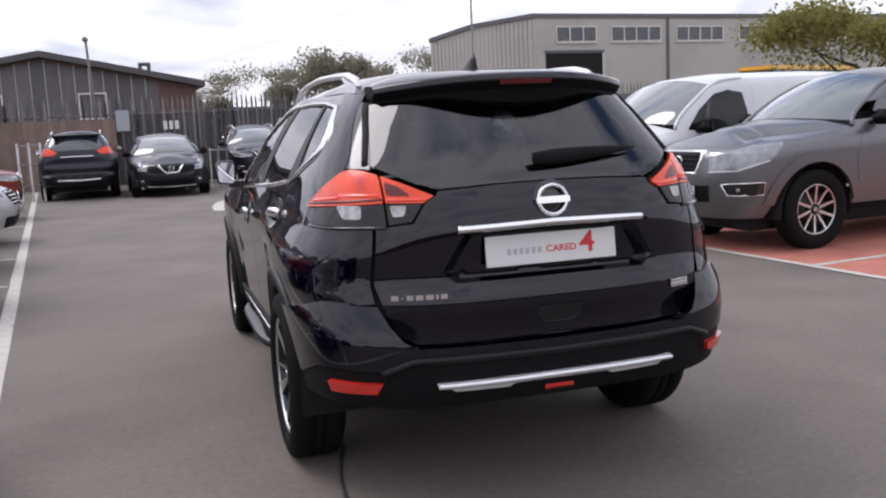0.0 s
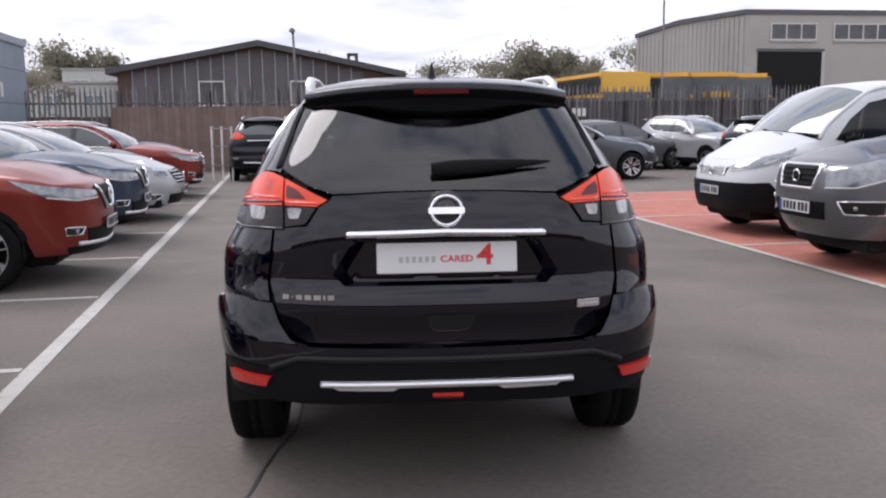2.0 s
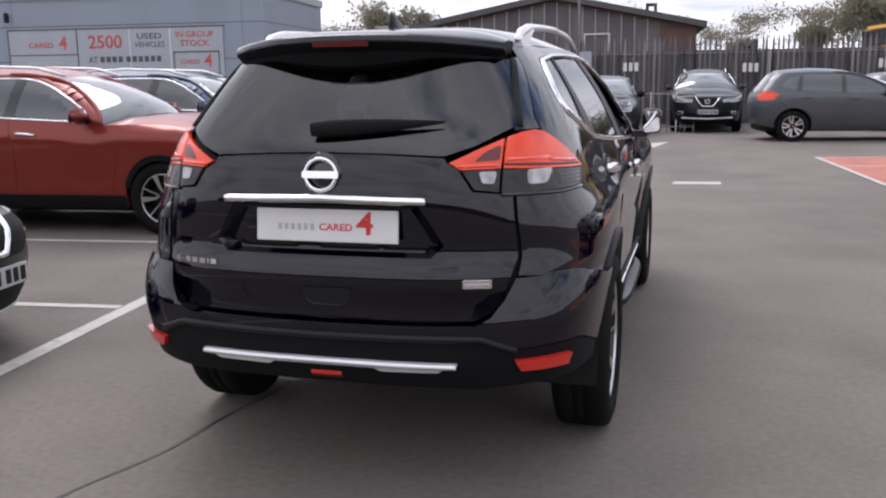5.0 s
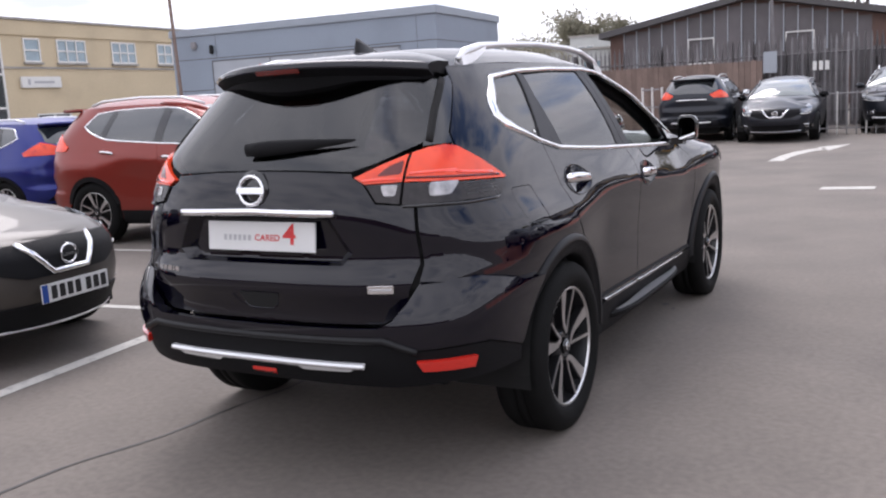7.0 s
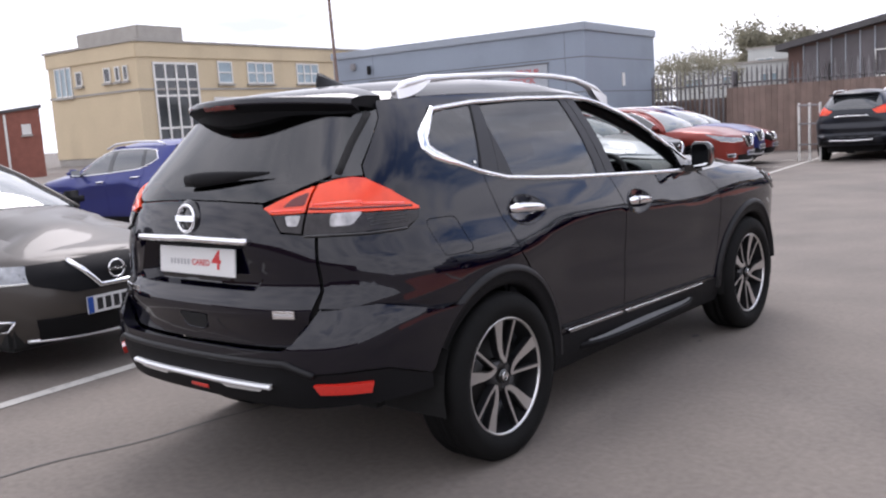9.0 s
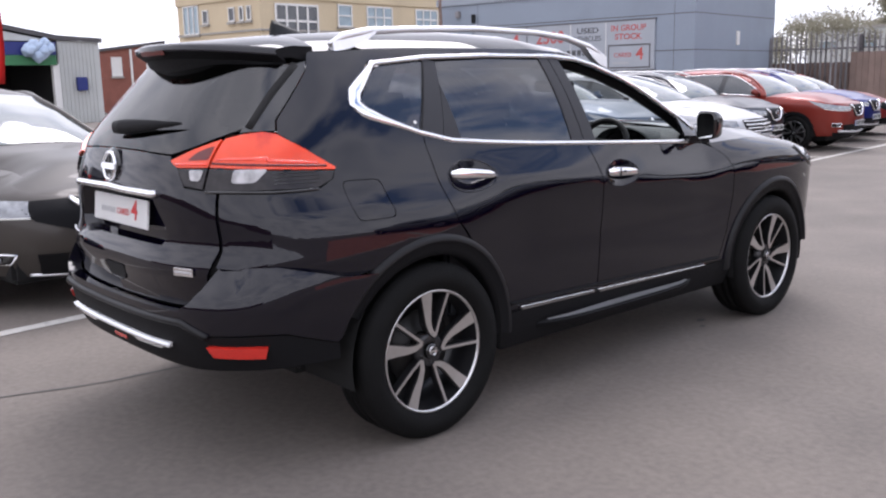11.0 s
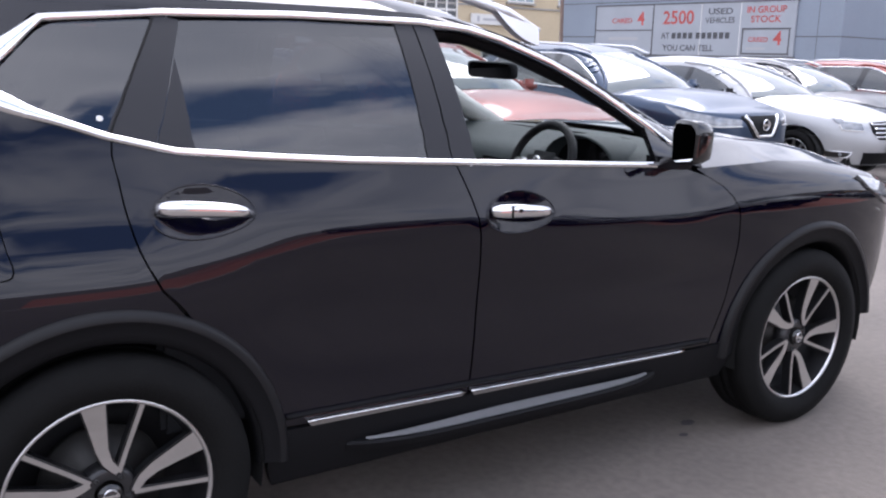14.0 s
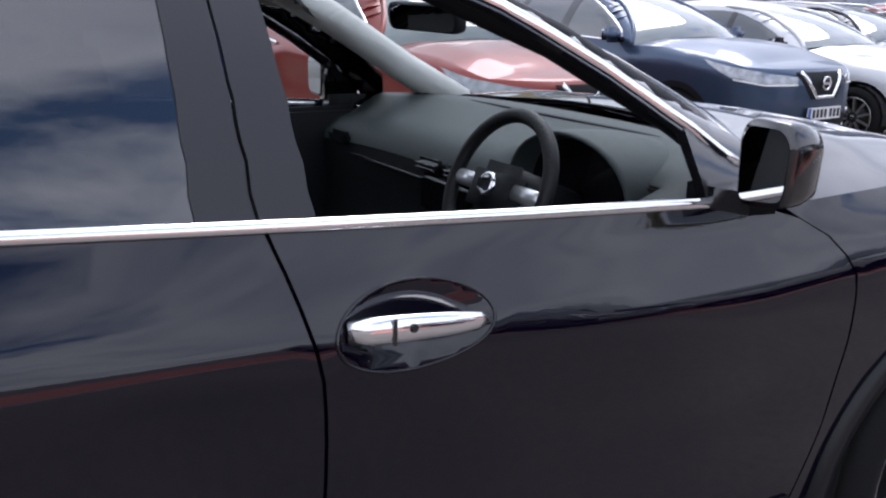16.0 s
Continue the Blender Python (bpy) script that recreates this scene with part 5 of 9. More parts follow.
        # roof rail
        rp = [(side * (0.548 - 0.02 * abs(y - 0.6) ** 2), y, z) for y, z in ((-0.20, 1.590), (-0.13, 1.622), (0.0, 1.645), (0.2, 1.655), (0.6, 1.665), (1.0, 1.655), (1.22, 1.636), (1.42, 1.590), (1.56, 1.538))]
        rail = part("roof_rail", tube(rp, [0.010, 0.020, 0.019, 0.016, 0.015, 0.015, 0.017, 0.020, 0.010], 10, squash=(1.0, 0.9)), "satin_silver", car, "satin silver roof rail", True)
        for y0, y1 in ((-0.19, 0.02), (1.36, 1.55)):
            bm = bmesh.new()
            prev = None
            for t in range(9):
                y = y0 + (y1 - y0) * t / 8
                z = float(np.interp(y, [p[1] for p in rp], [p[2] for p in rp]))
                x = side * (0.548 - 0.02 * abs(y - 0.6) ** 2)
                lo = min(z - 0.002, roof_height(S, abs(x) + 0.014, y) - 0.004)
                near = (t / 8 if y0 < 0 else 1 - t / 8) ** 2
                lo += (z - 0.008 - lo) * near
                cur = [bm.verts.new(v) for v in ((x - 0.020, y, lo), (x - 0.014, y, z + 0.004), (x + 0.014, y, z + 0.004), (x + 0.020, y, lo))]
                if prev:
                    for j in range(3):
                        bm.faces.new((prev[j], prev[j + 1], cur[j + 1], cur[j]))
                else:
                    bm.faces.new(cur)
                prev = cur
            bm.faces.new(prev[::-1])
            bmesh.ops.recalc_face_normals(bm, faces=bm.faces)
            part("rail_foot", bm, "satin_silver", rail)
        # tail lamp: red upper lens, clear lower lens
        red_in = [("x", 0.432, 1.171), ("x", 0.52, 1.212), ("x", 0.590, 1.243), ("x", 0.590, 1.150), ("x", 0.47, 1.148)]
        red_out = [("x", 0.598, 1.246), ("x", 0.635, 1.260), (-0.600, 1.266), (-0.560, 1.258), (-0.485, 1.206), (-0.385, 1.134), (-0.388, 1.126), ("x", 0.598, 1.150)]
        clr_in = [("x", 0.475, 1.145), ("x", 0.590, 1.147), ("x", 0.590, 1.075), ("x", 0.515, 1.085)]
        clr_out = [("x", 0.598, 1.147), (-0.392, 1.122), (-0.41, 1.092), (-0.47, 1.068), ("x", 0.598, 1.070)]
        lamp = panel("tail_lamp", [on(S, red_out, proud=0.010, h=0.03, lip=0.02, side=side)], "red_lens", car, "red tail lamp wrapping round the corner")
        panel("lower_lens", [on(S, clr_out, proud=0.008, h=0.03, lip=0.018, side=side)], "smoke_lens", lamp, "smoked clear lower lens")
        panel("bulb_window", [on(S, [("x", 0.665, 1.142), ("x", 0.735, 1.140), ("x", 0.725, 1.094), ("x", 0.672, 1.094)], proud=0.0105, h=0.03, lip=0.003, side=side, corner=0.015)], "clear_lens", lamp, "clear bulb window")
        for z in (1.128, 1.116, 1.104, 1.092):
            part("lens_louvre", bead(S, [("x", 0.765, z), (-0.62, z - 0.004), (-0.46, z - 0.006)], 0.004, 0.009, 0.002, side=side, k=4), "gloss_black", lamp, smooth=True)
        part("lens_band", bead(S, [("x", 0.606, 1.176), ("x", 0.72, 1.176), (-0.62, 1.168), (-0.45, 1.152)], 0.016, 0.009, 0.003, side=side), "red_glow", lamp, smooth=True)
        part("lens_rib", bead(S, [("x", 0.60, 1.163), (-0.66, 1.155), (-0.42, 1.140)], 0.010, 0.011, 0.003, side=side), "red_dark", lamp, smooth=True)
        lamp2 = panel("tailgate_lamp", [on(S, red_in, proud=0.010, h=0.03, lip=0.02, side=side)], "red_lens", car, "red inner tail lamp on the tailgate")
        panel("lower_lens", [on(S, clr_in, proud=0.008, h=0.03, lip=0.018, side=side)], "smoke_lens", lamp2)
        panel("bulb_window", [on(S, [("x", 0.525, 1.141), ("x", 0.580, 1.141), ("x", 0.574, 1.102), ("x", 0.538, 1.104)], proud=0.0105, h=0.03, lip=0.003, side=side, corner=0.01)], "clear_lens", lamp2, "clear bulb window")
        panel("dark_core", [on(S, [("x", 0.540, 1.203), ("x", 0.584, 1.223), ("x", 0.585, 1.176), ("x", 0.508, 1.172)], proud=0.0110, h=0.03, lip=0.002, side=side, corner=0.012)], "red_dark", lamp2)
        part("lens_band", bead(S, [("x", 0.462, 1.158), ("x", 0.52, 1.160), ("x", 0.585, 1.160)], 0.013, 0.0105, 0.002, side=side), "red_glow", lamp2, smooth=True)
        part("glass_seal", bead(S, [("x", 0.628, 1.286), ("x", 0.592, 1.40), ("x", 0.554, 1.512)], 0.030, 0.003, 0.004, side=side, k=8), "dark", car, smooth=True)
        part("lamp_rail", bead(S, [("x", 0.60, 1.066), ("x", 0.70, 1.064), (-0.62, 1.060), (-0.47, 1.062)], 0.012, 0.006, 0.006, side=side), "gloss_black", car, smooth=True)
        # bumper reflector
        panel("reflector", [on(XB, [("x", 0.655, 0.522), ("x", 0.80, 0.524), (-0.715, 0.522), (-0.72, 0.482), ("x", 0.80, 0.484), ("x", 0.672, 0.486)], proud=0.016, h=0.02, lip=0.028, side=side)], "reflector", car, "red bumper reflector")
        # headlamp
        hl = [(2.98, 1.002), (3.18, 0.965), ("f", 0.70, 0.900), ("f", 0.52, 0.865), ("f", 0.52, 0.80), ("f", 0.72, 0.815), (3.22, 0.875), (3.04, 0.955)]
        panel("headlamp", [on(S, hl, proud=0.010, h=0.05, lip=0.02, side=side)], "lamp_bright", car, "clear headlamp")
        # rear glass edge strip of the tailgate
        dp = [("x", 0.618, 1.270), ("x", 0.640, 1.273), (-0.557, 1.274), (-0.540, 1.3115), (-0.349, 1.491), (-0.330, 1.525), ("x", 0.56, 1.53), ("x", 0.552, 1.512)]
        panel("tailgate_pillar", [on(S, dp, proud=0.0, h=h, side=side)], "gloss_black", car, "gloss black strip beside the rear window")
    # near-black backing sheet paints the shade behind the tailgate's gaps
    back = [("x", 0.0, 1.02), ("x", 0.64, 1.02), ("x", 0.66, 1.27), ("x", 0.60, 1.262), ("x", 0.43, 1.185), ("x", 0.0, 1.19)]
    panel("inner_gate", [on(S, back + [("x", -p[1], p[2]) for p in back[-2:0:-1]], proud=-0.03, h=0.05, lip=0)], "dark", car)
    # tailgate, lower metal with the plate recess
    rec = [("x", -0.335, 1.040), ("x", 0.335, 1.040), ("x", 0.420, 0.900), ("x", 0.375, 0.858), ("x", -0.375, 0.858), ("x", -0.420, 0.900)]
    tg = [("x", 0.0, 0.640), ("x", 0.52, 0.645), ("x", 0.575, 0.675), ("x", 0.615, 0.73), ("x", 0.655, 0.86), ("x", 0.634, 1.065), ("x", 0.510, 1.078), ("x", 0.462, 1.150), ("x", 0.424, 1.172), ("x", 0.415, 1.188), ("x", 0.20, 1.200), ("x", 0, 1.203)]
    tg = tg + [("x", -p[1], p[2]) for p in tg[-2:0:-1]]
    gate = panel("tailgate", [on(S, tg, h=h, holes=[rec])], "black_paint", car)
    pan = [("x", -0.30, 1.020), ("x", 0.30, 1.020), ("x", 0.375, 0.900), ("x", 0.345, 0.875), ("x", -0.345, 0.875), ("x", -0.375, 0.900)]
    panel("plate_recess", [on(S, pan, h=0.06, proud=-0.045, lip=0)], "black_paint", gate)
    bm = bmesh.new()
    outer, inner = [S.key(p) for p in rec], [S.key(p) for p in pan]
    for i in range(6):
        j = (i + 1) % 6
        k = 8
        a = [S.point(outer[i][0] + (outer[j][0] - outer[i][0]) * t / k, outer[i][1] + (outer[j][1] - outer[i][1]) * t / k, -0.001)[0] for t in range(k + 1)]
        b = [S.point(inner[i][0] + (inner[j][0] - inner[i][0]) * t / k, inner[i][1] + (inner[j][1] - inner[i][1]) * t / k, -0.045)[0] for t in range(k + 1)]
        va, vb = [bm.verts.new(p) for p in a], [bm.verts.new(p) for p in b]
        for t in range(k):
            bm.faces.new((va[t], va[t + 1], vb[t + 1], vb[t]))
    bmesh.ops.remove_doubles(bm, verts=bm.verts, dist=1e-5)
    bmesh.ops.recalc_face_normals(bm, faces=bm.faces)
    for f in bm.faces:
        if f.normal.y > 0:
            f.normal_flip()
    part("recess_edge", bm, "black_paint", gate)
    # dealer plate in the recess
    tilt = -6
    pl = part("dealer_plate", box(-0.26, 0.26, -0.004, 0.004, -0.056, 0.056, 0.002), "plate_white", gate, "white dealer plate with grey and red print")
    pl.matrix_basis = Matrix.Translation((0.003, -0.874, 0.958)) @ pose(0, 0, 0, tilt)
    face = pose(0, -0.0052, 0, 90)
    bm = bmesh.new()
    for i in range(6):
        add_box(bm, -0.178 + i * 0.024, -0.164 + i * 0.024, -0.0056, -0.0045, -0.017, 0.005)
    part("grey_print", bm, "ink_grey", pl)
    part("red_print", text_mesh("CARED", 0.034, pose(0.036, -0.0056, -0.006, 90), 1.12), "ink_red", pl)
    part("red_numeral", text_mesh("4", 0.108, pose(0.142, -0.0056, 0.006, 90), 1.15), "ink_red", pl)
    # chrome bar, badge, lettering bars, tag, handle, wiper
    part("chrome_bar", bead(S, [("x", -0.362, 1.048), ("x", 0, 1.056), ("x", 0.362, 1.048)], 0.030, 0.012, 0.014, k=14), "chrome", gate, "chrome bar above the plate", True)
    badge_ring(gate, (0.0, S.point(0.0, 1.135)[0].y - 0.012, 1.135), 0.056, -7)
    part("badge_back", lathe([(0, 0.070), (0.006, 0.066), (0.008, 0.0)], 32), "gloss_black", gate, smooth=True).matrix_basis = Matrix.Translation((0, S.point(0, 1.135)[0].y + 0.003, 1.14)) @ pose(0, 0, 0, 0, 0, -90) @ pose(0, 0, 0, 0, -7, 0)
    bm = bmesh.new()
    for i, wd in enumerate((0.026, 0.010, 0.024, 0.026, 0.028, 0.009, 0.024)):
        x = -0.606 + sum((0.026, 0.010, 0.024, 0.026, 0.028, 0.009, 0.024)[:i]) + i * 0.0075
        p, n = S.point(*S.key(("x", x + wd / 2, 0.818)))
        add_box(bm, -wd / 2, wd / 2, -0.004, 0.004, -0.009 if i != 1 else -0.002, 0.009 if i != 1 else 0.002, m=Matrix.Translation(p + n * 0.003) @ Matrix.Rotation(math.atan2(n.x, -n.y), 4, "Z"))
    part("model_lettering", bm, "chrome", gate, "small chrome lettering bars")
    p, n = S.point(*S.key(("x", 0.533, 0.778)))
    tagm = Matrix.Translation(p + n * 0.003) @ Matrix.Rotation(math.atan2(n.x, -n.y), 4, "Z")
    tg_ = part("trim_tag", box(-0.048, 0.048, -0.004, 0.003, -0.015, 0.015, 0.002, m=tagm), "chrome", gate)
    part("tag_bar", box(-0.040, 0.040, -0.0055, -0.0035, -0.003, 0.003, m=tagm), "ink_grey", tg_)
    # the grip is not recessed: a flat dark panel paints its shade
    grip = [("x", -0.085, 0.752), ("x", 0.105, 0.752), ("x", 0.085, 0.705), ("x", 0.055, 0.690), ("x", -0.035, 0.690), ("x", -0.065, 0.705)]
    hd = panel("tailgate_handle", [on(S, grip, proud=0.0025, h=0.03, lip=0.002, corner=0.012)], "dark", gate, "flat dark panel painted as a shaded grip recess")
    part("grip_lip", bead(S, [("x", -0.068, 0.712), ("x", -0.058, 0.696), ("x", -0.035, 0.688), ("x", 0.055, 0.688), ("x", 0.078, 0.696), ("x", 0.088, 0.712)], 0.006, 0.003, 0.003, k=4), "black_paint", hd, smooth=True)
    # rear window
    rw = [("x", 0.0, 1.209), ("x", 0.20, 1.206), ("x", 0.415, 1.196), ("x", 0.50, 1.224), ("x", 0.575, 1.262), ("x", 0.622, 1.290), ("x", 0.548, 1.512), ("x", 0.36, 1.520), ("x", 0, 1.520)]
    rw = rw + [("x", -p[1], p[2]) for p in rw[-2:0:-1]]
    panel("rear_window", [on(S, rw, h=h, proud=-0.002, lip=0.006)], "rear_glass", gate, "dark privacy rear window")
    p0, n0 = S.point(*S.key(("x", 0.0, 1.262)))
    wip = []
    for i in range(9):
        t = i / 8
        x = -0.05 + 0.45 * t
        pp, nn = S.point(*S.key(("x", x, 1.265 + 0.028 * t)))
        wip.append(pp + nn * (0.03 - 0.012 * t))
    wiper = part("rear_wiper", tube(wip, [0.024, 0.029, 0.030, 0.028, 0.025, 0.021, 0.016, 0.011, 0.004], 10, squash=(0.45, 1.0)), "plastic", gate, "black rear wiper", True)
    # spoiler
    bm = bmesh.new()
    rows = []
    for i in range(25):
        x = -0.535 + 1.07 * i / 24
        u = abs(x) / 0.535
        yt = -0.700 + 0.255 * u ** 2.2
        low = 1.468 + 0.010 * u * u + 0.040 * u ** 9
        top = 1.607 - 0.030 * u ** 2.5
        front = roof_height(S, x * 0.93, -0.30)
        prof = [(-0.28, front), (-0.36, 0.7 * front + 0.3 * top + 0.004), (min(yt + 0.03, -0.42), top), (yt, top - 0.012), (yt + 0.004, top - 0.03), (yt + 0.050, top - 0.06), (-0.625 + 0.215 * u * u, low + 0.022), (-0.605 + 0.205 * u * u, low), (-0.575 + 0.20 * u * u, low + 0.02), (-0.27, front - 0.06)]
        rows.append([bm.verts.new((x, y, z)) for y, z in prof])
    under = bmesh.new()
    low = [[under.verts.new(v.co) for v in r[4:]] for r in rows]
    for a, b in zip(rows, rows[1:]):
        for i in range(4):
            bm.faces.new((a[i], b[i], b[i + 1], a[i + 1]))
    for a, b in zip(low, low[1:]):
        for i in range(len(a) - 1):
            under.faces.new((a[i], b[i], b[i + 1], a[i + 1]))
    for r, q in ((rows[0], low[0]), (rows[-1], low[-1])):
        under.faces.new([under.verts.new(v.co) for v in r[:4]] + list(q))
    for v in [v for v in bm.verts if not v.link_faces]:
        bm.verts.remove(v)
    bmesh.ops.recalc_face_normals(bm, faces=bm.faces)
    bmesh.ops.recalc_face_normals(under, faces=under.faces)
    spoiler = part("roof_spoiler", bm, "black_paint", car, "gloss black roof spoiler", True)
    part("spoiler_underside", under, "plastic", spoiler, "matt black underside")
    bm = bmesh.new()
    prev = None
    for i in range(13):
        x = -0.105 + 0.21 * i / 12
        y = -0.698 + 0.255 * (abs(x) / 0.535) ** 2.2
        cur = [bm.verts.new((x, y + dy, z)) for dy, z in ((0.012, 1.587), (-0.002, 1.578), (0.006, 1.562), (0.04, 1.558))]
        if prev:
            for j in range(3):
                bm.faces.new((prev[j], cur[j], cur[j + 1], prev[j + 1]))
        prev = cur
    bmesh.ops.recalc_face_normals(bm, faces=bm.faces)
    part("brake_light", bm, "red_dark", spoiler, "unlit red high brake light")
    # roof and bonnet
    top = tops(S, XTOP, 31)
    panel("roof", [top["roof"]], "black_paint", car)
    panel("bonnet", [top["hood"]], "black_paint", car)
    panel("scuttle", [top["scuttle"]], "plastic", car, "black plastic scuttle below the windscreen")
    panel("windscreen", [top["screen"]], "clear_glass", car, "clear windscreen")
    # rear bumper: painted shell, black lower skirt, bright strip
    bt = [("x", 0.0, 0.633), ("x", 0.525, 0.638), ("x", 0.582, 0.668), ("x", 0.622, 0.722), ("x", 0.655, 0.798), (-0.66, 0.800), (-0.52, 0.768), (-0.42, 0.742), *arc(0, 0.37, 0.465, 128, 162, 6), (-0.46, 0.50), (-0.66, 0.566), ("x", 0.80, 0.570), ("x", 0.650, 0.562), ("x", 0.56, 0.612), ("x", 0.0, 0.606)]
    bt = bt + [(-1, p) for p in bt[-2:0:-1]]

    def mirrored(pts):
        return [XB.key(p) if p[0] != -1 else (-XB.key(p[1])[0], XB.key(p[1])[1]) for p in pts]
    bumper = panel("rear_bumper", [patch_data(mirrored(bt), lambda s, z: XB.point(s, z, 0.004), h, (), 0.055)], "black_paint", car)
    sk = [("x", 0.0, 0.600), ("x", 0.555, 0.606), ("x", 0.642, 0.556), ("x", 0.80, 0.562), (-0.655, 0.558), (-0.45, 0.492), (-0.44, 0.43), (-0.60, 0.43), ("x", 0.72, 0.425), ("x", 0.55, 0.41), ("x", 0.0, 0.41)]
    sk = sk + [(-1, p) for p in sk[-2:0:-1]]
    panel("bumper_skirt", [patch_data(mirrored(sk), lambda s, z: XB.point(s, z, -0.002), h, (), 0.05)], "plastic", bumper, "black plastic lower bumper")
    part("skirt_ridge", bead(XB, [("x", -0.66, 0.555), ("x", -0.55, 0.598), ("x", 0, 0.592), ("x", 0.55, 0.598), ("x", 0.66, 0.555)], 0.026, 0.006, 0.012, k=12), "arch_plastic", bumper, smooth=True)
    edge = [("x", x, z) for x, z in ((0.472, 0.509), (0.460, 0.496), (0.425, 0.491), (0.405, 0.479), (0.205, 0.475), (0.185, 0.487))]
    edge += [("x", -x, z) for _, x, z in edge[::-1]]
    panel("bright_strip", [on(XB, edge, proud=0.012, h=0.04, lip=0.02)], "bright_metal", bumper, "bright silver strip across the bumper")
    part("strip_crest", bead(XB, [("x", -0.468, 0.502), ("x", -0.2, 0.501), ("x", 0, 0.501), ("x", 0.2, 0.501), ("x", 0.468, 0.502)], 0.020, 0.013, 0.010, k=16), "bright_metal", bumper, "bright rounded crest of the strip", True)
    part("fog_lamp", box(-0.065, 0.065, -0.918, -0.87, 0.432, 0.462, 0.008), "reflector", bumper, "red rear fog lamp")
    part("under_tray", box(-0.55, 0.55, -0.45, 3.2, 0.28, 0.44, 0.03), "dark", car)
    # front bumper
    fb = [(3.17, 0.40), ("f", 0.70, 0.36), ("f", 0, 0.34), ("f", 0, 0.92), ("f", 0.55, 0.86), ("f", 0.80, 0.82), (3.34, 0.74), (3.29, 0.42)]
    panel("front_bumper", [on(S, fb, h=0.07, side=1), on(S, fb, h=0.07, side=-1)], "black_paint", car)
    for side in (1, -1):
        part("bumper_strip", bead(S, [(3.12, 0.375), (3.30, 0.385), ("f", 0.6, 0.37)], 0.03, 0.008, 0.01, side=side), "chrome", car, smooth=True)
    # shark fin aerial
    bm = bmesh.new()
    rows = []
    for y, z0, z1, w in ((0.05, 0, 0.005, 0.004), (0.0, 0, 0.022, 0.018), (-0.06, 0, 0.048, 0.024), (-0.10, 0, 0.066, 0.022), (-0.125, 0, 0.070, 0.016), (-0.135, 0, 0.045, 0.010), (-0.138, 0, 0.0, 0.006)):
        base = roof_height(S, 0, y) - 0.004
        rows.append([bm.verts.new(v) for v in ((-w, y, base), (-w * 0.45, y, base + z1 * 0.7), (0, y, base + z1), (w * 0.45, y, base + z1 * 0.7), (w, y, base))])
    for a, b in zip(rows, rows[1:]):
        for i in range(4):
            bm.faces.new((a[i], a[i + 1], b[i + 1], b[i]))
    bmesh.ops.recalc_face_normals(bm, faces=bm.faces)
    part("roof_aerial", bm, "arch_plastic", car, "black shark fin aerial", True)
    for side in (1, -1):
        wheel(car, (side * 0.805, 0, 0.363), side, turn=0 if side > 0 else 40)
        wheel(car, (side * 0.803, 2.690, 0.363), side, turn=-21)
    cabin(car, S)
    return car


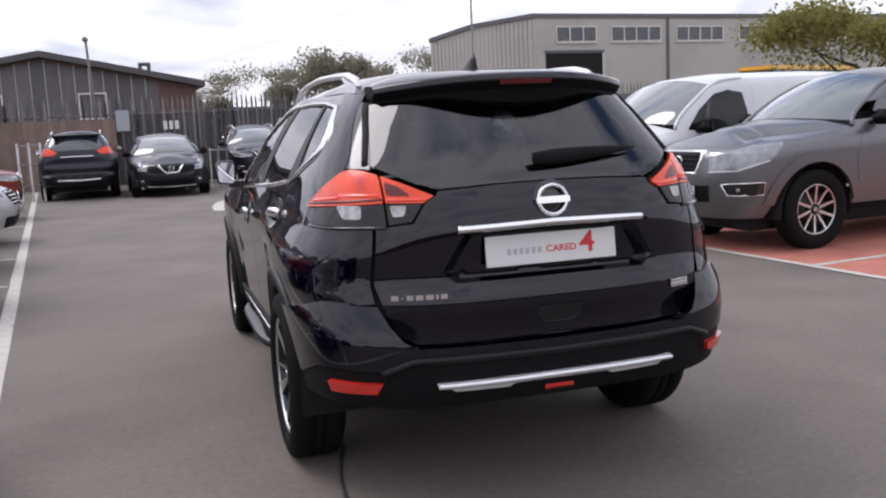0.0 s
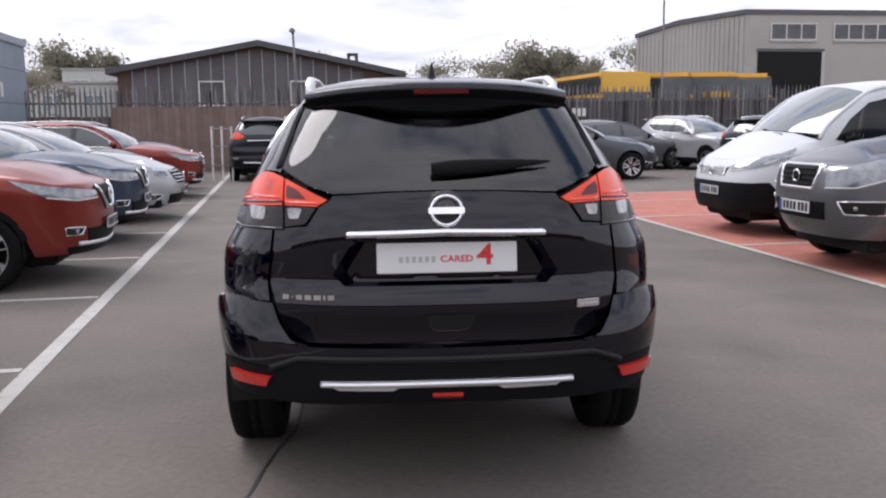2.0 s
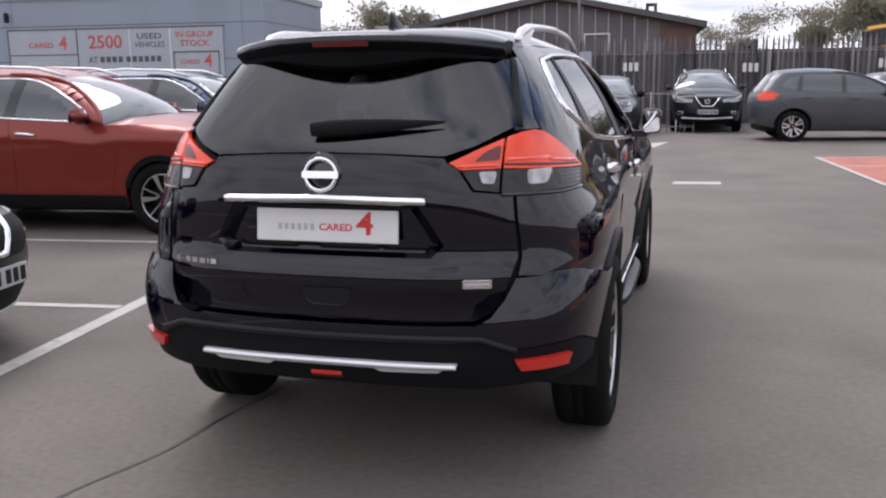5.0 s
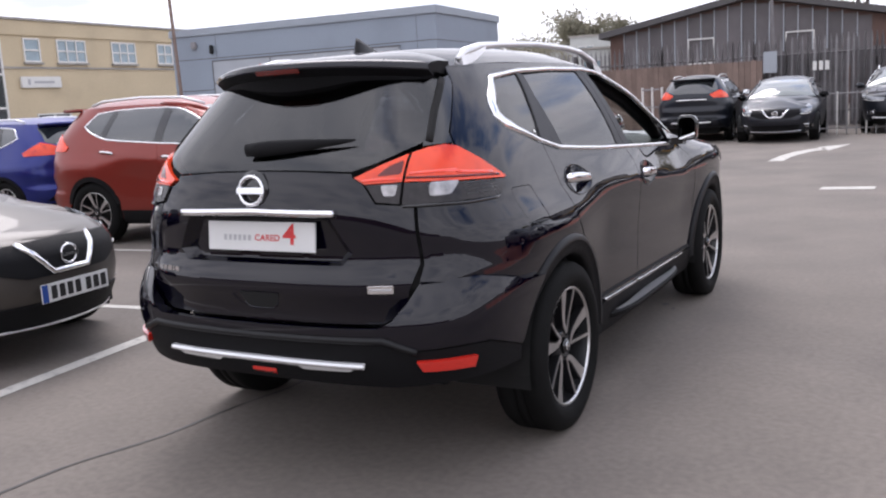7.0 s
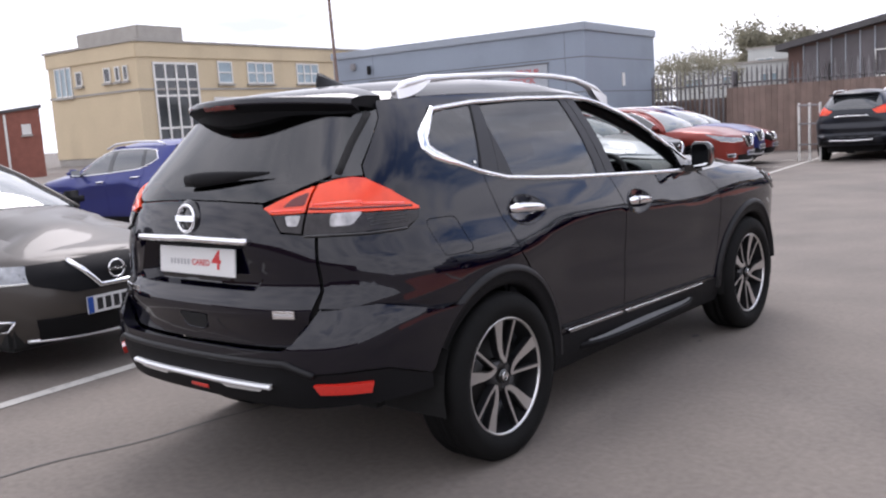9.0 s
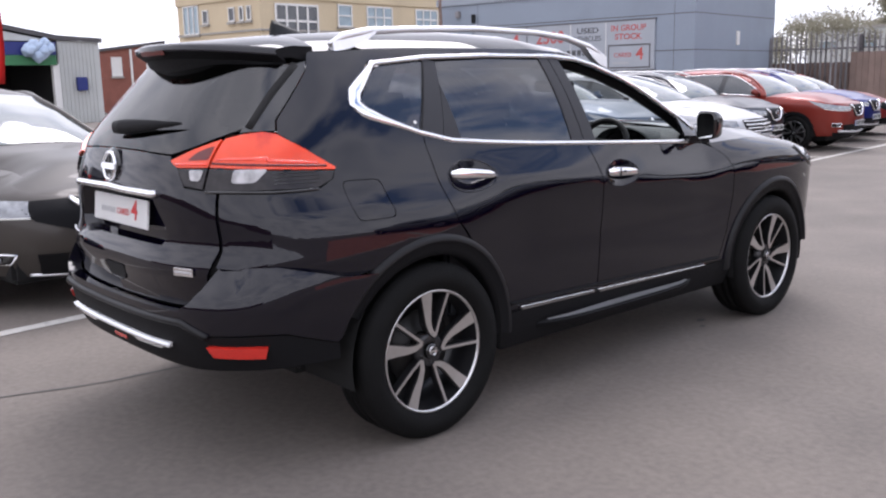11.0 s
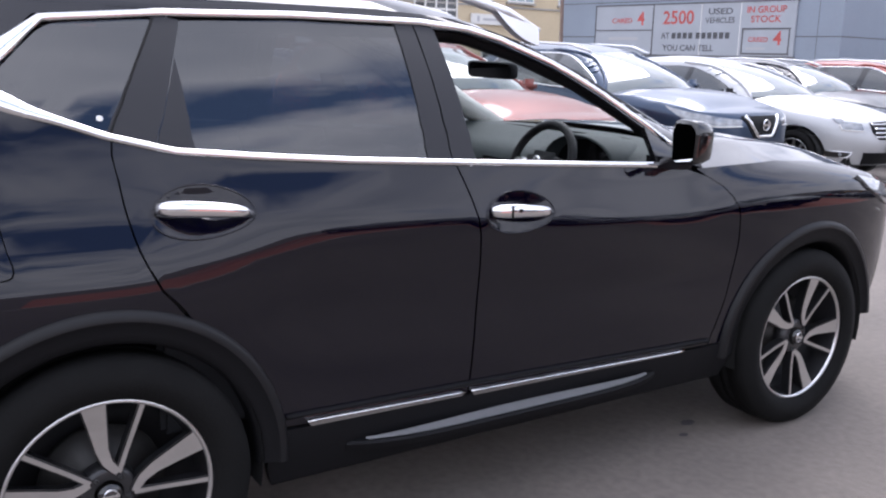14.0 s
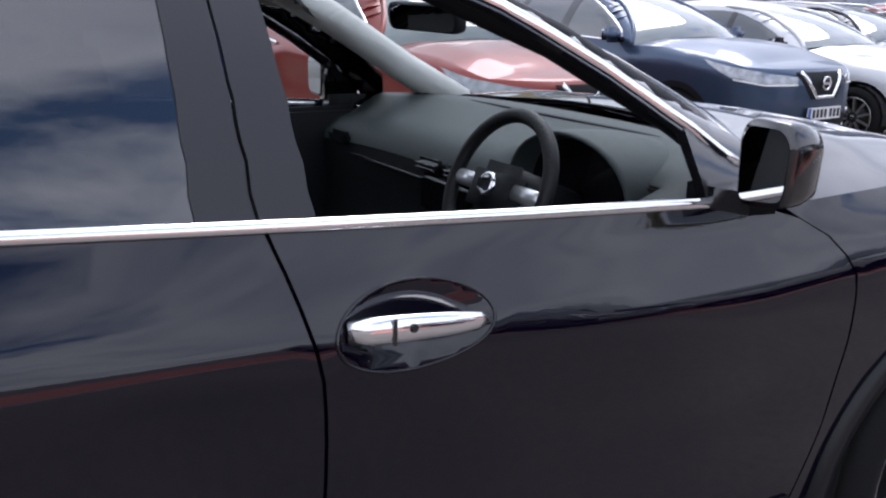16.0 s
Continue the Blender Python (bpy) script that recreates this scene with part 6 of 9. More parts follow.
def cabin(car, S):
    """Seats, dashboard, wheel and trim seen through the open front window."""
    part("cabin_floor", box(-0.72, 0.72, -0.60, 2.1, 0.40, 0.46), "cabin_dark", car)
    rl = [(-0.50, -0.25), (0.50, -0.25), (0.52, 0.9), (0.40, 1.20), (-0.40, 1.20), (-0.52, 0.9)]
    panel("headliner", [top_patch(rl, lambda x, y: roof_height(S, x, y) - 0.05, 0.2)], "cabin_light", car, "pale roof lining")
    for side in (1, -1):
        if side < 0:
            part("pillar_trim", tube([(-0.67, 2.27, 1.10), (-0.66, 2.05, 1.22), (-0.62, 1.78, 1.375), (-0.56, 1.50, 1.505), (-0.52, 1.3, 1.56), (-0.50, 1.1, 1.57)], [0.055, 0.050, 0.048, 0.044, 0.038, 0.03], 12), "cabin_light", car, "pale windscreen pillar trim", True)
        else:
            # shade painted in: this pillar's lining is dark where its twin is pale
            part("pillar_trim", tube([(0.73, 2.10, 1.10), (0.68, 1.90, 1.235), (0.62, 1.66, 1.37), (0.56, 1.44, 1.465), (0.52, 1.25, 1.52), (0.51, 1.0, 1.53), (0.52, 0.3, 1.52)], [0.035, 0.034, 0.034, 0.036, 0.038, 0.034, 0.03], 12), "cabin_dark", car, smooth=True)
        part("door_card", box(side * 0.80 - 0.02, side * 0.80 + 0.02, 0.15, 1.95, 0.46, 1.09, 0.015), "cabin_dark", car)
        for y, deep in ((1.12, 0.0), (0.12, 0.0)):
            seat = new("seat")
            seat.parent = car
            seat.matrix_basis = Matrix.Translation((side * 0.37, y, 0))
            part("cushion", box(-0.25, 0.25, -0.05, 0.46, 0.50, 0.68, 0.06), "leather", seat, smooth=True)
            part("backrest", box(-0.25, 0.25, -0.07, 0.07, 0, 0.58, 0.06, m=Matrix.Translation((0, -0.04, 0.64)) @ pose(0, 0, 0, 16)), "leather", seat, smooth=True)
            part("headrest", box(-0.12, 0.12, -0.05, 0.05, 0.0, 0.17, 0.045, m=Matrix.Translation((0, -0.235, 1.215)) @ pose(0, 0, 0, 12)), "leather", seat, smooth=True)
    for name, prof, mat, note in (("dashboard", [(1.845, 1.005), (1.855, 1.035), (1.89, 1.066), (1.944, 1.085), (1.966, 1.091), (2.06, 1.115), (2.15, 1.136), (2.23, 1.146), (2.27, 1.120), (2.29, 0.95)], "cabin_grey", "grey-green grained dashboard top"),
                                  ("fascia", [(1.80, 0.60), (1.86, 0.80), (1.86, 0.90), (1.845, 0.96), (1.850, 1.003)], "cabin_dark", "black lower fascia")):
        bm = bmesh.new()
        rows = []
        for i in range(49):
            x = -0.78 + 1.56 * i / 48
            r = abs(x) / 0.78
            dip = ease(0.25, 0.20, abs(x - 0.40))
            rows.append([bm.verts.new((x, y - 0.03 * r ** 2 - max(0.0, y - 1.95) * 0.60 * r ** 2.6, z - 0.016 * r ** 4 - dip * max(0.0, z - 0.985) * ease(1.965, 1.945, y))) for y, z in prof])
        for a, b in zip(rows, rows[1:]):
            for i in range(len(a) - 1):
                bm.faces.new((a[i], b[i], b[i + 1], a[i + 1]))
        bmesh.ops.recalc_face_normals(bm, faces=bm.faces)
        if name == "dashboard":
            dash = part(name, bm, mat, car, note, True)
        else:
            part(name, bm, mat, dash, note, True)
    # arched binnacle over the instruments
    arch_ = [(0.40 + 0.225 * math.cos(radians(a)) * (1.0 if math.cos(radians(a)) > 0 else 0.9), 0.99 + 0.170 * max(0.0, math.sin(radians(a))) ** 0.75) for a in range(0, 181, 12)]
    bm = bmesh.new()
    rings = [[bm.verts.new((0.40 + (x - 0.40) * k, y, 0.99 + (z - 0.99) * k)) for x, z in arch_] for y, k in ((1.935, 0.90), (1.875, 0.965), (1.870, 1.0), (1.885, 1.02), (1.96, 1.02), (2.05, 0.97), (2.14, 0.85))]
    for p, q in zip(rings, rings[1:]):
        for i in range(len(arch_) - 1):
            bm.faces.new((p[i], p[i + 1], q[i + 1], q[i]))
    bmesh.ops.recalc_face_normals(bm, faces=bm.faces)
    hood = part("instrument_hood", bm, "cabin_grey", dash, "arched instrument hood", True)
    bm = bmesh.new()
    bm.faces.new([bm.verts.new((0.40 + (x - 0.40) * 0.91, 1.930, 0.99 + (z - 0.99) * 0.91)) for x, z in arch_])
    part("instrument_glass", bm, "gloss_black", hood)
    part("screen", box(-0.14, 0.11, 1.818, 1.850, 0.885, 0.985, 0.01), "gloss_black", dash)
    for x in (-0.66, -0.09, 0.06, 0.69):
        vent = part("air_vent", box(x - 0.06, x + 0.06, 1.805, 1.842, 0.990, 1.030, 0.012), "gloss_black", dash)
        for z in (1.003, 1.016):
            part("louvre", box(x - 0.05, x + 0.05, 1.801, 1.805, z - 0.002, z + 0.002), "satin_trim", vent)
    part("vent_trim", box(-0.70, 0.14, 1.826, 1.838, 0.962, 0.970, 0.003), "satin_trim", dash)
    part("demister_slot", box(-0.42, 0.42, 2.145, 2.165, 1.128, 1.1395, 0.002), "dark", dash)
    part("speaker_grille", box(0.60, 0.70, 1.93, 1.975, 1.060, 1.0785, 0.006), "dark", dash)
    wheel_m = Matrix.Translation((0.395, 1.705, 1.052)) @ pose(0, 0, 0, 68)
    sw = part("steering_wheel", tube([(0.166 * math.cos(a), 0.162 * math.sin(a), 0) for a in np.linspace(0, 2 * math.pi, 40, endpoint=False)], 0.0165, 10, closed=True), "leather", car, "black leather steering wheel", True)
    sw.matrix_basis = wheel_m
    part("wheel_boss", box(-0.085, 0.085, -0.075, 0.055, -0.03, 0.025, 0.025), "cabin_dark", sw, smooth=True)
    for a in (0, 180, 270):
        c, s_ = math.cos(radians(a)), math.sin(radians(a))
        part("wheel_spoke", tube([(0.06 * c, 0.06 * s_, 0.0), (0.162 * c, 0.158 * s_, 0.0)], 0.018, 8, squash=(1, 0.5)), "satin_silver" if a != 270 else "cabin_dark", sw, smooth=True)
    badge_ring(sw, (0, 0, 0.027), 0.022, -90)
    part("steering_column", tube([(0.385, 1.725, 1.05), (0.385, 1.90, 0.97)], [0.05, 0.06], 12), "cabin_dark", car, smooth=True)
    face = rounded([(-0.125, -0.030), (0.125, -0.036), (0.125, 0.030), (-0.125, 0.036)], 0.026, 5)
    bm = bmesh.new()
    rings = [[bm.verts.new((x * k, y, z * k)) for x, z in face] for y, k in ((-0.018, 0.94), (-0.012, 1.0), (0.006, 1.0), (0.022, 0.82))]
    for p, q in zip(rings, rings[1:]):
        for i in range(len(face)):
            bm.faces.new((p[i], p[(i + 1) % len(face)], q[(i + 1) % len(face)], q[i]))
    bm.faces.new(rings[0])
    bm.faces.new(rings[-1][::-1])
    bmesh.ops.recalc_face_normals(bm, faces=bm.faces)
    rvm = part("rear_view_mirror", bm, "cabin_dark", car, smooth=True)
    rvm.matrix_basis = Matrix.Translation((0.02, 1.74, 1.395)) @ pose(0, 0, 0, 8, 0, 14)
    bm = bmesh.new()
    bm.faces.new([bm.verts.new((x * 0.88, -0.0185, z * 0.86)) for x, z in face])
    part("mirror_glass", bm, "mirror", rvm)
    part("mirror_stem", tube([(0.02, 1.75, 1.40), (0.02, 1.84, 1.40)], 0.012, 8), "cabin_dark", car)
    part("centre_console", box(-0.12, 0.12, 0.7, 1.8, 0.46, 0.74, 0.04), "cabin_dark", car)


black_car()


# ---- buildings and boundary ----
def wall_frame(corner, turn):
    return Matrix.Translation(corner) @ pose(0, 0, 0, 0, 0, turn)


def placed(ob, m):
    ob.matrix_basis = m
    return ob


# blue-grey showroom block with the stock sign
BLUE = wall_frame((-10.35, 19.4, 0), LOT)
blue = placed(thing("showroom_block", "flat-roofed blue-grey clad block with a large sign", "building"), BLUE)
part("wall", box(-9.3, 0, 0, 5.3, 0, 3.82), "blue_wall", blue)
part("coping", box(-9.36, 0.06, -0.06, 5.36, 3.82, 4.05, 0.02), "blue_coping", blue)
for z in (2.10, 3.08):
    part("panel_joint", box(-9.3, 0.004, -0.004, 0.01, z, z + 0.025), "fascia_dark", blue)
    part("panel_joint", box(-0.01, 0.004, 0.0, 5.3, z, z + 0.025), "fascia_dark", blue)
for x in (-7.6, -0.62):
    part("panel_joint", box(x, x + 0.012, -0.004, 0.01, 0, 3.82), "fascia_dark", blue)
part("wall_lamp", box(-8.50, -8.30, -0.12, 0, 3.42, 3.64, 0.03), "galv", blue)
part("wall_camera", box(-7.76, -7.68, -0.16, 0, 3.22, 3.50, 0.02), "ink_black", blue)
part("wall_notice", box(0, 0.02, 2.58, 2.78, 2.27, 2.66), "frame_white", blue)
sign = placed(thing("stock_sign", "large pale grey dealer stock sign with red and black lettering", "sign"), BLUE)
part("sign_panel", box(-7.72, -1.18, -0.05, -0.006, 1.62, 2.98), "sign_grey", sign)
for z0, z1, x0, x1 in ((2.98, 3.02, -7.76, -1.14), (1.58, 1.62, -7.76, -1.14), (2.28, 2.31, -7.72, -5.60), (2.29, 2.33, -2.67, -1.30), (1.66, 1.70, -2.67, -1.30)):
    part("sign_frame", box(x0, x1, -0.06, -0.004, z0, z1), "fascia_dark", sign)
for x0, z0, z1 in ((-7.76, 1.62, 2.98), (-5.60, 1.62, 2.98), (-2.67, 1.70, 2.29), (-1.34, 1.70, 2.29)):
    part("sign_frame", box(x0, x0 + 0.035, -0.06, -0.051, z0, z1), "fascia_dark", sign)
for x0 in (-3.98, -2.76):
    part("panel_seam", box(x0, x0 + 0.02, -0.056, -0.051, 1.62, 2.98), "frame_white", sign)


def sign_text(words, u, z, size, mat, squeeze=1.0):
    part("sign_text", text_mesh(words, size, pose(u, -0.054, z, 90), squeeze), mat, sign)


sign_text("2500", -4.72, 2.61, 0.50, "sign_red", 1.05)
sign_text("USED", -3.37, 2.76, 0.22, "sign_black", 1.45)
sign_text("VEHICLES", -3.37, 2.53, 0.20, "sign_black", 1.08)
sign_text("IN GROUP", -2.02, 2.78, 0.23, "sign_red", 1.05)
sign_text("STOCK", -2.02, 2.54, 0.23, "sign_red", 1.15)
sign_text("AT", -5.12, 2.13, 0.23, "sign_black", 0.95)
sign_text("YOU CAN TELL", -4.35, 1.80, 0.23, "sign_black", 1.05)
for u, z, s in ((-6.02, 2.60, 0.52), (-1.64, 2.05, 0.48)):
    sign_text("4", u, z, s, "sign_red")
sign_text("CARED", -6.72, 2.56, 0.20, "sign_red", 1.2)
sign_text("CARED", -2.19, 2.03, 0.17, "sign_red", 1.05)
for i in range(10):
    x = -4.90 + i * 0.185 + (0.06 if i > 3 else 0)
    part("name_bar", box(x, x + 0.13, -0.058, -0.052, 2.06, 2.22), "sign_black", sign)
part("small_print", box(-7.2, -6.1, -0.058, -0.052, 2.02, 2.10), "ink_grey", sign)
part("small_print", box(-2.52, -1.98, -0.058, -0.052, 1.78, 1.84), "ink_grey", sign)

# cream office building
CREAM = wall_frame((-57.45, 34.30, -0.90), LOT) @ Matrix.Scale(1.63, 4)
cream = placed(thing("office_building", "two-storey cream rendered office building with a stair window", "building"), CREAM)
part("wall", box(-6.9, 0, 0, 26, 0.9, 5.35), "yellow_wall", cream)
part("plinth", box(-6.86, -0.04, 0.04, 26, 0, 0.9), "stone", cream)
part("parapet", box(-6.98, 0.08, -0.08, 26, 5.35, 6.05, 0.03), "yellow_wall", cream)
part("parapet_cap", box(-7.05, 0.15, -0.15, 26, 6.05, 6.15), "stone", cream)
part("string_course", box(-6.95, 0.06, -0.06, 26, 3.86, 3.95), "stone", cream)
part("roof_plant", box(-5.6, -0.9, 0.9, 3.6, 6.15, 6.95, 0.05), "stone", cream)


def window(parent, m, w, h, cols, rows, pane="pane", frame=0.07, sill=True):
    """A window in the plane y = 0 of m, x to the right, facing -y."""
    win = new("window")
    win.parent, win.matrix_basis = parent, m
    part("pane", box(0, w, -0.01, 0.02, 0, h), pane, win)
    for i in range(cols + 1):
        x = w * i / cols
        part("jamb" if i in (0, cols) else "mullion", box(x - frame / 2, x + frame / 2, -0.06, -0.011, -frame / 2, h + frame / 2), "frame_white", win)
    for z in rows:
        part("glazing_bar", box(frame / 2, w - frame / 2, -0.055, -0.012, z - frame / 2, z + frame / 2), "frame_white", win)
    if sill:
        part("sill", box(-0.1, w + 0.1, -0.14, 0, -0.14, -0.05), "stone", win)
    return win


EAST = pose(0, 0, 0, 0, 0, 90)
window(cream, Matrix.Translation((0.01, 0.88, 0.6)) @ EAST, 2.55, 4.5, 4, (0, 1.5, 3.0, 3.75, 4.5), frame=0.10, sill=False)
for q, w, pane in ((4.77, 0.90, "pane_blue"), (6.75, 1.80, "pane_blue"), (10.4, 1.72, "pane_blue"), (13.9, 1.8, "pane_blue"), (17.6, 1.8, "pane_blue")):
    window(cream, Matrix.Translation((0.01, q, 4.20)) @ EAST, w, 1.02, 1 if w < 1 else 3, (0, 0.51, 1.02), pane)
for q, w in ((5.1, 2.0), (7.8, 1.2), (10.6, 1.6)):
    window(cream, Matrix.Translation((0.01, q, 1.0)) @ EAST, w, 0.75, 2, (0, 0.75), "pane", sill=False)
for p, w, h_, z in ((-0.95, 0.30, 0.62, 4.40), (-1.55, 0.30, 0.62, 4.40), (-2.40, 0.45, 0.62, 4.40), (-4.6, 0.45, 0.62, 4.40), (-6.3, 1.3, 1.35, 3.95)):
    window(cream, Matrix.Translation((p, -0.01, z)), w, h_, 1 if w < 1 else 3, (0, h_), "pane_blue" if w > 1 else "pane", 0.06)
board = new("name_board")
board.parent, board.matrix_basis = cream, Matrix.Translation((0.02, 4.3, 2.98)) @ EAST
part("board", box(0, 2.4, -0.12, 0, 0, 0.52, 0.03), "frame_white", board)
part("lettering_bar", box(0.75, 1.95, -0.128, -0.121, 0.2, 0.31), "ink_grey", board)
part("emblem", box(0.38, 0.52, -0.128, -0.121, 0.14, 0.4), "ink_grey", board)

# low brown unit and open workshop beyond
unit = placed(thing("brick_unit", "low red-brown brick unit with a sloping dark roof edge", "building"), wall_frame((-46.25, 21.1, 0), 66.6))
bm = bmesh.new()
va = [[bm.verts.new((x, y, z)) for x, z in ((-9, 0), (0, 0), (0, 3.80), (-9, 2.70))] for y in (0, 6)]
bm.faces.new(va[0])
bm.faces.new(va[1][::-1])
for i in range(4):
    bm.faces.new((va[0][i], va[1][i], va[1][(i + 1) % 4], va[0][(i + 1) % 4]))
bmesh.ops.recalc_face_normals(bm, faces=bm.faces)
part("wall", bm, "brick_red", unit)
bm = bmesh.new()
va = [[bm.verts.new((x, y, z)) for x, z in ((-9, 2.70), (0.12, 3.815), (0.12, 3.97), (-9, 2.86))] for y in (-0.15, 6)]
bm.faces.new(va[0])
bm.faces.new(va[1][::-1])
for i in range(4):
    bm.faces.new((va[0][i], va[1][i], va[1][(i + 1) % 4], va[0][(i + 1) % 4]))
bmesh.ops.recalc_face_normals(bm, faces=bm.faces)
part("roof_edge", bm, "slate", unit)
window(unit, Matrix.Translation((-2.82, -0.01, 2.05)), 0.5, 1.0, 1, (0, 1.0), "frame_white")
window(unit, Matrix.Translation((-0.95, -0.01, 2.40)), 0.4, 0.5, 1, (0, 0.5), "frame_white")
part("downpipe", box(-1.84, -1.72, -0.12, 0, 0, 3.5), "frame_white", unit)
shop = placed(thing("workshop", "pale steel workshop with an open dark bay and blue fascia", "building"), wall_frame((-34.5, 11.05, 0), LOT - 6))
part("side_wall", box(-2.5, 0, 0, 1.7, 0, 3.3), "workshop", shop)
bm = bmesh.new()
for i in range(10):
    add_box(bm, 0.0, 0.035, 0.05 + i * 0.155, 0.11 + i * 0.155, 0, 3.25)
part("cladding_rib", bm, "workshop", shop)
bm = bmesh.new()
ring = [(0.12, 1.8, 3.25), (0.12, 0, 3.35), (0.12, -6.0, 4.5), (0.12, -12, 3.35), (-7, -12, 3.35), (-7, -6, 4.5), (-7, 0, 3.35), (-7, 1.8, 3.25)]
va = [bm.verts.new(p) for p in ring]
vb = [bm.verts.new((p[0], p[1], p[2] + 0.18)) for p in ring]
for a, b in ((0, 1), (1, 2), (2, 3)):
    bm.faces.new((va[a], va[b], vb[b], vb[a]))
    bm.faces.new((vb[a], vb[b], vb[7 - b], vb[7 - a]))
bmesh.ops.recalc_face_normals(bm, faces=bm.faces)
part("roof", bm, "slate", shop)
bm = bmesh.new()
bm.faces.new([bm.verts.new(p) for p in ((0.05, -0.2, 3.3), (0.05, -6, 4.45), (0.05, -11.8, 3.3))])
part("gable", bm, "workshop", shop)
part("fascia_band", box(0.0, 0.12, -11.8, -0.1, 2.75, 3.25), "navy", shop)
part("fascia_band", box(0.0, 0.11, -11.8, -0.1, 2.35, 2.74), "green", shop)
part("fascia_lettering", box(0.11, 0.13, -9.0, -3.6, 2.42, 2.66), "frame_white", shop)
# the bay's inner faces are painted near-black in place of indoor shade
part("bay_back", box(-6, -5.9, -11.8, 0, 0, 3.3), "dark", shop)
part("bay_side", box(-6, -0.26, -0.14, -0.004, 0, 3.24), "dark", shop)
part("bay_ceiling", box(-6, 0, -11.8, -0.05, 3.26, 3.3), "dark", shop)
part("post", box(-0.2, 0.05, -0.25, 0, 0, 2.4), "frame_white", shop)
part("wall_sign", box(0.05, 0.22, 0.62, 1.04, 1.32, 1.86, 0.02), "navy", shop)
bm = bmesh.new()
for i, (y, z, r) in enumerate(((-2.2, 3.0, 0.42), (-2.6, 2.85, 0.36), (-1.7, 2.8, 0.40), (-1.2, 2.95, 0.30), (-2.0, 2.55, 0.34), (-1.5, 3.25, 0.26))):
    s_ = bmesh.ops.create_icosphere(bm, subdivisions=3, radius=r * 0.72)
    for v in s_["verts"]:
        v.co = v.co * (1 + 0.45 * noise.noise(v.co * 6 + Vector((i, 0, 0)))) + Vector((0.35, -0.78 + (y + 1.85) * 0.55, 2.96 + (z - 2.9) * 0.7))
tagged(placed(obj("fabric_canopy", bm, "balloon", smooth=True), wall_frame((-34.5, 11.05, 0), LOT - 6)), "bundled pale blue fabric hung at the workshop front", "canopy")

# feather flag
flag = placed(thing("feather_flag", "tall red feather flag on a curved pole", "flag"), Matrix.Translation((-17.9, 3.4, 0)))
pole = [(0, 0, 0), (0, 0, 2.0), (0, 0.02, 3.6), (0, 0.10, 4.4), (0, 0.32, 4.75), (0, 0.62, 4.7)]
part("pole", tube(pole, 0.025, 8), "galv_dark", flag)
bm = bmesh.new()
rows = []
for i in range(16):
    t = i / 15
    z = 1.55 + 3.1 * t
    y1 = 0.62 + 0.12 * math.sin(t * 3.1) - 0.1 * t
    rows.append([bm.verts.new((0.05 * math.sin(5 * t + k * 1.4), 0.03 + (y1 - 0.03) * k / 5, z)) for k in range(6)])
for a, b in zip(rows, rows[1:]):
    for k in range(5):
        bm.faces.new((a[k], a[k + 1], b[k + 1], b[k]))
r = bmesh.ops.solidify(bm, geom=bm.faces[:], thickness=0.006)
part("cloth", bm, "flag_red", flag, smooth=True)
bm = bmesh.new()
add_box(bm, -0.3, 0.3, -0.3, 0.3, 0, 0.08, 0.02)
part("base", bm, "plastic", flag)

# gabled brick shed behind the fence
SHED_Z = 0.0
shed = placed(thing("gabled_shed", "long low brick shed with a dark gabled roof", "building"), wall_frame((-14.2, 46.6, SHED_Z), 3.5))
L_ = 15.2
bm = bmesh.new()
front = [(0, 0, 0), (L_, 0, 0), (L_, 0, 4.05), (L_ / 2, 0, 5.65), (0, 0, 4.25)]
va, vb = [bm.verts.new(p) for p in front], [bm.verts.new((p[0], 22, p[2])) for p in front]
bm.faces.new(va)
bm.faces.new(vb[::-1])
for i in range(5):
    bm.faces.new((va[i], va[(i + 1) % 5], vb[(i + 1) % 5], vb[i]))
bmesh.ops.recalc_face_normals(bm, faces=bm.faces)
part("wall", bm, "brick", shed)
bm = bmesh.new()
for (x0, z0), (x1, z1) in (((-0.5, 4.15), (L_ / 2, 5.68)), ((L_ / 2, 5.68), (L_ + 0.5, 3.98))):
    vs = [bm.verts.new(p) for p in ((x0, -0.6, z0), (x1, -0.6, z1), (x1, 22.5, z1), (x0, 22.5, z0), (x0, -0.6, z0 + 0.32), (x1, -0.6, z1 + 0.32), (x1, 22.5, z1 + 0.32), (x0, 22.5, z0 + 0.32))]
    for f in ((0, 1, 5, 4), (1, 2, 6, 5), (2, 3, 7, 6), (3, 0, 4, 7), (4, 5, 6, 7), (3, 2, 1, 0)):
        bm.faces.new([vs[i] for i in f])
bmesh.ops.recalc_face_normals(bm, faces=bm.faces)
part("roof", bm, "slate", shed)
for i in range(18):
    x = 0.80 + i * 0.697
    top_z = [(4.25 + 1.40 * q / (L_ / 2)) if q < L_ / 2 else (5.65 - 1.6 * (q - L_ / 2) / (L_ / 2)) for q in (x, x + 0.697)]
    part("wall_panel", box(x + 0.03, x + 0.667, -0.03, 0, 1.9, min(top_z) - 0.10), "shed_panel", shed)
    part("white_post", box(x - 0.025, x + 0.025, -0.10, 0, 1.0, top_z[0] - 0.05), "sign_grey", shed)
for x0 in (4.29, 9.26):
    goal = new("door_header")
    goal.parent = shed
    goal.matrix_basis = Matrix.Translation((x0, -0.14, 2.45))
    for z in (0, 1.30):
        part("rail", box(0, 1.40, -0.03, 0.03, z, z + 0.07), "frame_white", goal)
    for x in (0, 1.34):
        part("upright", box(x, x + 0.06, -0.03, 0.03, 0.07, 1.30), "frame_white", goal)
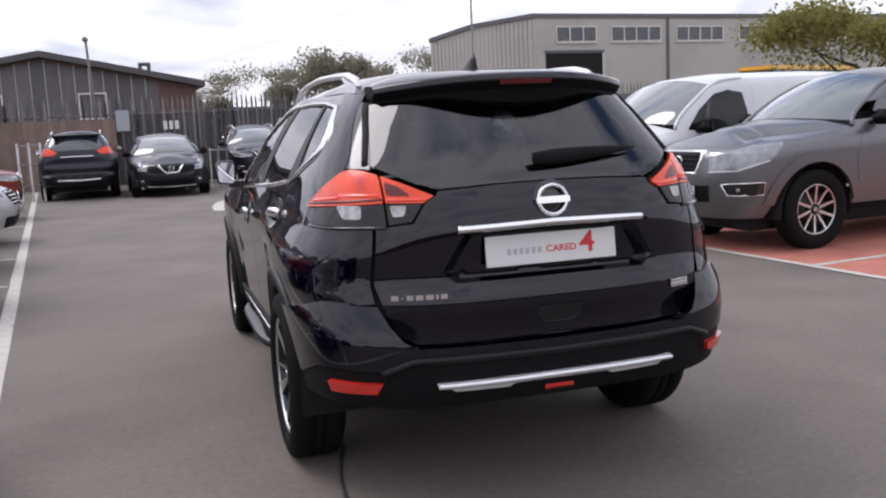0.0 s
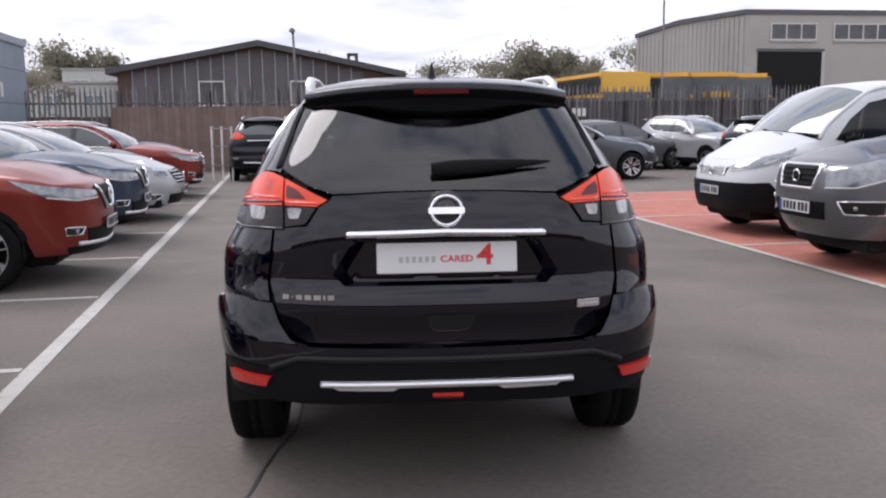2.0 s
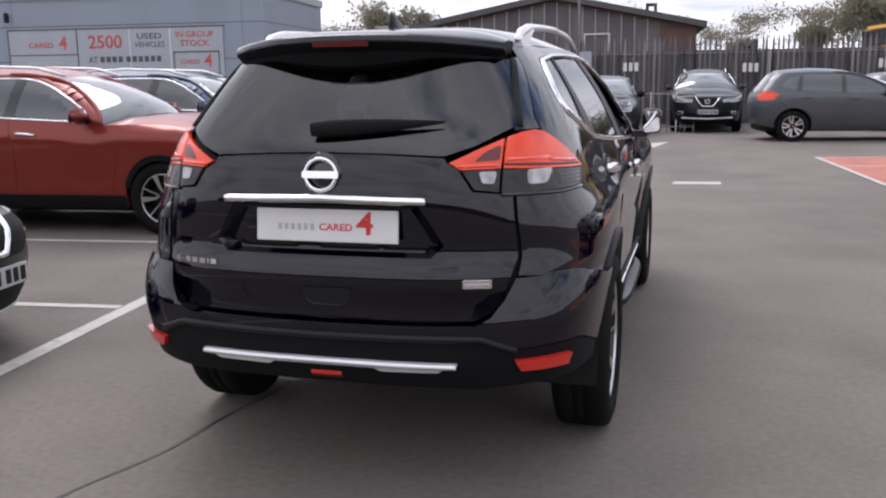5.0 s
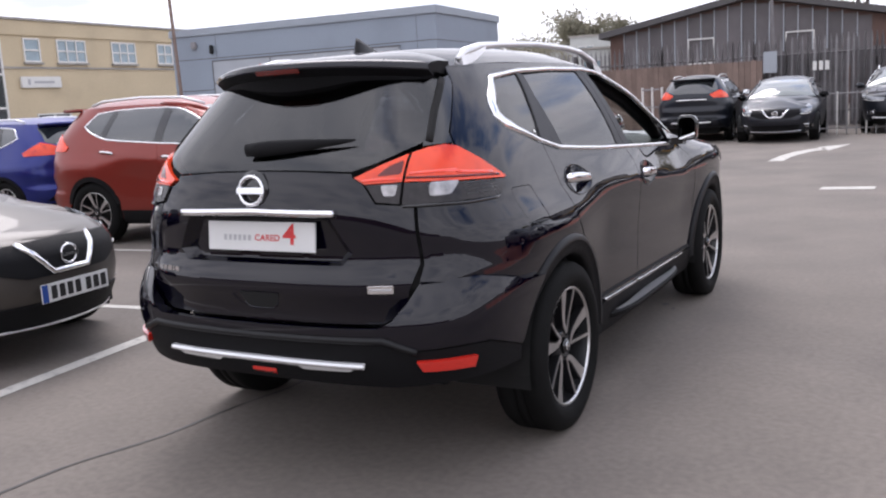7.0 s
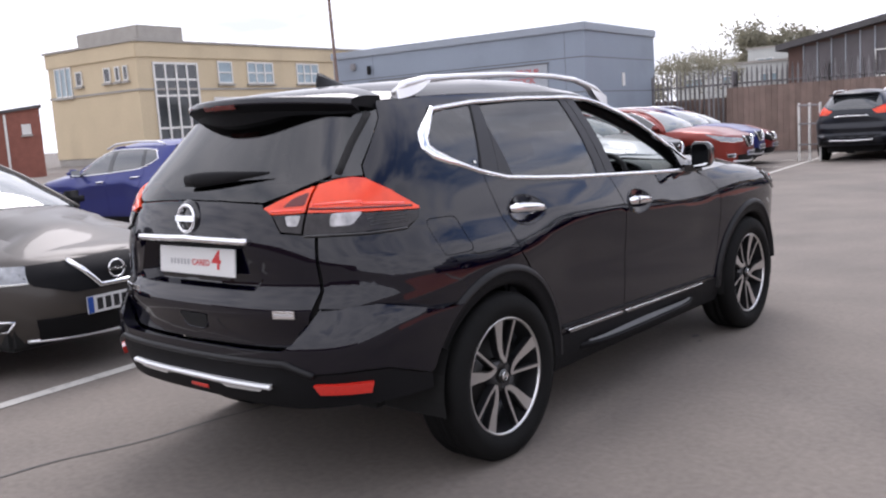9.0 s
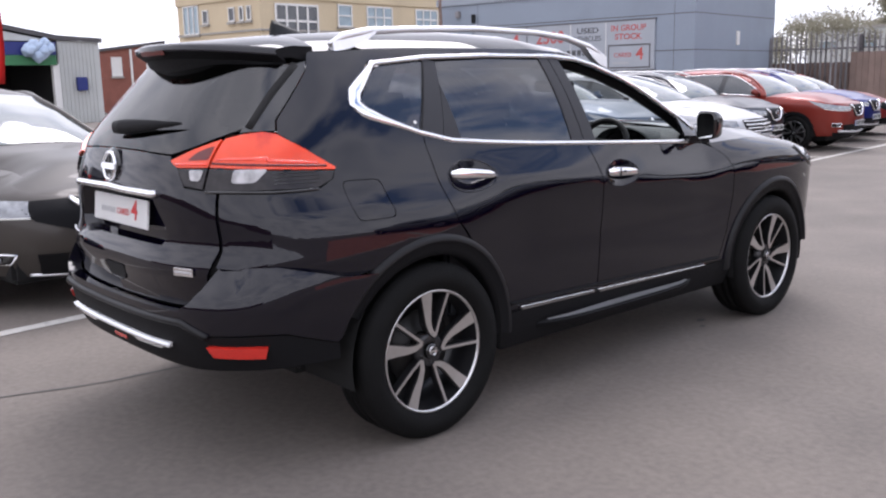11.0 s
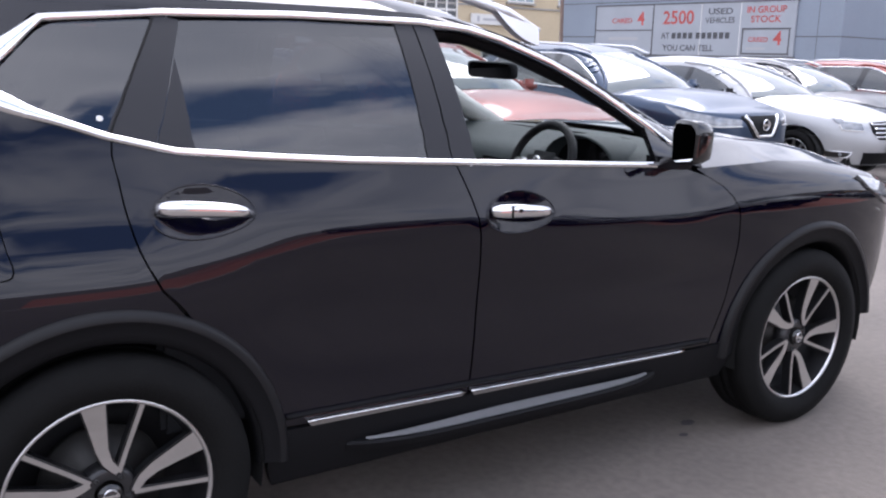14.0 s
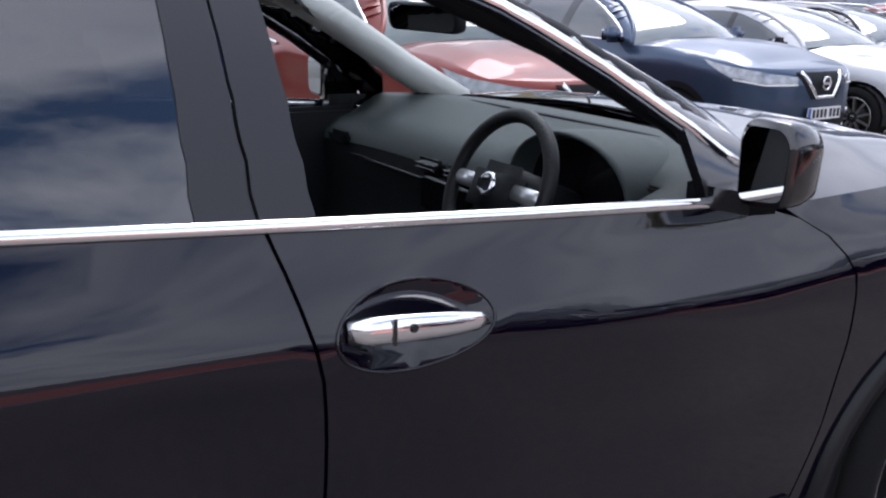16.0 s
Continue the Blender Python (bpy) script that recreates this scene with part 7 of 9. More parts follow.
part("brick_end", box(13.35, L_ + 0.01, -0.04, 0, 0, 4.0), "brick", shed)
chim = placed(thing("roof_vent", "square dark vent turret on the shed roof", "vent"), wall_frame((-1.55, 50.2, 4.68), 3.5))
bm = bmesh.new()
for x0, x1, z0, z1 in ((-0.32, -0.14, 0, 0.85), (0.14, 0.32, 0, 0.85), (-0.32, 0.32, 0.70, 0.85), (-0.32, 0.32, 0, 0.42)):
    add_box(bm, x0, x1, -0.3, 0.3, z0, z1)
part("turret", bm, "slate", chim)

# warehouse
ware = thing("warehouse", "large beige clad warehouse with a row of windows", "building")
W0, W1, W2 = (22.4, 50.6), (62.0, 53.0), (18.1, 59.15)
plan = [(*W0, 7.85), (*W1, 7.85), (62, 85, 7.85), (30, 85, 7.2), (*W2, 7.2), (19.95, 55.4, 7.75)]


def sloped(points, base, rise):
    """An upright solid over a plan whose top follows each corner's own height."""
    bm = bmesh.new()
    lo, hi = [bm.verts.new((x, y, base if base is not None else z)) for x, y, z in points], [bm.verts.new((x, y, z + rise)) for x, y, z in points]
    k = len(points)
    for i in range(k):
        bm.faces.new((lo[i], lo[(i + 1) % k], hi[(i + 1) % k], hi[i]))
    bmesh.ops.triangulate(bm, faces=[bm.faces.new(hi), bm.faces.new(lo[::-1])])
    bmesh.ops.recalc_face_normals(bm, faces=bm.faces)
    return bm


part("wall", sloped(plan, 0, 0), "warehouse", ware)
cx_, cy_ = 40.0, 66.0
part("roof_edge", sloped([(cx_ + (x - cx_) * 1.006, cy_ + (y - cy_) * 1.006, z) for x, y, z in plan], None, 0.28), "fascia_dark", ware)
bm = bmesh.new()
d = Vector((18.1 - 22.4, 59.15 - 50.6, 0)).normalized()
nrm = Vector((-d.y, d.x, 0))
if nrm.y > 0:
    nrm = -nrm
for i in range(25):
    p = Vector((22.4, 50.6, 0)) + d * (0.1 + i * 0.38) + nrm * 0.0
    a, b = p + nrm * 0.06, p + d * 0.2 + nrm * 0.06
    c, e = p + d * 0.2 - nrm * 0.02, p - nrm * 0.02
    lo, hi = [bm.verts.new((q.x, q.y, 0)) for q in (a, b, c, e)], [bm.verts.new((q.x, q.y, 7.80 if i < 13 else 7.72 - 0.045 * (i - 13))) for q in (a, b, c, e)]
    for k in range(4):
        bm.faces.new((lo[k], lo[(k + 1) % 4], hi[(k + 1) % 4], hi[k]))
bmesh.ops.recalc_face_normals(bm, faces=bm.faces)
part("cladding_rib", bm, "warehouse", ware)
WF = wall_frame((22.4, 50.6, 0), math.degrees(math.atan2(2.4, 39.6)))
for x, w in ((1.67, 2.95), (5.80, 3.86), (10.95, 3.86), (16.2, 3.86), (21.4, 3.86)):
    window(ware, WF @ Matrix.Translation((x, -0.02, 6.33)), w, 0.95, 3 if w < 3 else 4, (0, 0.95), "pane", 0.06, sill=False)
    part("sill", box(x - 0.05, x + w + 0.05, -0.10, 0, 6.20, 6.28, m=WF), "workshop", ware)
part("loading_door", box(0.85, 5.05, -0.05, 0.02, 0, 5.60, m=WF), "dark", ware)
part("door_frame", box(0.75, 5.2, -0.09, -0.052, 5.60, 5.78, m=WF), "fascia_dark", ware)
part("door_frame", box(5.05, 5.25, -0.09, -0.052, 0, 5.60, m=WF), "workshop", ware)
for x in (10.15, 25.5):
    part("downpipe", box(x, x + 0.16, -0.12, 0, 0, 7.85, m=WF), "fascia_dark", ware)

# yellow coaches behind the fence
def coach(m):
    b = placed(thing("coach", "yellow coach parked behind the fence", "bus", group="yellow coaches"), m)
    part("body", box(0, 8.5, 0, 2.4, 0.9, 2.75, 0.12), "bus_yellow", b)
    part("roof", box(0.03, 8.47, 0.04, 2.36, 3.30, 3.66, 0.16), "bus_yellow", b)
    part("windscreen", box(-0.03, 0.1, 0.15, 2.25, 1.75, 3.32, 0.03), "pane", b)
    part("window_band", box(0.02, 8.48, 0.02, 2.38, 2.7, 3.40, 0.03), "pane", b)
    for i in range(6):
        part("window_pillar", box(1.2 + i * 1.25, 1.28 + i * 1.25, -0.005, 0.03, 2.72, 3.38), "bus_yellow", b)
    part("bumper", box(-0.08, 0.3, 0.05, 2.35, 0.55, 0.95, 0.05), "plastic", b)
    for x in (1.6, 6.6):
        wl_ = part("wheel", lathe([(-0.14, 0), (-0.14, 0.45), (0.14, 0.45), (0.14, 0.30), (0.05, 0.22), (0.05, 0)], 20), "rubber", b)
        wl_.matrix_basis = Matrix.Translation((x, 0.12, 0.45)) @ pose(0, 0, 0, 0, 0, -90)
    return b


c0 = coach(wall_frame((14.3, 36.9, 0), 62))
for p, a in (((16.6, 37.0, 0), 78), ((12.2, 36.4, 0), 98), ((18.7, 38.2, 0), 84), ((29.5, 36.0, 0), 20)):
    c1 = copy_thing(c0, wall_frame(p, a))
    if a == 98:
        part("header_panel", box(-0.06, 0.25, 0.03, 2.37, 2.72, 3.60, 0.03), "bus_yellow", c1, "yellow front header")

# palisade fence along the far side
FENCE = [(-10.9, 24.3), (-6.0, 24.75), (0.0, 25.2), (7.0, 25.7), (16.0, 26.4), (26.0, 27.0)]


def fence_point(d):
    for a, b in zip(FENCE, FENCE[1:]):
        l_ = math.hypot(b[0] - a[0], b[1] - a[1])
        if d <= l_:
            t = d / l_
            return Vector((a[0] + (b[0] - a[0]) * t, a[1] + (b[1] - a[1]) * t, 0))
        d -= l_
    return Vector((*FENCE[-1], 0))


fence = thing("palisade_fence", "tall weathered steel palisade fence along the car park", "fence", kind="structure")
pale = bmesh.new()
for z0, z1, w0, w1 in ((0.12, 2.42, 0.033, 0.033), (2.42, 2.64, 0.033, 0.004)):
    lo = [pale.verts.new(v) for v in ((-w0, 0, z0), (0, -0.022, z0), (w0, 0, z0))]
    hi = [pale.verts.new(v) for v in ((-w1, 0, z1), (0, -0.022 * w1 / w0, z1), (w1, 0, z1))]
    for k in range(2):
        pale.faces.new((lo[k], lo[k + 1], hi[k + 1], hi[k]))
bmesh.ops.solidify(pale, geom=pale.faces[:], thickness=0.004)
pale_me = bpy.data.meshes.new("pale")
pale.to_mesh(pale_me)
pale.free()
pale_me.materials.append(M["galv"])
for i in range(246):
    ob = new("pale", pale_me)
    ob.parent = fence
    ob.matrix_basis = Matrix.Translation(fence_point(i * 0.15)) @ pose(0, 0, 0.03 * noise.noise(Vector((i * 0.7, 0, 0))), 0, 1.2 * noise.noise(Vector((i * 0.9, 4, 0))), 4)
for a, b in zip(FENCE, FENCE[1:]):
    for z in (0.45, 2.12):
        part("rail", tube([(a[0], a[1] + 0.04, z), (b[0], b[1] + 0.04, z)], 0.028, 4), "galv_dark", fence)
for i in range(14):
    p = fence_point(i * 2.75)
    part("post", box(p.x - 0.05, p.x + 0.05, p.y + 0.05, p.y + 0.14, 0, 2.5), "galv_dark", fence)
brown = thing("brown_hoarding", "weathered brown boarded wall behind the fence", "wall", kind="structure")
for i in range(50):
    p = fence_point(i * 0.17)
    # the longer stretch stands before the pales, the end behind them
    hgt, y = (2.0, p.y - 0.08) if i >= 15 else (1.72, p.y + 0.22)
    part("board", box(p.x, p.x + 0.166, y, y + 0.04, 0, hgt + 0.02 * noise.noise(Vector((i * 1.7, 0, 0)))), "timber", brown)
dark_sheet = thing("dark_screen", "dark grey sheeted screen behind the palisade", "wall", kind="structure")
for i in range(11):
    p, q = fence_point(8.45 + i * 2.4), fence_point(8.45 + (i + 1) * 2.4)
    part("sheet", box(p.x, q.x - 0.02, p.y + 0.25, p.y + 0.29, 0, 2.22 if i < 8 else 1.5), "galv_dark", dark_sheet)
for i in range(6):
    x = 10.9 + i * 0.165
    part("yellow_sheet", box(x, x + 0.155, 26.22, 26.25, 1.2, 2.42), "bus_yellow", dark_sheet, "yellow painted sheet")
nb = tagged(placed(obj("fence_board", box(-0.19, 0.19, -0.02, 0.02, 0, 0.62), "sign_grey"), Matrix.Translation(fence_point(8.72) + Vector((0, -0.12, 1.62)))), "plain grey notice board on the fence", "notice board")
for d_, z in ((9.88, 1.62), (13.4, 1.55), (17.2, 1.62)):
    bm = bmesh.new()
    for k in range(3):
        add_box(bm, k * 0.17, k * 0.17 + 0.11, -0.02, 0.01, 0, 0.26)
    tagged(placed(obj("fence_marker", bm, "frame_white"), Matrix.Translation(fence_point(d_) + Vector((0, -0.10, z)))), "small white bay marker plate on the fence", "marker")
for d_ in (14.1,):
    post = placed(thing("steel_post", "plain grey steel post before the fence", "post"), Matrix.Translation(fence_point(d_) + Vector((0, -0.9, 0))))
    part("shaft", box(-0.05, 0.05, -0.05, 0.05, 0, 2.15, 0.01), "galv", post)
# low rail barrier near the far cars
barrier = placed(thing("barrier", "narrow grey steel rail barrier with white posts", "barrier"), Matrix.Translation((-4.45, 19.4, 0)))
for z in (0.40, 0.90, 1.34):
    part("rail", tube([(0, 0, z), (0.5, 0.03, z)], 0.025, 6), "galv", barrier)
for x in (0, 0.25, 0.5):
    part("post", tube([(x, 0.02, 0), (x, 0.02, 1.40)], 0.03, 6), "frame_white", barrier)
gates = placed(thing("barrier", "low white and grey steel rail barrier", "barrier"), Matrix.Translation((0.35, 20.8, 0)))
for i in range(9):
    part("bar", tube([(-1.0 + i * 0.22, 0, 0), (-1.0 + i * 0.22, 0, 1.05)], 0.02, 6), "frame_white" if i % 3 == 0 else "galv", gates)
for z in (0.15, 1.0):
    part("rail", tube([(-1.0, 0, z), (0.76, 0, z)], 0.02, 6), "galv", gates)

# lamp posts
def lamp_post(at, height, lean=0.0, head=0.5):
    p = placed(thing("lamp_post", "thin grey steel lamp post", "street lamp"), Matrix.Translation(at) @ pose(0, 0, 0, 0, lean))
    part("column", tube([(0, 0, 0), (0, 0, height * 0.5), (0, 0, height)], [0.075, 0.06, 0.045], 10), "galv_dark", p, smooth=True)
    part("lantern", box(-0.10, 0.10, -head, 0.06, height - 0.02, height + 0.14, 0.04), "galv", p)


lamp_post((-3.35, 33.4, 0), 5.1, -2.0)
pole_thing = placed(thing("pole", "plain thin timber pole", "pole"), Matrix.Translation((-18.9, 18.0, 0)) @ pose(0, 0, 0, 0, -2))
part("shaft", tube([(0, 0, 0), (0, 0, 7.5)], [0.06, 0.045], 8), "timber", pole_thing)
mast = placed(thing("pole", "tall thin mast with white bands", "pole"), Matrix.Translation((9.6, 26.6, 0)))
part("shaft", tube([(0, 0, 0), (0, 0, 6.2)], 0.035, 6), "galv", mast)

# ---- trees ----
def tree(at, height, spread, leaves, seed, name="tree", label="spring tree with thin yellow-green leaves", leaf="leaf", size=0.16, bare=0.0, trunk=0.16, wide=1.0):
    rnd = random.Random(seed)
    t = placed(thing(name, label, "tree"), Matrix.Translation(at))
    wood, tips = bmesh.new(), []

    def limb(p, d, length, r, depth):
        pts, rad = [p], [r]
        for i in range(4):
            d = (d + Vector((rnd.uniform(-1, 1), rnd.uniform(-1, 1), rnd.uniform(-0.3, 0.7))) * 0.16).normalized()
            p = p + d * length / 4
            pts.append(p)
            rad.append(r * (1 - 0.16 * (i + 1)))
        tube(pts, rad, 6 if depth < 2 else 4, wood, cap=False)
        if depth >= 3:
            tips.append((p, length))
            return
        for k in range(rnd.choice((2, 3, 3)) + (1 if depth == 0 else 0)):
            a = rnd.uniform(0, 2 * math.pi)
            side = Vector((math.cos(a) * wide, math.sin(a) * wide, rnd.uniform(0.1, 0.9)))
            limb(pts[rnd.choice((3, 4, 4))], (d * 0.55 + side * spread).normalized(), length * rnd.uniform(0.55, 0.78), rad[-1] * 0.75, depth + 1)
        tips.append((p, length))
    limb(Vector((0, 0, 0)), Vector((0, 0, 1)), height * 0.36, trunk, 0)
    part("trunk", wood, "bark" if not bare else "twig", t, smooth=True)
    crown = bmesh.new()
    for i in range(leaves):
        p, l_ = rnd.choice(tips)
        c = p + Vector((rnd.gauss(0, 1), rnd.gauss(0, 1), rnd.gauss(0, 0.8))) * l_ * 0.42
        a, b = Vector((rnd.uniform(-1, 1), rnd.uniform(-1, 1), rnd.uniform(-1, 1))).normalized(), Vector((rnd.uniform(-1, 1), rnd.uniform(-1, 1), rnd.uniform(-1, 1))).normalized()
        s_ = size * rnd.uniform(0.6, 1.4)
        crown.faces.new([crown.verts.new(c + a * s_), crown.verts.new(c + b * s_ * 0.6), crown.verts.new(c - a * s_), crown.verts.new(c - b * s_ * 0.6)])
    part("crown", crown, leaf, t)
    return t


tree((28.6, 29.0, 0), 8.8, 1.0, 15000, 5, size=0.095, label="broad spreading tree with thin yellow-green spring leaves", trunk=0.34, wide=1.7)
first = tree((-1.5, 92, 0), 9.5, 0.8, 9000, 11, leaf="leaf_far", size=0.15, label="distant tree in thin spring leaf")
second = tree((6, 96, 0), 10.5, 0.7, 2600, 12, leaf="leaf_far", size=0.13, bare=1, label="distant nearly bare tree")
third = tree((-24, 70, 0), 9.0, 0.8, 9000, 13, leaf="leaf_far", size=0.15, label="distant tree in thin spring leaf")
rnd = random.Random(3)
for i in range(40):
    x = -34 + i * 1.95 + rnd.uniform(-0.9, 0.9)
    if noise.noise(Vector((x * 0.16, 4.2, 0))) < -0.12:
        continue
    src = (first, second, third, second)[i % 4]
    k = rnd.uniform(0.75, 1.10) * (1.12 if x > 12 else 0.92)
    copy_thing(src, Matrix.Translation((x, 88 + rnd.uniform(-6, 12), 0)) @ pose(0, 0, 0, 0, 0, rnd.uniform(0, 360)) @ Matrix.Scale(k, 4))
# low far roofs behind the fence
for x0, y0, w, d_, z, mt in ((-22.3, 50, 14, 6, 3.85, "workshop"), (-20.9, 58, 14, 8, 5.1, "workshop"), (-36, 50, 9, 6, 3.6, "workshop")):
    b = placed(thing("far_unit", "distant pale flat-roofed industrial unit", "building"), wall_frame((x0, y0, 0), 2))
    part("wall", box(0, w, 0, d_, 0, z), mt, b)
    part("roof_edge", box(-0.1, w + 0.1, -0.1, d_, z, z + 0.12), "stone", b)
    for i in range(int(w / 2.3)):
        window(b, Matrix.Translation((0.6 + i * 2.3, -0.01, z - 1.15)), 1.1, 0.5, 2, (0, 0.5), "pane_blue", 0.06, sill=False)
copy_thing(second, Matrix.Translation((-19.4, 43, 0)) @ Matrix.Scale(0.52, 4))
copy_thing(second, Matrix.Translation((-17.9, 44, 0)) @ pose(0, 0, 0, 0, 0, 130) @ Matrix.Scale(0.55, 4))
copy_thing(second, Matrix.Translation((-17.9, 38.5, 0)) @ pose(0, 0, 0, 0, 0, 40) @ Matrix.Scale(0.36, 4))
# brick wall closing the lot behind the camera
back = tagged(obj("wall_south", box(-30, 30, -24.3, -24, 0, 2.2), "brick"), "plain brown brick boundary wall", "wall", kind="structure")


# ---- parked cars ----
M["car_glass"] = material("dark car glass", (0.020, 0.024, 0.026), 0.02, coat=1.0, spec=0.8)
M["dark_glass"] = material("side glass over dark cabin", (0.010, 0.012, 0.013), 0.05, spec=0.4)
# opaque windscreen, its base colour lightened to paint in the reflected sky
M["windscreen"] = material("windscreen with sky reflection in colour", (0.090, 0.108, 0.106), 0.05, spec=1.0, coat=1.0)
XSPEC = dict(wb=2.705, r=0.363, rim=0.245, hub=0.785, arch=0.415, low=0.28, tailx=0.55,
             bonnet=BONNET_EDGE, by=(2.06, 2.25, 2.5, 2.8, 3.0, 3.2, 3.36), nose_z=0.93, crown=0.08,
             pillar=[(2.075, 1.078), (2.06, 1.12), (2.02, 1.19), (1.86, 1.30), (1.60, 1.445), (1.38, 1.53)], cowl=(2.065, 1.077),
             edge=ROOF_EDGE, mid=ROOF_MID, ry=(1.2, 0.9, 0.5, 0.1, -0.30), roof_front=1.335, tail_top=1.56,
             dlo=[(1.93, 1.105), (1.45, 1.125), (1.02, 1.145), (0.45, 1.182), (0.22, 1.203), (0.06, 1.243), (-0.10, 1.305), (-0.185, 1.362), (-0.035, 1.503), (0.25, 1.528), (0.62, 1.536), (1.03, 1.534), (1.20, 1.519), (1.32, 1.490), (1.50, 1.420), (1.70, 1.312), (1.86, 1.212)],
             posts=[[(0.10, 1.225), (0.19, 1.205), (0.30, 1.53), (0.22, 1.53)], [(0.96, 1.146), (1.08, 1.14), (1.13, 1.535), (1.01, 1.537)]],
             doors=[[(0.10, 1.215), (0.083, 1.06), (0.145, 0.877), (0.40, 0.55), (0.44, 0.44), (1.062, 0.425), (1.083, 0.90), (1.018, 1.132), (0.45, 1.168)], [(1.072, 0.425), (2.15, 0.41), (2.245, 0.82), (2.19, 0.97), (1.96, 1.085), (1.45, 1.110), (1.027, 1.132), (1.092, 0.90)]],
             handles=[((0.150, 1.062), (0.385, 1.040)), ((1.118, 0.994), (1.350, 0.977))],
             screen=[("f", 0.70, 1.13), ("f", 0, 1.11), ("f", -0.70, 1.13), ("f", -0.62, 1.34), ("f", -0.50, 1.535), ("f", 0, 1.555), ("f", 0.50, 1.535), ("f", 0.62, 1.34)],
             rear_glass=[("x", 0.0, 1.209), ("x", 0.415, 1.196), ("x", 0.61, 1.285), ("x", 0.54, 1.50), ("x", 0, 1.51), ("x", -0.54, 1.50), ("x", -0.61, 1.285), ("x", -0.415, 1.196)],
             tail=[("x", 0.432, 1.171), ("x", 0.655, 1.280), (-0.60, 1.268), (-0.385, 1.134), (-0.42, 1.085), ("x", 0.52, 1.09)],
             head=[(2.98, 1.000), (3.26, 0.945), ("f", 0.62, 0.900), ("f", 0.36, 0.870), ("f", 0.38, 0.805), ("f", 0.66, 0.800), (3.30, 0.84)],
             grille=[("f", 0.36, 0.91), ("f", -0.36, 0.91), ("f", -0.20, 0.68), ("f", 0.20, 0.68)], vee=0.30, vz=(0.91, 0.68),
             intake=[("f", 0.55, 0.53), ("f", -0.55, 0.53), ("f", -0.50, 0.38), ("f", 0.50, 0.38)], fog=(0.66, 0.52), plate=0.55, badge=0.815,
             mirror=(0.86, 1.88, 1.17), rails=True, chrome=True, cladding=True)


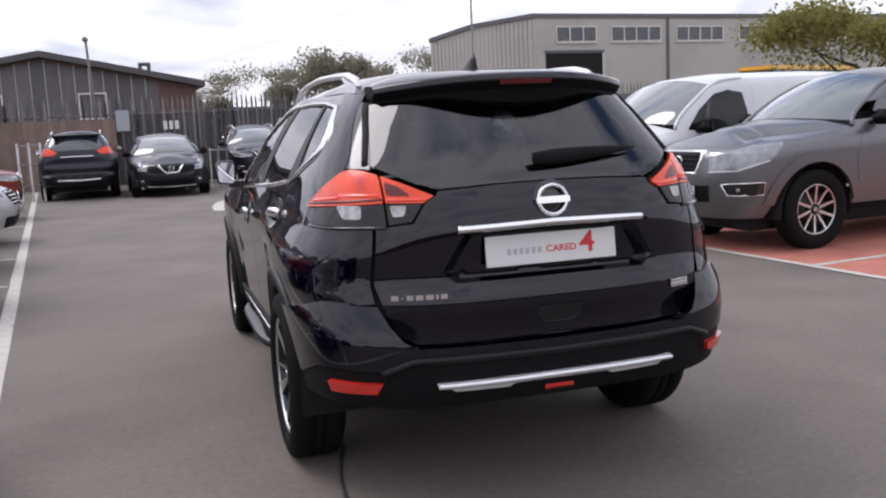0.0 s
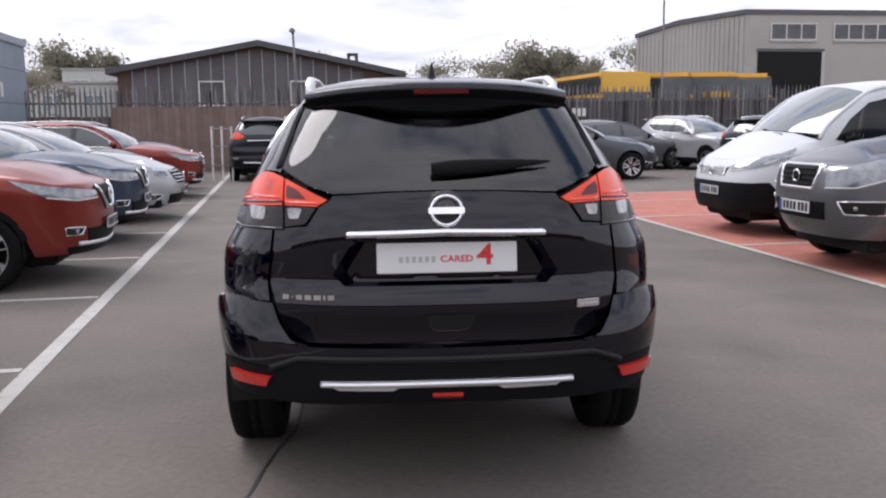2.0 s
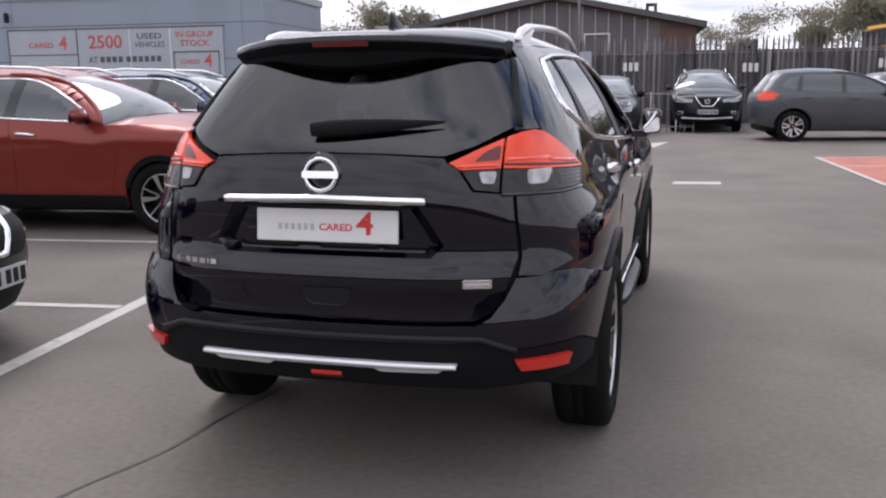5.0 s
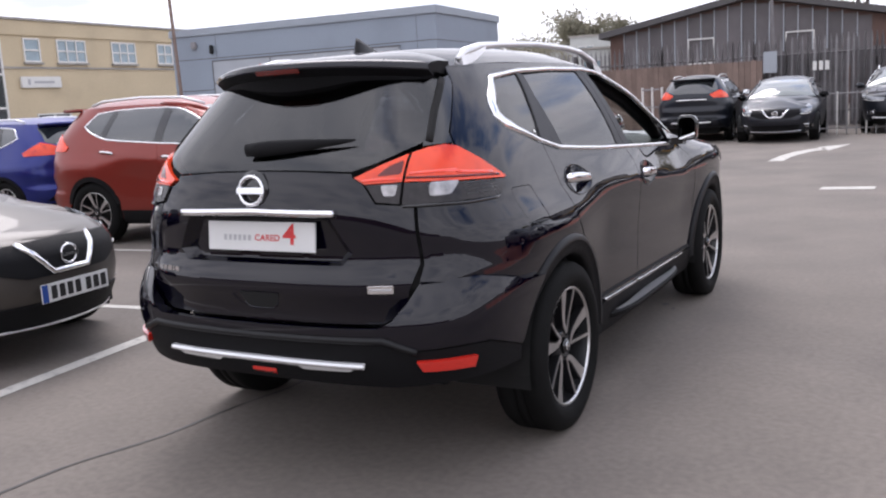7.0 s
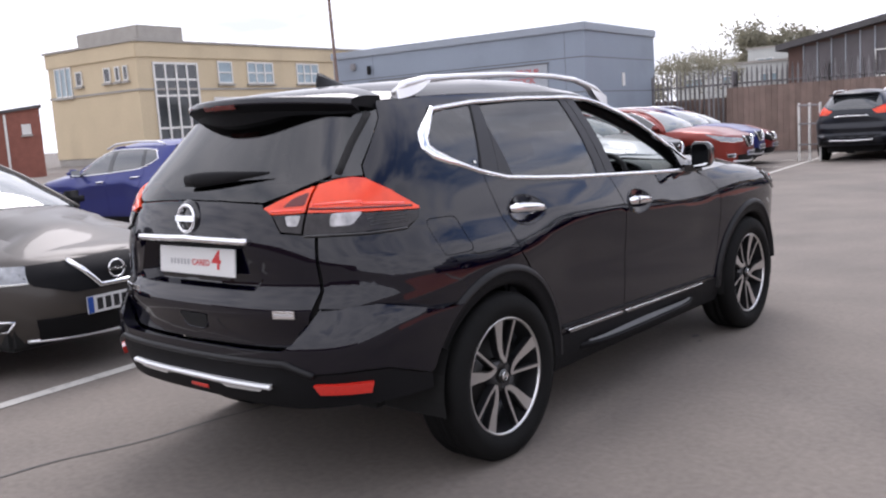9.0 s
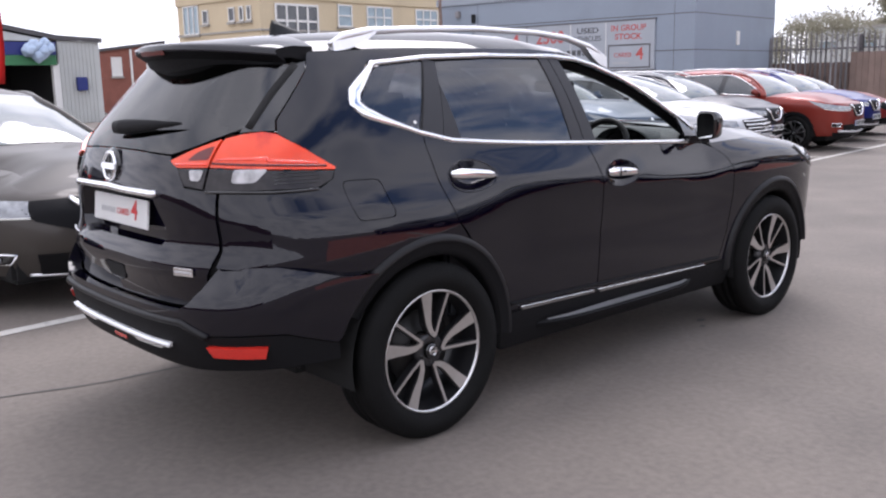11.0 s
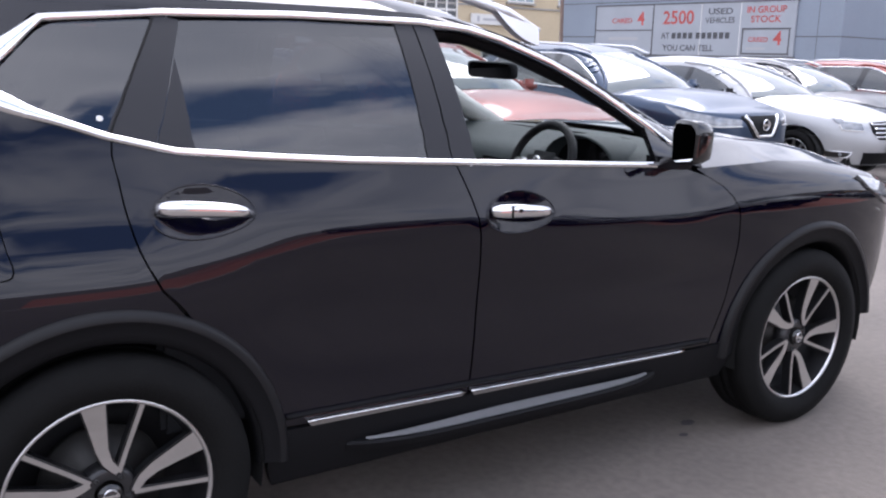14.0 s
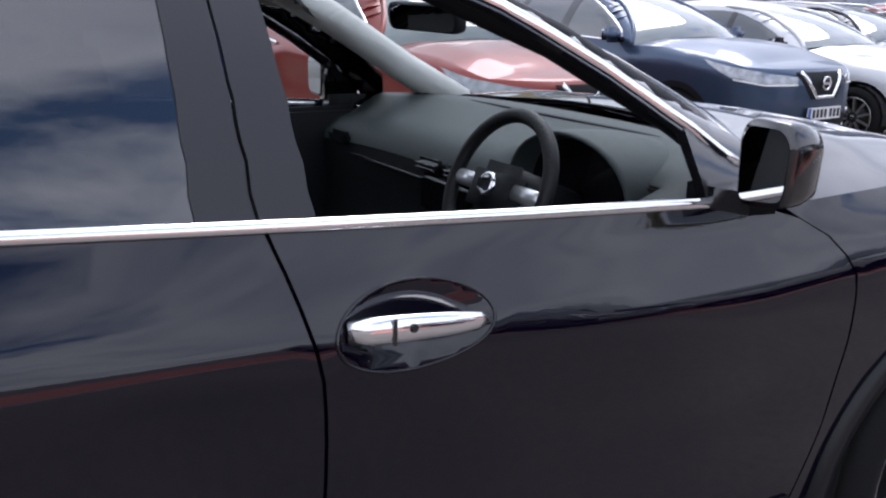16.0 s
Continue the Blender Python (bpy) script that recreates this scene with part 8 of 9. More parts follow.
def parked_car(name, label, S, k, colour, h=0.085, style="twin", detail=False):
    """A whole car in panels on the shell S; k: its outlines."""
    car = thing(name, label, "car" if name not in ("delivery_van", "pickup_truck") else ("van" if name == "delivery_van" else "pickup"))
    wb, low = k["wb"], k["low"]
    bo = k["bonnet"]
    ba, bb = (0, k["r"] + 0.005), (wb, k["r"] + 0.005)
    skirt = "plastic"
    datas = []
    outline = [("x", 0, 0.36), ("x", k["tailx"], 0.36), (-k["arch"] + 0.02, low + 0.06), *arc(*ba, k["arch"], 168, 12, 12), (k["arch"] - 0.01, low), (wb - k["arch"] + 0.01, low), *arc(*bb, k["arch"], 168, 10, 12), (wb + k["arch"] + 0.04, k.get("chin", low + 0.03)), ("f", 0.55, k.get("chin", low + 0.03)), ("f", 0, k.get("chin", low + 0.02)), ("f", 0, k["nose_z"])]
    outline += [(y, bo(y)) for y in k["by"][::-1]] + [k["cowl"]] + k["pillar"] + [(y, k["edge"](y)) for y in k["ry"]] + [("x", 0.3, k["tail_top"]), ("x", 0, k["tail_top"])]
    for side in (1, -1):
        gy, gz = sum(p[0] for p in k["dlo"]) / len(k["dlo"]), sum(p[1] for p in k["dlo"]) / len(k["dlo"])
        opening = [(gy + (y - gy) * 0.98, gz + (z - gz) * 0.96) for y, z in k["dlo"]]
        datas.append(on(S, outline, h=h, holes=[opening], lip=0.02, side=side))
    top = tops(S, k)
    datas += [top["roof"], top["hood"]]
    panel("body", datas, colour, car)
    for side in (1, -1):
        panel("side_window", [on(S, k["dlo"], proud=0.003, h=h, lip=0.003, side=side)], k.get("glass", "car_glass"), car)
        for p in k["posts"]:
            panel("window_post", [on(S, p, proud=0.006, h=h, lip=0.002, side=side)], "gloss_black", car)
        for d_ in k["doors"]:
            panel("door", [on(S, d_, proud=0.004, h=h, lip=0.006, side=side)], colour, car)
        for (a, b) in k["handles"]:
            pts = []
            for i in range(5):
                t = i / 4
                p, n = S.point(*S.key((a[0] + (b[0] - a[0]) * t, a[1] + (b[1] - a[1]) * t)))
                q = p + n * (0.015 + 0.025 * math.sin(math.pi * t))
                pts.append((side * q.x, q.y, q.z))
            part("door_handle", tube(pts, 0.016, 6, squash=(0.6, 1)), "chrome" if k["chrome"] else colour, car, smooth=True)
        if k["chrome"]:
            part("window_trim", bead(S, k["dlo"] + [k["dlo"][0]], 0.02, 0.004, 0.005, side=side, k=3), "chrome", car, smooth=True)
        panel("tail_lamp", [on(S, k["tail"], proud=0.010, h=h, lip=0.02, side=side)], "red_lens", car)
        lamp = panel("headlamp", [on(S, k["head"], proud=0.008, h=0.05, lip=0.02, side=side)], "lamp_bright", car, "clear headlamp")
        part("daytime_lamp", bead(S, [p for p in k["head"] if p[0] == "f"][-2:] + [k["head"][-1]], 0.014, 0.010, 0.004, side=side, k=4), "frame_white", lamp, smooth=True)
        rail = [S.point(*q)[0] for q in S.trace([k["cowl"], *k["pillar"], (k["ry"][0], k["edge"](k["ry"][0])), (k["ry"][1], k["edge"](k["ry"][1]))], False)]
        for _ in range(4):
            rail = [rail[0]] + [(p + q * 2 + r) / 4 for p, q, r in zip(rail, rail[1:], rail[2:])] + [rail[-1]]
        part("windscreen_pillar", tube([(side * p.x, p.y, p.z + 0.004) for p in rail], [0.024] * (len(rail) - 2) + [0.020, 0.010], 8), colour, car, smooth=True)
        m = k["mirror"]
        mb = box(side * m[0] if side > 0 else -m[0] - 0.21, m[0] + 0.21 if side > 0 else -m[0], m[1] - 0.04, m[1] + 0.10, m[2] - 0.075, m[2] + 0.075, 0.05)
        mi = part("door_mirror", mb, colour if k["chrome"] else "plastic", car, smooth=True)
        part("mirror_glass", box(side * (m[0] + 0.105) - 0.08, side * (m[0] + 0.105) + 0.08, m[1] - 0.044, m[1] - 0.0405, m[2] - 0.055, m[2] + 0.055), "mirror", mi)
        part("mirror_foot", tube([(side * (m[0] - 0.07), m[1] + 0.04, m[2] - 0.06), (side * (m[0] + 0.03), m[1] + 0.04, m[2] - 0.04)], 0.03, 6), "plastic", mi)
        if k["cladding"]:
            for cy, cz in (ba, bb):
                ring = arc(cy, cz, k["arch"] - 0.045, 165, 15, 14) + arc(cy, cz, k["arch"] + 0.012, 15, 165, 14)
                panel("arch_trim", [on(S, ring, proud=0.008, h=0.06, lip=0.03, side=side)], "plastic", car)
            panel("sill", [on(S, [(k["arch"], 0.40), (wb - k["arch"], 0.39), (wb - k["arch"], low - 0.02), (k["arch"], low - 0.02)], proud=0.008, h=0.1, lip=0.03, side=side)], "plastic", car)
        if k.get("flare"):
            for cy, cz in (ba, bb):
                ring = arc(cy, cz, k["arch"] - 0.01, 172, 8, 16) + arc(cy, cz, k["arch"] + 0.085, 8, 172, 16)
                panel("wheel_flare", [on(S, ring, proud=0.022, h=0.05, lip=0.04, side=side)], colour, car)
        f = k["fog"]
        if f:
            fs = k.get("fog_size", 1.0)
            fogp = [("f", f[0] - 0.07 * fs, f[1] + 0.032 * fs), ("f", f[0] + 0.08 * fs, f[1] + 0.038 * fs), ("f", f[0] + 0.07 * fs, f[1] - 0.034 * fs), ("f", f[0] - 0.05 * fs, f[1] - 0.034 * fs)]
            fg = panel("fog_lamp", [on(S, fogp, proud=0.006, h=0.05, lip=0.02, side=side)], "gloss_black", car)
            p, n = S.point(*S.key(("f", f[0], f[1])))
            part("fog_bezel", bead(S, fogp + [fogp[0]], 0.014, 0.008, 0.005, side=side, k=2), "chrome", fg, smooth=True)
            fb_ = part("fog_bulb", lathe([(0, 0.022), (0.008, 0.019), (0.01, 0)], 12), "lamp_bright", fg, smooth=True)
            p = p + n * 0.01
            fb_.matrix_basis = Matrix.Translation((side * p.x, p.y, p.z)) @ pose(0, 0, 0, 0, 0, 90 - side * math.degrees(math.atan2(n.x, n.y)))
        for y in (0, wb):
            wheel(car, (side * k["hub"], y, k["r"]), side, k["r"], k["rim"], 0.215, style, detail, 13)
            bm = bmesh.new()
            ring = [(y + (k["arch"] - 0.035) * math.cos(radians(a)), k["r"] + (k["arch"] - 0.035) * math.sin(radians(a))) for a in range(-10, 191, 20)]
            vs = [(bm.verts.new((side * (k["hub"] + 0.085), a, b)), bm.verts.new((side * 0.45, a, b))) for a, b in ring]
            for p, q in zip(vs, vs[1:]):
                bm.faces.new((p[0], q[0], q[1], p[1]))
            part("arch_liner", bm, "dark", car)
    panel("windscreen", [top["screen"]], "windscreen", car)
    panel("scuttle", [top["scuttle"]], "plastic", car)
    panel("rear_window", [on(S, k["rear_glass"], proud=0.003, h=h, lip=0.003)], "car_glass", car)
    gr = panel("grille", [on(S, k["grille"], proud=0.006, h=0.04, lip=0.006)], "plastic", car, "dark mesh grille")
    zt, zb = k["vz"]
    if k["vee"]:
        part("grille_vee", bead(S, [("f", k["vee"], zt), ("f", 0.13, zb + 0.015), ("f", -0.13, zb + 0.015), ("f", -k["vee"], zt)], 0.034, 0.010, 0.014, k=4), "chrome", gr, "bright V-shaped grille bar", True)
    else:
        for j in range(4):
            z = zb + (zt - zb) * (j + 0.5) / 4
            part("grille_bar", bead(S, [("f", k["gw"], z), ("f", 0, z), ("f", -k["gw"], z)], 0.022, 0.006, 0.008, k=4), "chrome" if k.get("bright_bars") else "plastic", gr, smooth=True)
    bg = badge_ring(car, (0, S.point(*S.key(("f", 0, k["badge"])))[0].y + 0.022, k["badge"]), 0.058, 0, 180)
    panel("lower_intake", [on(S, k["intake"], proud=0.012, h=0.05, lip=0.012)], "plastic", car)
    number_plate(car, (0, S.point(*S.key(("f", 0, k["plate"])))[0].y + 0.022, k["plate"]), 180)
    if k["rails"]:
        for side in (1, -1):
            part("roof_rail", tube([(side * 0.545, -0.18, 1.595), (side * 0.55, 0.0, 1.642), (side * 0.55, 0.6, 1.662), (side * 0.55, 1.2, 1.637), (side * 0.53, 1.50, 1.555)], 0.017, 6), "satin_silver", car, smooth=True)
        part("chrome_bar", bead(S, [("x", -0.362, 1.048), ("x", 0, 1.056), ("x", 0.362, 1.048)], 0.03, 0.012, 0.012, k=6), "chrome", car, smooth=True)
        part("bright_strip", bead(S, [("x", -0.47, 0.50), ("x", 0, 0.483), ("x", 0.47, 0.50)], 0.034, 0.008, 0.012, k=8), "satin_silver", car, smooth=True)
        part("front_strip", bead(S, [("f", 0.62, 0.40), ("f", 0, 0.375), ("f", -0.62, 0.40)], 0.04, 0.012, 0.012, k=8), "satin_silver", car, smooth=True)
        part("roof_spoiler", box(-0.55, 0.55, -0.70, -0.42, 1.535, 1.575, 0.018), colour, car, smooth=True)
        panel("front_skirt", [on(S, [("f", 0.70, 0.375), ("f", -0.70, 0.375), ("f", -0.66, 0.305), ("f", 0.66, 0.305)], proud=0.006, h=0.06, lip=0.02)], "plastic", car)
        panel("bumper_skirt", [on(S, [("x", -0.60, 0.60), ("x", 0.60, 0.60), ("x", 0.75, 0.40), ("x", -0.75, 0.40)], proud=0.006, h=0.1, lip=0.02)], "plastic", car)
    part("under_tray", box(-0.62, 0.62, -0.6, wb + 0.6, 0.20, 0.42, 0.03), "dark", car)
    return car


def recolour(car, colour):
    for ob in (car, *car.children_recursive):
        if ob.type == "MESH" and ob.data.materials and ob.data.materials[0] and ob.name.split(".")[0] in ("body", "door", "windscreen_pillar", "roof_spoiler", "door_mirror", "door_handle") and ob.data.materials[0].name not in ("bright chrome", "black textured plastic"):
            ob.material_slots[0].link = "OBJECT"
            ob.material_slots[0].material = M[colour]
    return car


def facing(x, y, heading, z=0.0, sx=1.0, s=1.0):
    """A car's pose: rear axle's middle at (x, y), nose along heading (degrees from +y, counter-clockwise)."""
    return Matrix.Translation((x, y, z)) @ pose(0, 0, 0, 0, 0, heading) @ Matrix.Diagonal((sx, s, s, 1))


def row_pose(v, nose_u, nose, s=1.0, sx=1.0, turn=0.0):
    """In the left row: the nose's tip at nose_u beside the long line."""
    p = lot(nose_u - nose * s, v)
    return facing(p.x, p.y, -90 + LOT + turn, 0.0, sx, s)


ROWCARS = "cars in the parking row"
red = parked_car("parked_suv", "orange-red metallic SUV with chrome window trim in the row", XT, XSPEC, "paint_red", 0.06, detail=True)
red["group"] = ROWCARS
red.matrix_basis = row_pose(4.82, -0.19, 3.66 * 0.94) @ Matrix.Diagonal((1, 0.94, 0.985, 1))


def more(src, m, colour, label, group=ROWCARS):
    c = copy_thing(src, m)
    c["label"], c["group"] = label, group
    return recolour(c, colour)


HS = Shell(
    half=[(0.15, 0.76), (0.30, 0.83), (0.45, 0.858), (0.62, 0.872), (0.80, 0.872), (0.90, 0.868), (0.98, 0.842), (1.05, 0.805), (1.20, 0.725), (1.38, 0.605), (1.44, 0.545), (1.50, 0.43)],
    tail=[(0.15, -0.62), (0.36, -0.74), (0.50, -0.77), (0.72, -0.765), (0.90, -0.74), (1.0, -0.70), (1.15, -0.58), (1.36, -0.40), (1.44, -0.30), (1.50, -0.15)],
    nose=[(0.15, 3.42), (0.32, 3.52), (0.50, 3.58), (0.66, 3.55), (0.75, 3.46), (0.83, 3.22), (0.90, 2.75), (0.96, 2.38), (1.05, 2.15), (1.20, 1.78), (1.35, 1.38), (1.43, 1.12), (1.50, 0.80)],
    back=0.5, front=1.25)
H_EDGE = curve([(-0.40, 1.375), (0.0, 1.410), (0.5, 1.420), (0.9, 1.405), (1.15, 1.375)])
H_MID = curve([(-0.45, 1.42), (-0.1, 1.470), (0.4, 1.500), (0.9, 1.475), (1.2, 1.42), (1.4, 1.35)])
H_BON = curve([(1.9, 0.955), (2.2, 0.94), (2.6, 0.915), (3.0, 0.86), (3.25, 0.795), (3.4, 0.745)])
HSPEC = dict(XSPEC, r=0.315, rim=0.215, hub=0.765, arch=0.375, low=0.22, tailx=0.5, wb=2.70, bonnet=H_BON, by=(2.0, 2.25, 2.6, 3.0, 3.28), nose_z=0.745, crown=0.085,
             pillar=[(2.02, 0.985), (1.95, 1.05), (1.72, 1.18), (1.45, 1.30), (1.22, 1.375)], cowl=(2.03, 0.962), edge=H_EDGE, mid=H_MID, ry=(1.08, 0.8, 0.4, 0.0, -0.25), roof_front=1.245, tail_top=1.40,
             dlo=[(1.86, 0.985), (1.0, 0.995), (0.30, 1.015), (0.0, 1.05), (-0.22, 1.13), (-0.10, 1.285), (0.3, 1.355), (0.8, 1.362), (1.06, 1.335), (1.35, 1.252), (1.62, 1.13)],
             posts=[[(0.05, 1.045), (0.14, 1.035), (0.20, 1.34), (0.12, 1.325)], [(0.92, 0.998), (1.02, 0.997), (1.02, 1.34), (0.95, 1.352)]],
             doors=[[(0.02, 1.03), (0.10, 0.80), (0.38, 0.48), (0.42, 0.32), (1.0, 0.31), (1.02, 0.985), (0.3, 1.005)], [(1.012, 0.31), (2.12, 0.31), (2.20, 0.60), (2.12, 0.90), (1.86, 0.975), (1.03, 0.985)]],
             handles=[((0.16, 0.90), (0.36, 0.885)), ((1.07, 0.875), (1.27, 0.865))],
             screen=[("f", 0.70, 1.0), ("f", 0, 0.985), ("f", -0.70, 1.0), ("f", -0.60, 1.20), ("f", -0.48, 1.385), ("f", 0, 1.41), ("f", 0.48, 1.385), ("f", 0.60, 1.20)],
             rear_glass=[("x", 0.0, 1.02), ("x", 0.52, 1.04), ("x", 0.44, 1.34), ("x", 0, 1.36), ("x", -0.44, 1.34), ("x", -0.52, 1.04)],
             tail=[("x", 0.50, 0.93), ("x", 0.62, 1.03), (-0.42, 1.03), (-0.28, 0.96), (-0.40, 0.86), ("x", 0.60, 0.83)],
             head=[(2.92, 0.845), (3.14, 0.80), ("f", 0.66, 0.745), ("f", 0.50, 0.735), ("f", 0.52, 0.635), ("f", 0.68, 0.635), (3.16, 0.68)],
             grille=[("f", 0.56, 0.735), ("f", 0.0, 0.752), ("f", -0.56, 0.735), ("f", -0.50, 0.615), ("f", -0.30, 0.55), ("f", 0.30, 0.55), ("f", 0.50, 0.615)], vee=0.27, vz=(0.742, 0.555), gw=0.4,
             intake=[("f", 0.50, 0.40), ("f", -0.50, 0.40), ("f", -0.46, 0.26), ("f", 0.46, 0.26)], fog=(0.66, 0.37), plate=0.455, badge=0.655, mirror=(0.80, 1.75, 1.02), rails=False, chrome=False, cladding=False)
hatch = parked_car("parked_hatchback", "bronze-grey metallic hatchback with a V grille in the row", HS, HSPEC, "paint_bronze", 0.06, style="plain", detail=True)
hatch["group"] = ROWCARS
hatch.matrix_basis = row_pose(0.05, -0.06, 3.58)
part("intake_strip", bead(HS, [("f", 0.52, 0.262), ("f", 0, 0.248), ("f", -0.52, 0.262)], 0.02, 0.008, 0.008, k=6), "satin_silver", hatch, smooth=True)

more(red, row_pose(7.75, 0.0, 3.70), "paint_blue", "dark blue-grey metallic SUV with a V grille in the row")
CSPEC = dict(HSPEC, vee=0, bright_bars=True, gw=0.40, vz=(0.755, 0.565), grille=[("f", 0.40, 0.750), ("f", 0.0, 0.765), ("f", -0.40, 0.750), ("f", -0.44, 0.65), ("f", -0.36, 0.555), ("f", 0.36, 0.555), ("f", 0.44, 0.65)],
             head=[(3.00, 0.835), (3.18, 0.795), ("f", 0.64, 0.755), ("f", 0.50, 0.735), ("f", 0.52, 0.655), ("f", 0.68, 0.66), (3.18, 0.72)])
silver = parked_car("parked_crossover", "silver-white crossover with a chrome slatted grille in the row", HS, CSPEC, "paint_silver", 0.06, style="ten", detail=True)
silver["group"] = ROWCARS
silver.matrix_basis = row_pose(10.4, -0.02, 3.58, 1.02, 1.04)
more(red, row_pose(12.75, -0.60, 3.70, 0.93, 0.97), "paint_dark", "near-black crossover parked in the row")
more(red, row_pose(14.8, 0.12, 3.70, 0.94, 0.98), "paint_red", "orange-red metallic crossover parked in the row")
more(red, row_pose(17.2, -0.30, 3.70, 0.94, 0.98), "paint_purple", "deep blue metallic crossover parked in the row")
more(hatch, row_pose(19.3, -0.75, 3.58), "paint_maroon", "dark red metallic hatchback at the row's end")
# the row behind, back to back
BACKROW = "cars in the row behind"
for v, col, src, lab, sc in ((5.95, "paint_purple", red, "deep blue metallic crossover in the row behind", 0.91), (0.2, "paint_maroon", red, "red metallic SUV in the row behind", 0.97), (-2.6, "paint_dark", hatch, "dark hatchback in the row behind", 1.0), (7.6, "paint_silver", hatch, "pale hatchback in the row behind", 1.0)):
    p = lot(-6.3, v)
    more(src, facing(p.x, p.y, 90 + LOT, 0, 1, sc), col, lab, BACKROW)
p = lot(-13.5, 3.0)
more(red, facing(p.x, p.y, 70 + LOT, 0, 1, 1.0), "paint_silver", "white SUV standing beyond the rows", BACKROW)
p = lot(-14.5, -1.6)
more(hatch, facing(p.x, p.y, 60 + LOT, 0, 1, 1.0), "paint_dark", "dark hatchback standing beyond the rows", BACKROW)

# far end of the lot
FAR = "cars at the far end"
more(red, facing(-3.16, 19.8, 3.0), "paint_dark", "near-black SUV parked tail towards the lot", FAR)
far_hatch = more(hatch, facing(-1.22, 21.6, 183.0, 0, 1.03, 1.0), "paint_dark", "near-black hatchback parked nose towards the lot", FAR)
for ob in [o for o in far_hatch.children_recursive if o.name.split(".")[0] in ("number_plate", "number_bar", "blue_band")]:
    bpy.data.objects.remove(ob)
more(red, facing(1.32, 23.9, 182.0, 0, 1.0, 1.0), "paint_dark", "near-black crossover with a V grille by the fence", FAR)
more(hatch, facing(3.12, 18.3, -83.0, 0.0, 1.0, 1.06), "paint_slate", "slate grey metallic hatchback seen side on", FAR)
more(hatch, facing(5.8, 22.4, -75.0, 0.0, 1, 1.0), "paint_grey", "grey metallic hatchback by the fence", FAR)
more(red, facing(8.95, 23.8, -155.0, 0.0, 0.97, 0.97), "paint_silver", "white SUV near the fence", FAR)
more(red, facing(9.4, 18.0, -70.0, 0.0, 0.97, 0.95), "paint_dark", "dark crossover beyond the van", FAR)

# pickup and van on the red bays
PS = Shell(
    half=[(0.25, 0.83), (0.45, 0.89), (0.70, 0.915), (1.00, 0.92), (1.10, 0.90), (1.20, 0.86), (1.40, 0.78), (1.62, 0.68), (1.68, 0.62), (1.76, 0.48)],
    tail=[(0.25, -1.15), (0.50, -1.25), (1.18, -1.25), (1.24, -1.15), (1.30, 0.55), (1.62, 0.72), (1.76, 0.9)],
    nose=[(0.25, 3.90), (0.45, 4.05), (0.70, 4.12), (0.95, 4.08), (1.04, 3.90), (1.10, 3.50), (1.16, 3.0), (1.24, 2.78), (1.40, 2.50), (1.60, 2.10), (1.68, 1.90), (1.76, 1.60)],
    back=1.2, front=2.0, n=3.0, m=8.0, m_front=5.0)
P_EDGE = curve([(0.6, 1.62), (1.0, 1.67), (1.5, 1.68), (1.9, 1.65), (2.1, 1.60)])
P_MID = curve([(0.6, 1.70), (1.0, 1.765), (1.5, 1.775), (1.9, 1.735), (2.2, 1.66)])
P_BON = curve([(2.5, 1.17), (2.8, 1.155), (3.2, 1.13), (3.6, 1.085), (3.85, 1.03), (4.0, 0.98)])
PSPEC = dict(XSPEC, fog_size=1.7, chin=0.33, flare=True, wb=3.15, r=0.39, rim=0.245, hub=0.80, arch=0.47, low=0.42, tailx=0.6, bonnet=P_BON, by=(2.62, 2.9, 3.3, 3.6, 3.86), nose_z=1.0, crown=0.10,
             pillar=[(2.62, 1.23), (2.50, 1.32), (2.28, 1.46), (2.08, 1.575), (1.95, 1.63)], cowl=(2.64, 1.18), edge=P_EDGE, mid=P_MID, ry=(1.85, 1.6, 1.3, 1.0, 0.82), roof_front=1.98, tail_top=1.66,
             dlo=[(2.45, 1.20), (1.9, 1.21), (1.3, 1.22), (0.72, 1.25), (0.80, 1.55), (1.2, 1.61), (1.7, 1.61), (1.95, 1.57), (2.25, 1.42)],
             posts=[[(1.52, 1.20), (1.64, 1.20), (1.60, 1.62), (1.50, 1.62)]],
             doors=[[(0.66, 1.19), (0.66, 0.50), (1.55, 0.50), (1.56, 1.185)], [(1.575, 0.50), (2.62, 0.50), (2.66, 0.9), (2.55, 1.17), (1.58, 1.185)]],
             handles=[((0.75, 1.09), (0.97, 1.085)), ((1.65, 1.08), (1.87, 1.075))],
             screen=[("f", 0.72, 1.24), ("f", 0, 1.22), ("f", -0.72, 1.24), ("f", -0.62, 1.62), ("f", 0, 1.66), ("f", 0.62, 1.62)],
             rear_glass=[("x", 0.5, 1.33), ("x", -0.5, 1.33), ("x", -0.5, 1.58), ("x", 0.5, 1.58)],
             tail=[("x", 0.75, 0.85), ("x", 0.75, 1.15), ("x", 0.86, 1.15), ("x", 0.86, 0.85)],
             head=[(3.46, 1.075), (3.72, 1.04), ("f", 0.60, 0.995), ("f", 0.40, 0.97), ("f", 0.42, 0.79), ("f", 0.66, 0.80), (3.66, 0.89)],
             grille=[("f", 0.31, 0.97), ("f", -0.31, 0.97), ("f", -0.26, 0.79), ("f", 0.26, 0.79)], vee=0, vz=(0.97, 0.79), gw=0.29,
             intake=[("f", 0.42, 0.66), ("f", -0.42, 0.66), ("f", -0.38, 0.50), ("f", 0.38, 0.50)], fog=(0.66, 0.62), plate=0.60, badge=0.885, mirror=(0.88, 2.38, 1.25), rails=False, chrome=False, cladding=False)
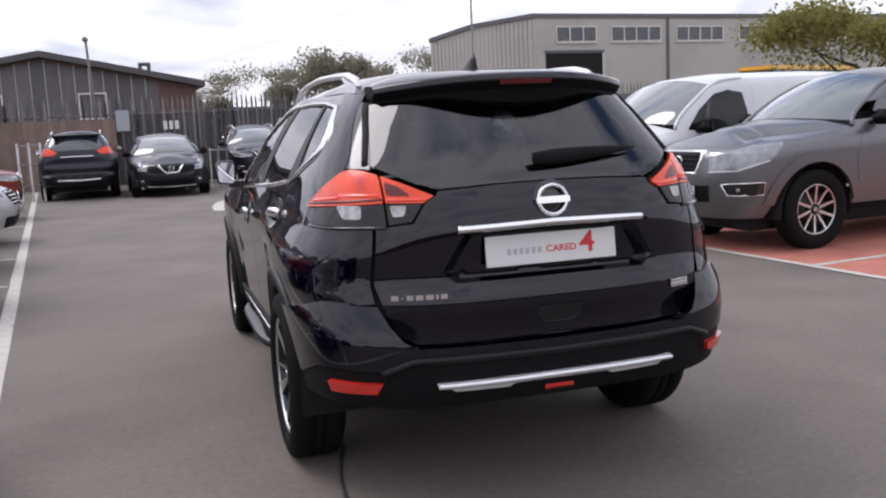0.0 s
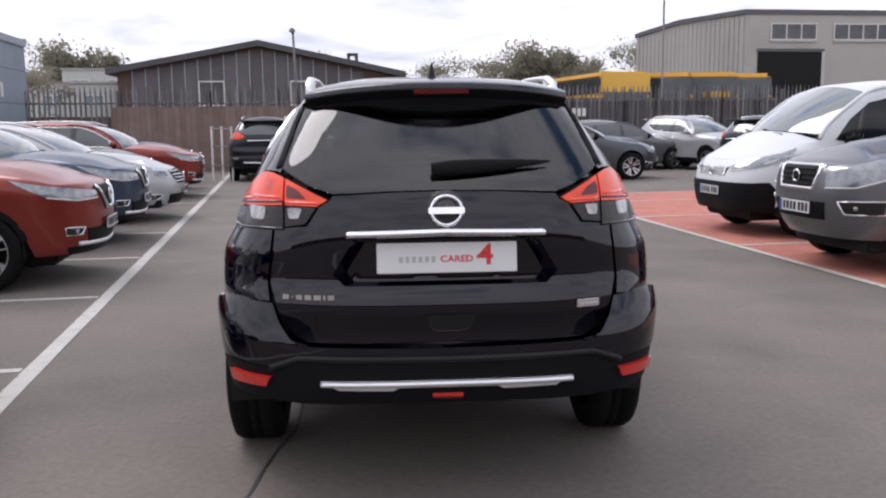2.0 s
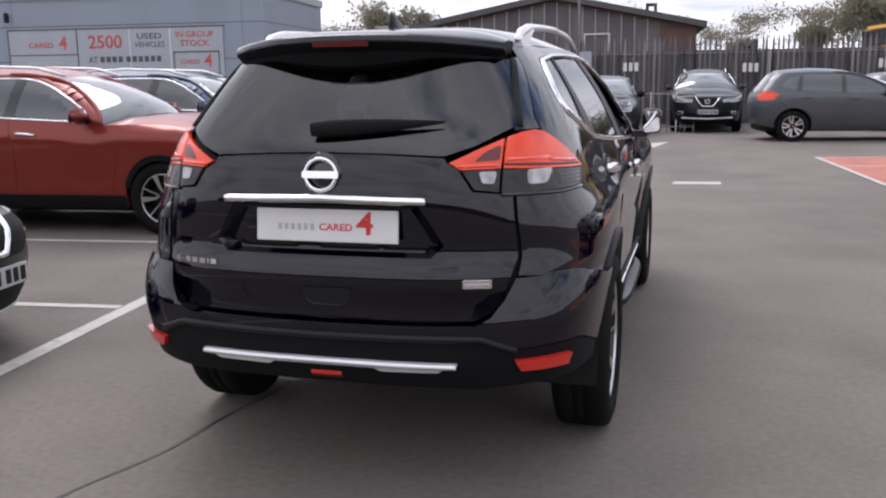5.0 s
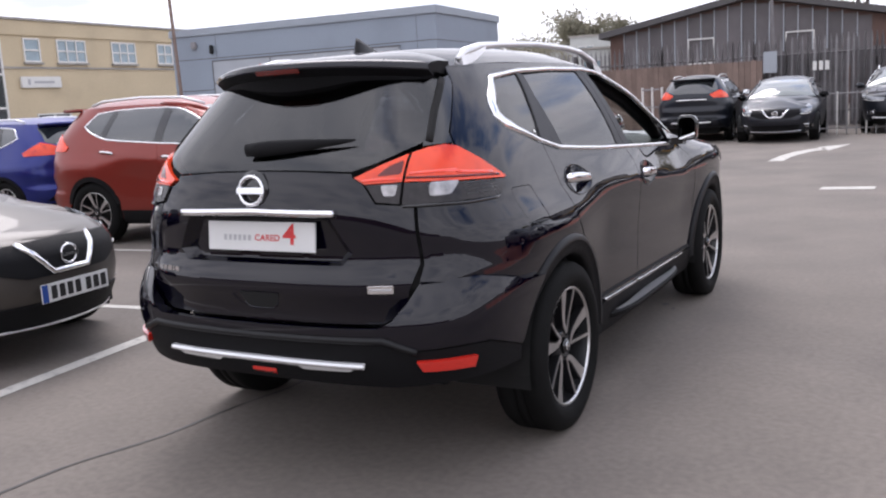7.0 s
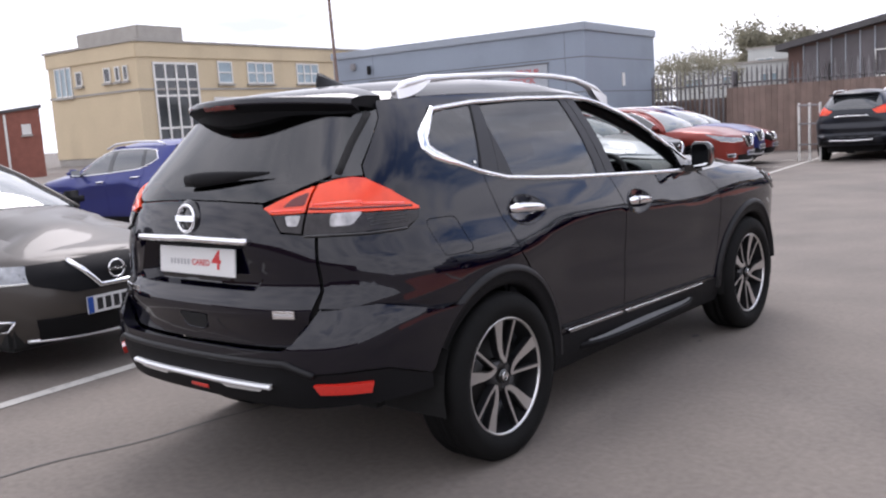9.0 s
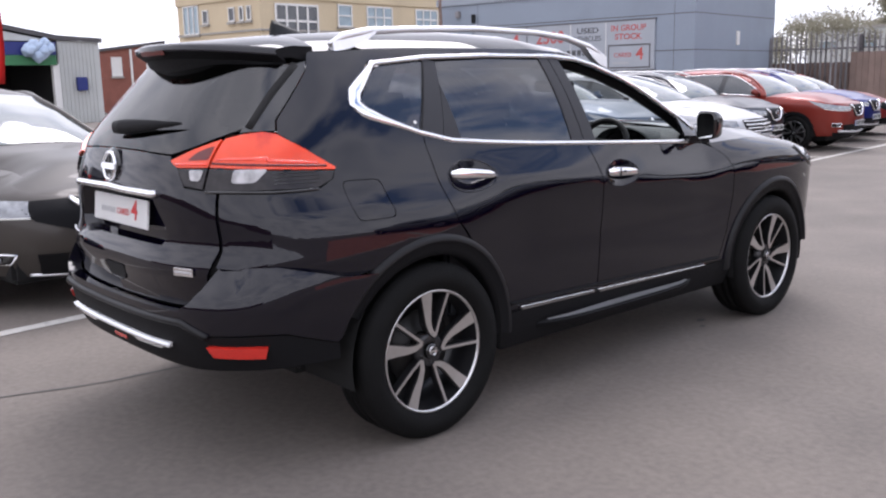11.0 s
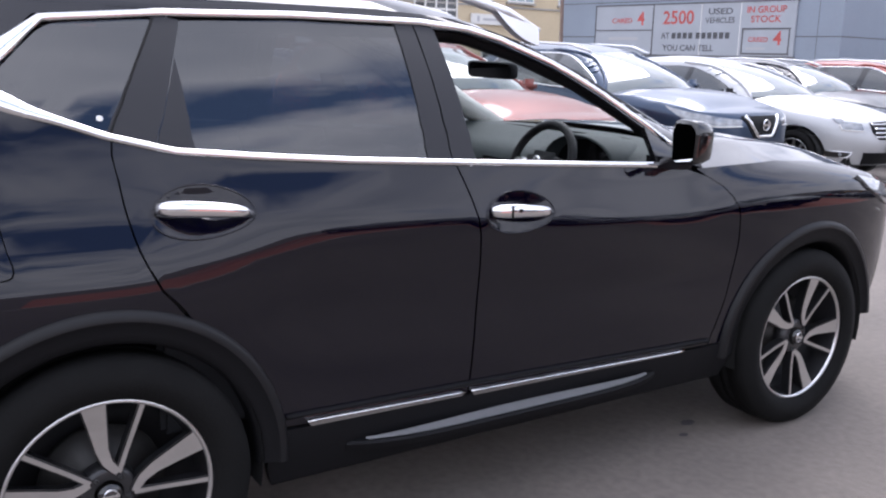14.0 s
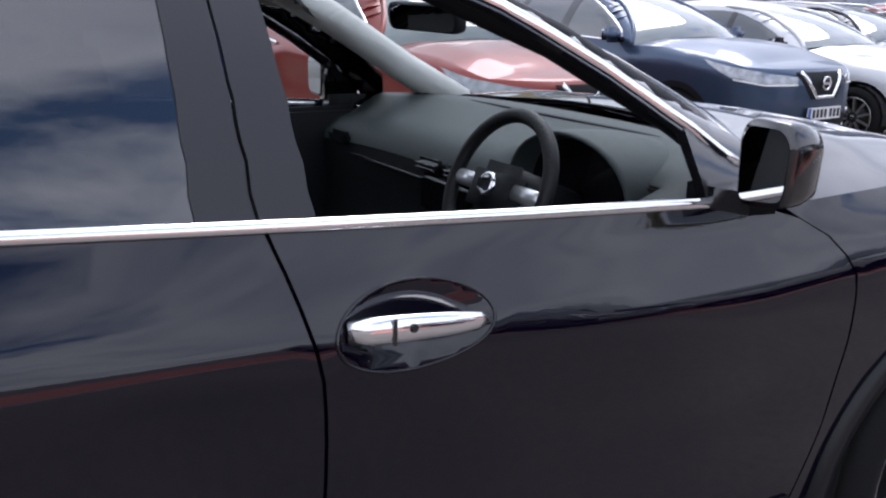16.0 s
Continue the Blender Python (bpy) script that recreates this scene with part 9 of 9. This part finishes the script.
pick = parked_car("pickup_truck", "mid grey metallic double-cab pickup standing on the red bays", PS, PSPEC, "paint_grey", 0.06, style="ten", detail=True)
pick.matrix_basis = facing(8.07, 4.73, 90 + 5.3, 0, 1.0, 1.035)
part("grille_surround", bead(PS, [("f", 0.33, 0.985), ("f", -0.33, 0.985), ("f", -0.27, 0.775), ("f", 0.27, 0.775), ("f", 0.33, 0.985)], 0.035, 0.008, 0.010, k=6), "chrome", pick, smooth=True)
part("bed_cover", box(-0.80, 0.80, -1.15, 0.65, 1.14, 1.19, 0.02), "plastic", pick)

VS = Shell(
    half=[(0.20, 0.84), (0.40, 0.92), (0.70, 0.945), (1.05, 0.945), (1.20, 0.93), (1.50, 0.885), (1.75, 0.83), (1.86, 0.77), (1.95, 0.60)],
    tail=[(0.20, -0.85), (0.50, -0.93), (1.20, -0.93), (1.75, -0.88), (1.95, -0.75)],
    nose=[(0.20, 3.82), (0.40, 3.93), (0.62, 3.96), (0.80, 3.93), (0.95, 3.82), (1.08, 3.58), (1.16, 3.36), (1.30, 3.20), (1.55, 2.87), (1.75, 2.55), (1.86, 2.28), (1.95, 1.95)],
    back=0.2, front=2.2, n=4.0, m=10.0, m_front=4.5)
V_EDGE = curve([(-0.80, 1.84), (0.0, 1.86), (1.5, 1.86), (2.2, 1.83), (2.5, 1.77)])
V_MID = curve([(-0.80, 1.92), (0.0, 1.955), (1.5, 1.955), (2.1, 1.925), (2.5, 1.84)])
V_BON = curve([(2.8, 1.20), (3.1, 1.175), (3.4, 1.10), (3.6, 1.01), (3.75, 0.93)])
VSPEC = dict(XSPEC, glass="dark_glass", wb=3.10, r=0.325, rim=0.21, hub=0.82, arch=0.40, low=0.30, tailx=0.7, bonnet=V_BON, by=(2.95, 3.1, 3.3, 3.5, 3.62), nose_z=0.93, crown=0.12,
             pillar=[(2.98, 1.27), (2.85, 1.40), (2.65, 1.56), (2.45, 1.71), (2.35, 1.775)], cowl=(2.98, 1.21), edge=V_EDGE, mid=V_MID, ry=(2.25, 1.8, 1.0, 0.2, -0.70), roof_front=2.38, tail_top=1.86,
             dlo=[(2.80, 1.20), (2.45, 1.14), (1.85, 1.16), (1.80, 1.40), (1.86, 1.66), (2.10, 1.70), (2.34, 1.65), (2.60, 1.45)],
             posts=[[(2.50, 1.15), (2.56, 1.155), (2.46, 1.56), (2.40, 1.60)]],
             doors=[[(1.70, 0.45), (2.70, 0.45), (2.84, 0.75), (2.86, 1.19), (2.45, 1.115), (1.78, 1.13), (1.72, 1.10)], [(0.50, 0.45), (1.68, 0.45), (1.68, 1.78), (0.50, 1.78)]],
             handles=[((1.80, 0.98), (1.98, 0.98))],
             screen=[("f", 0.80, 1.24), ("f", 0, 1.20), ("f", -0.80, 1.24), ("f", -0.72, 1.76), ("f", 0, 1.83), ("f", 0.72, 1.76)],
             rear_glass=[("x", 0.6, 1.2), ("x", -0.6, 1.2), ("x", -0.6, 1.65), ("x", 0.6, 1.65)],
             tail=[("x", 0.80, 0.8), ("x", 0.80, 1.2), ("x", 0.90, 1.2), ("x", 0.90, 0.8)],
             head=[(3.26, 1.105), (3.42, 1.045), ("f", 0.56, 0.95), ("f", 0.40, 0.875), ("f", 0.43, 0.82), ("f", 0.66, 0.84), (3.46, 0.92), (3.33, 1.02)],
             grille=[("f", 0.38, 0.86), ("f", -0.38, 0.86), ("f", -0.34, 0.76), ("f", 0.34, 0.76)], vee=0, vz=(0.86, 0.76), gw=0.34, bright_bars=True,
             intake=[("f", 0.78, 0.68), ("f", -0.78, 0.68), ("f", -0.74, 0.32), ("f", 0.74, 0.32)], fog=None, plate=0.565, badge=0.81, mirror=(0.95, 2.62, 1.22), rails=False, chrome=False, cladding=False)
van = parked_car("delivery_van", "white panel van with a dark plastic bumper on the red bays", VS, VSPEC, "van_white", 0.07, style="plain")
van.matrix_basis = facing(8.03, 7.65, 90 + 5.3)
for side in (1, -1):
    panel("bumper_corner", [on(VS, [("f", 0.775, 0.685), (3.60, 0.690), (3.52, 0.60), (3.515, 0.31), ("f", 0.735, 0.31)], proud=0.010, h=0.06, lip=0.015, side=side)], "plastic", van)
for x in (-0.28, 0.30):
    pts = []
    for i in range(6):
        p, n = VS.point(*VS.key(("f", x + 0.55 * i / 5 * (1 if x < 0 else 1) - 0.2, 1.25 + 0.012 * i)))
        pts.append(p + n * 0.02)
    part("wiper", tube(pts, 0.012, 5), "plastic", van)
part("bonnet_vent", box(-0.28, 0.28, 3.22, 3.34, 1.175, 1.235, 0.01, m=pose(0, 0, 0.0)), "plastic", van)
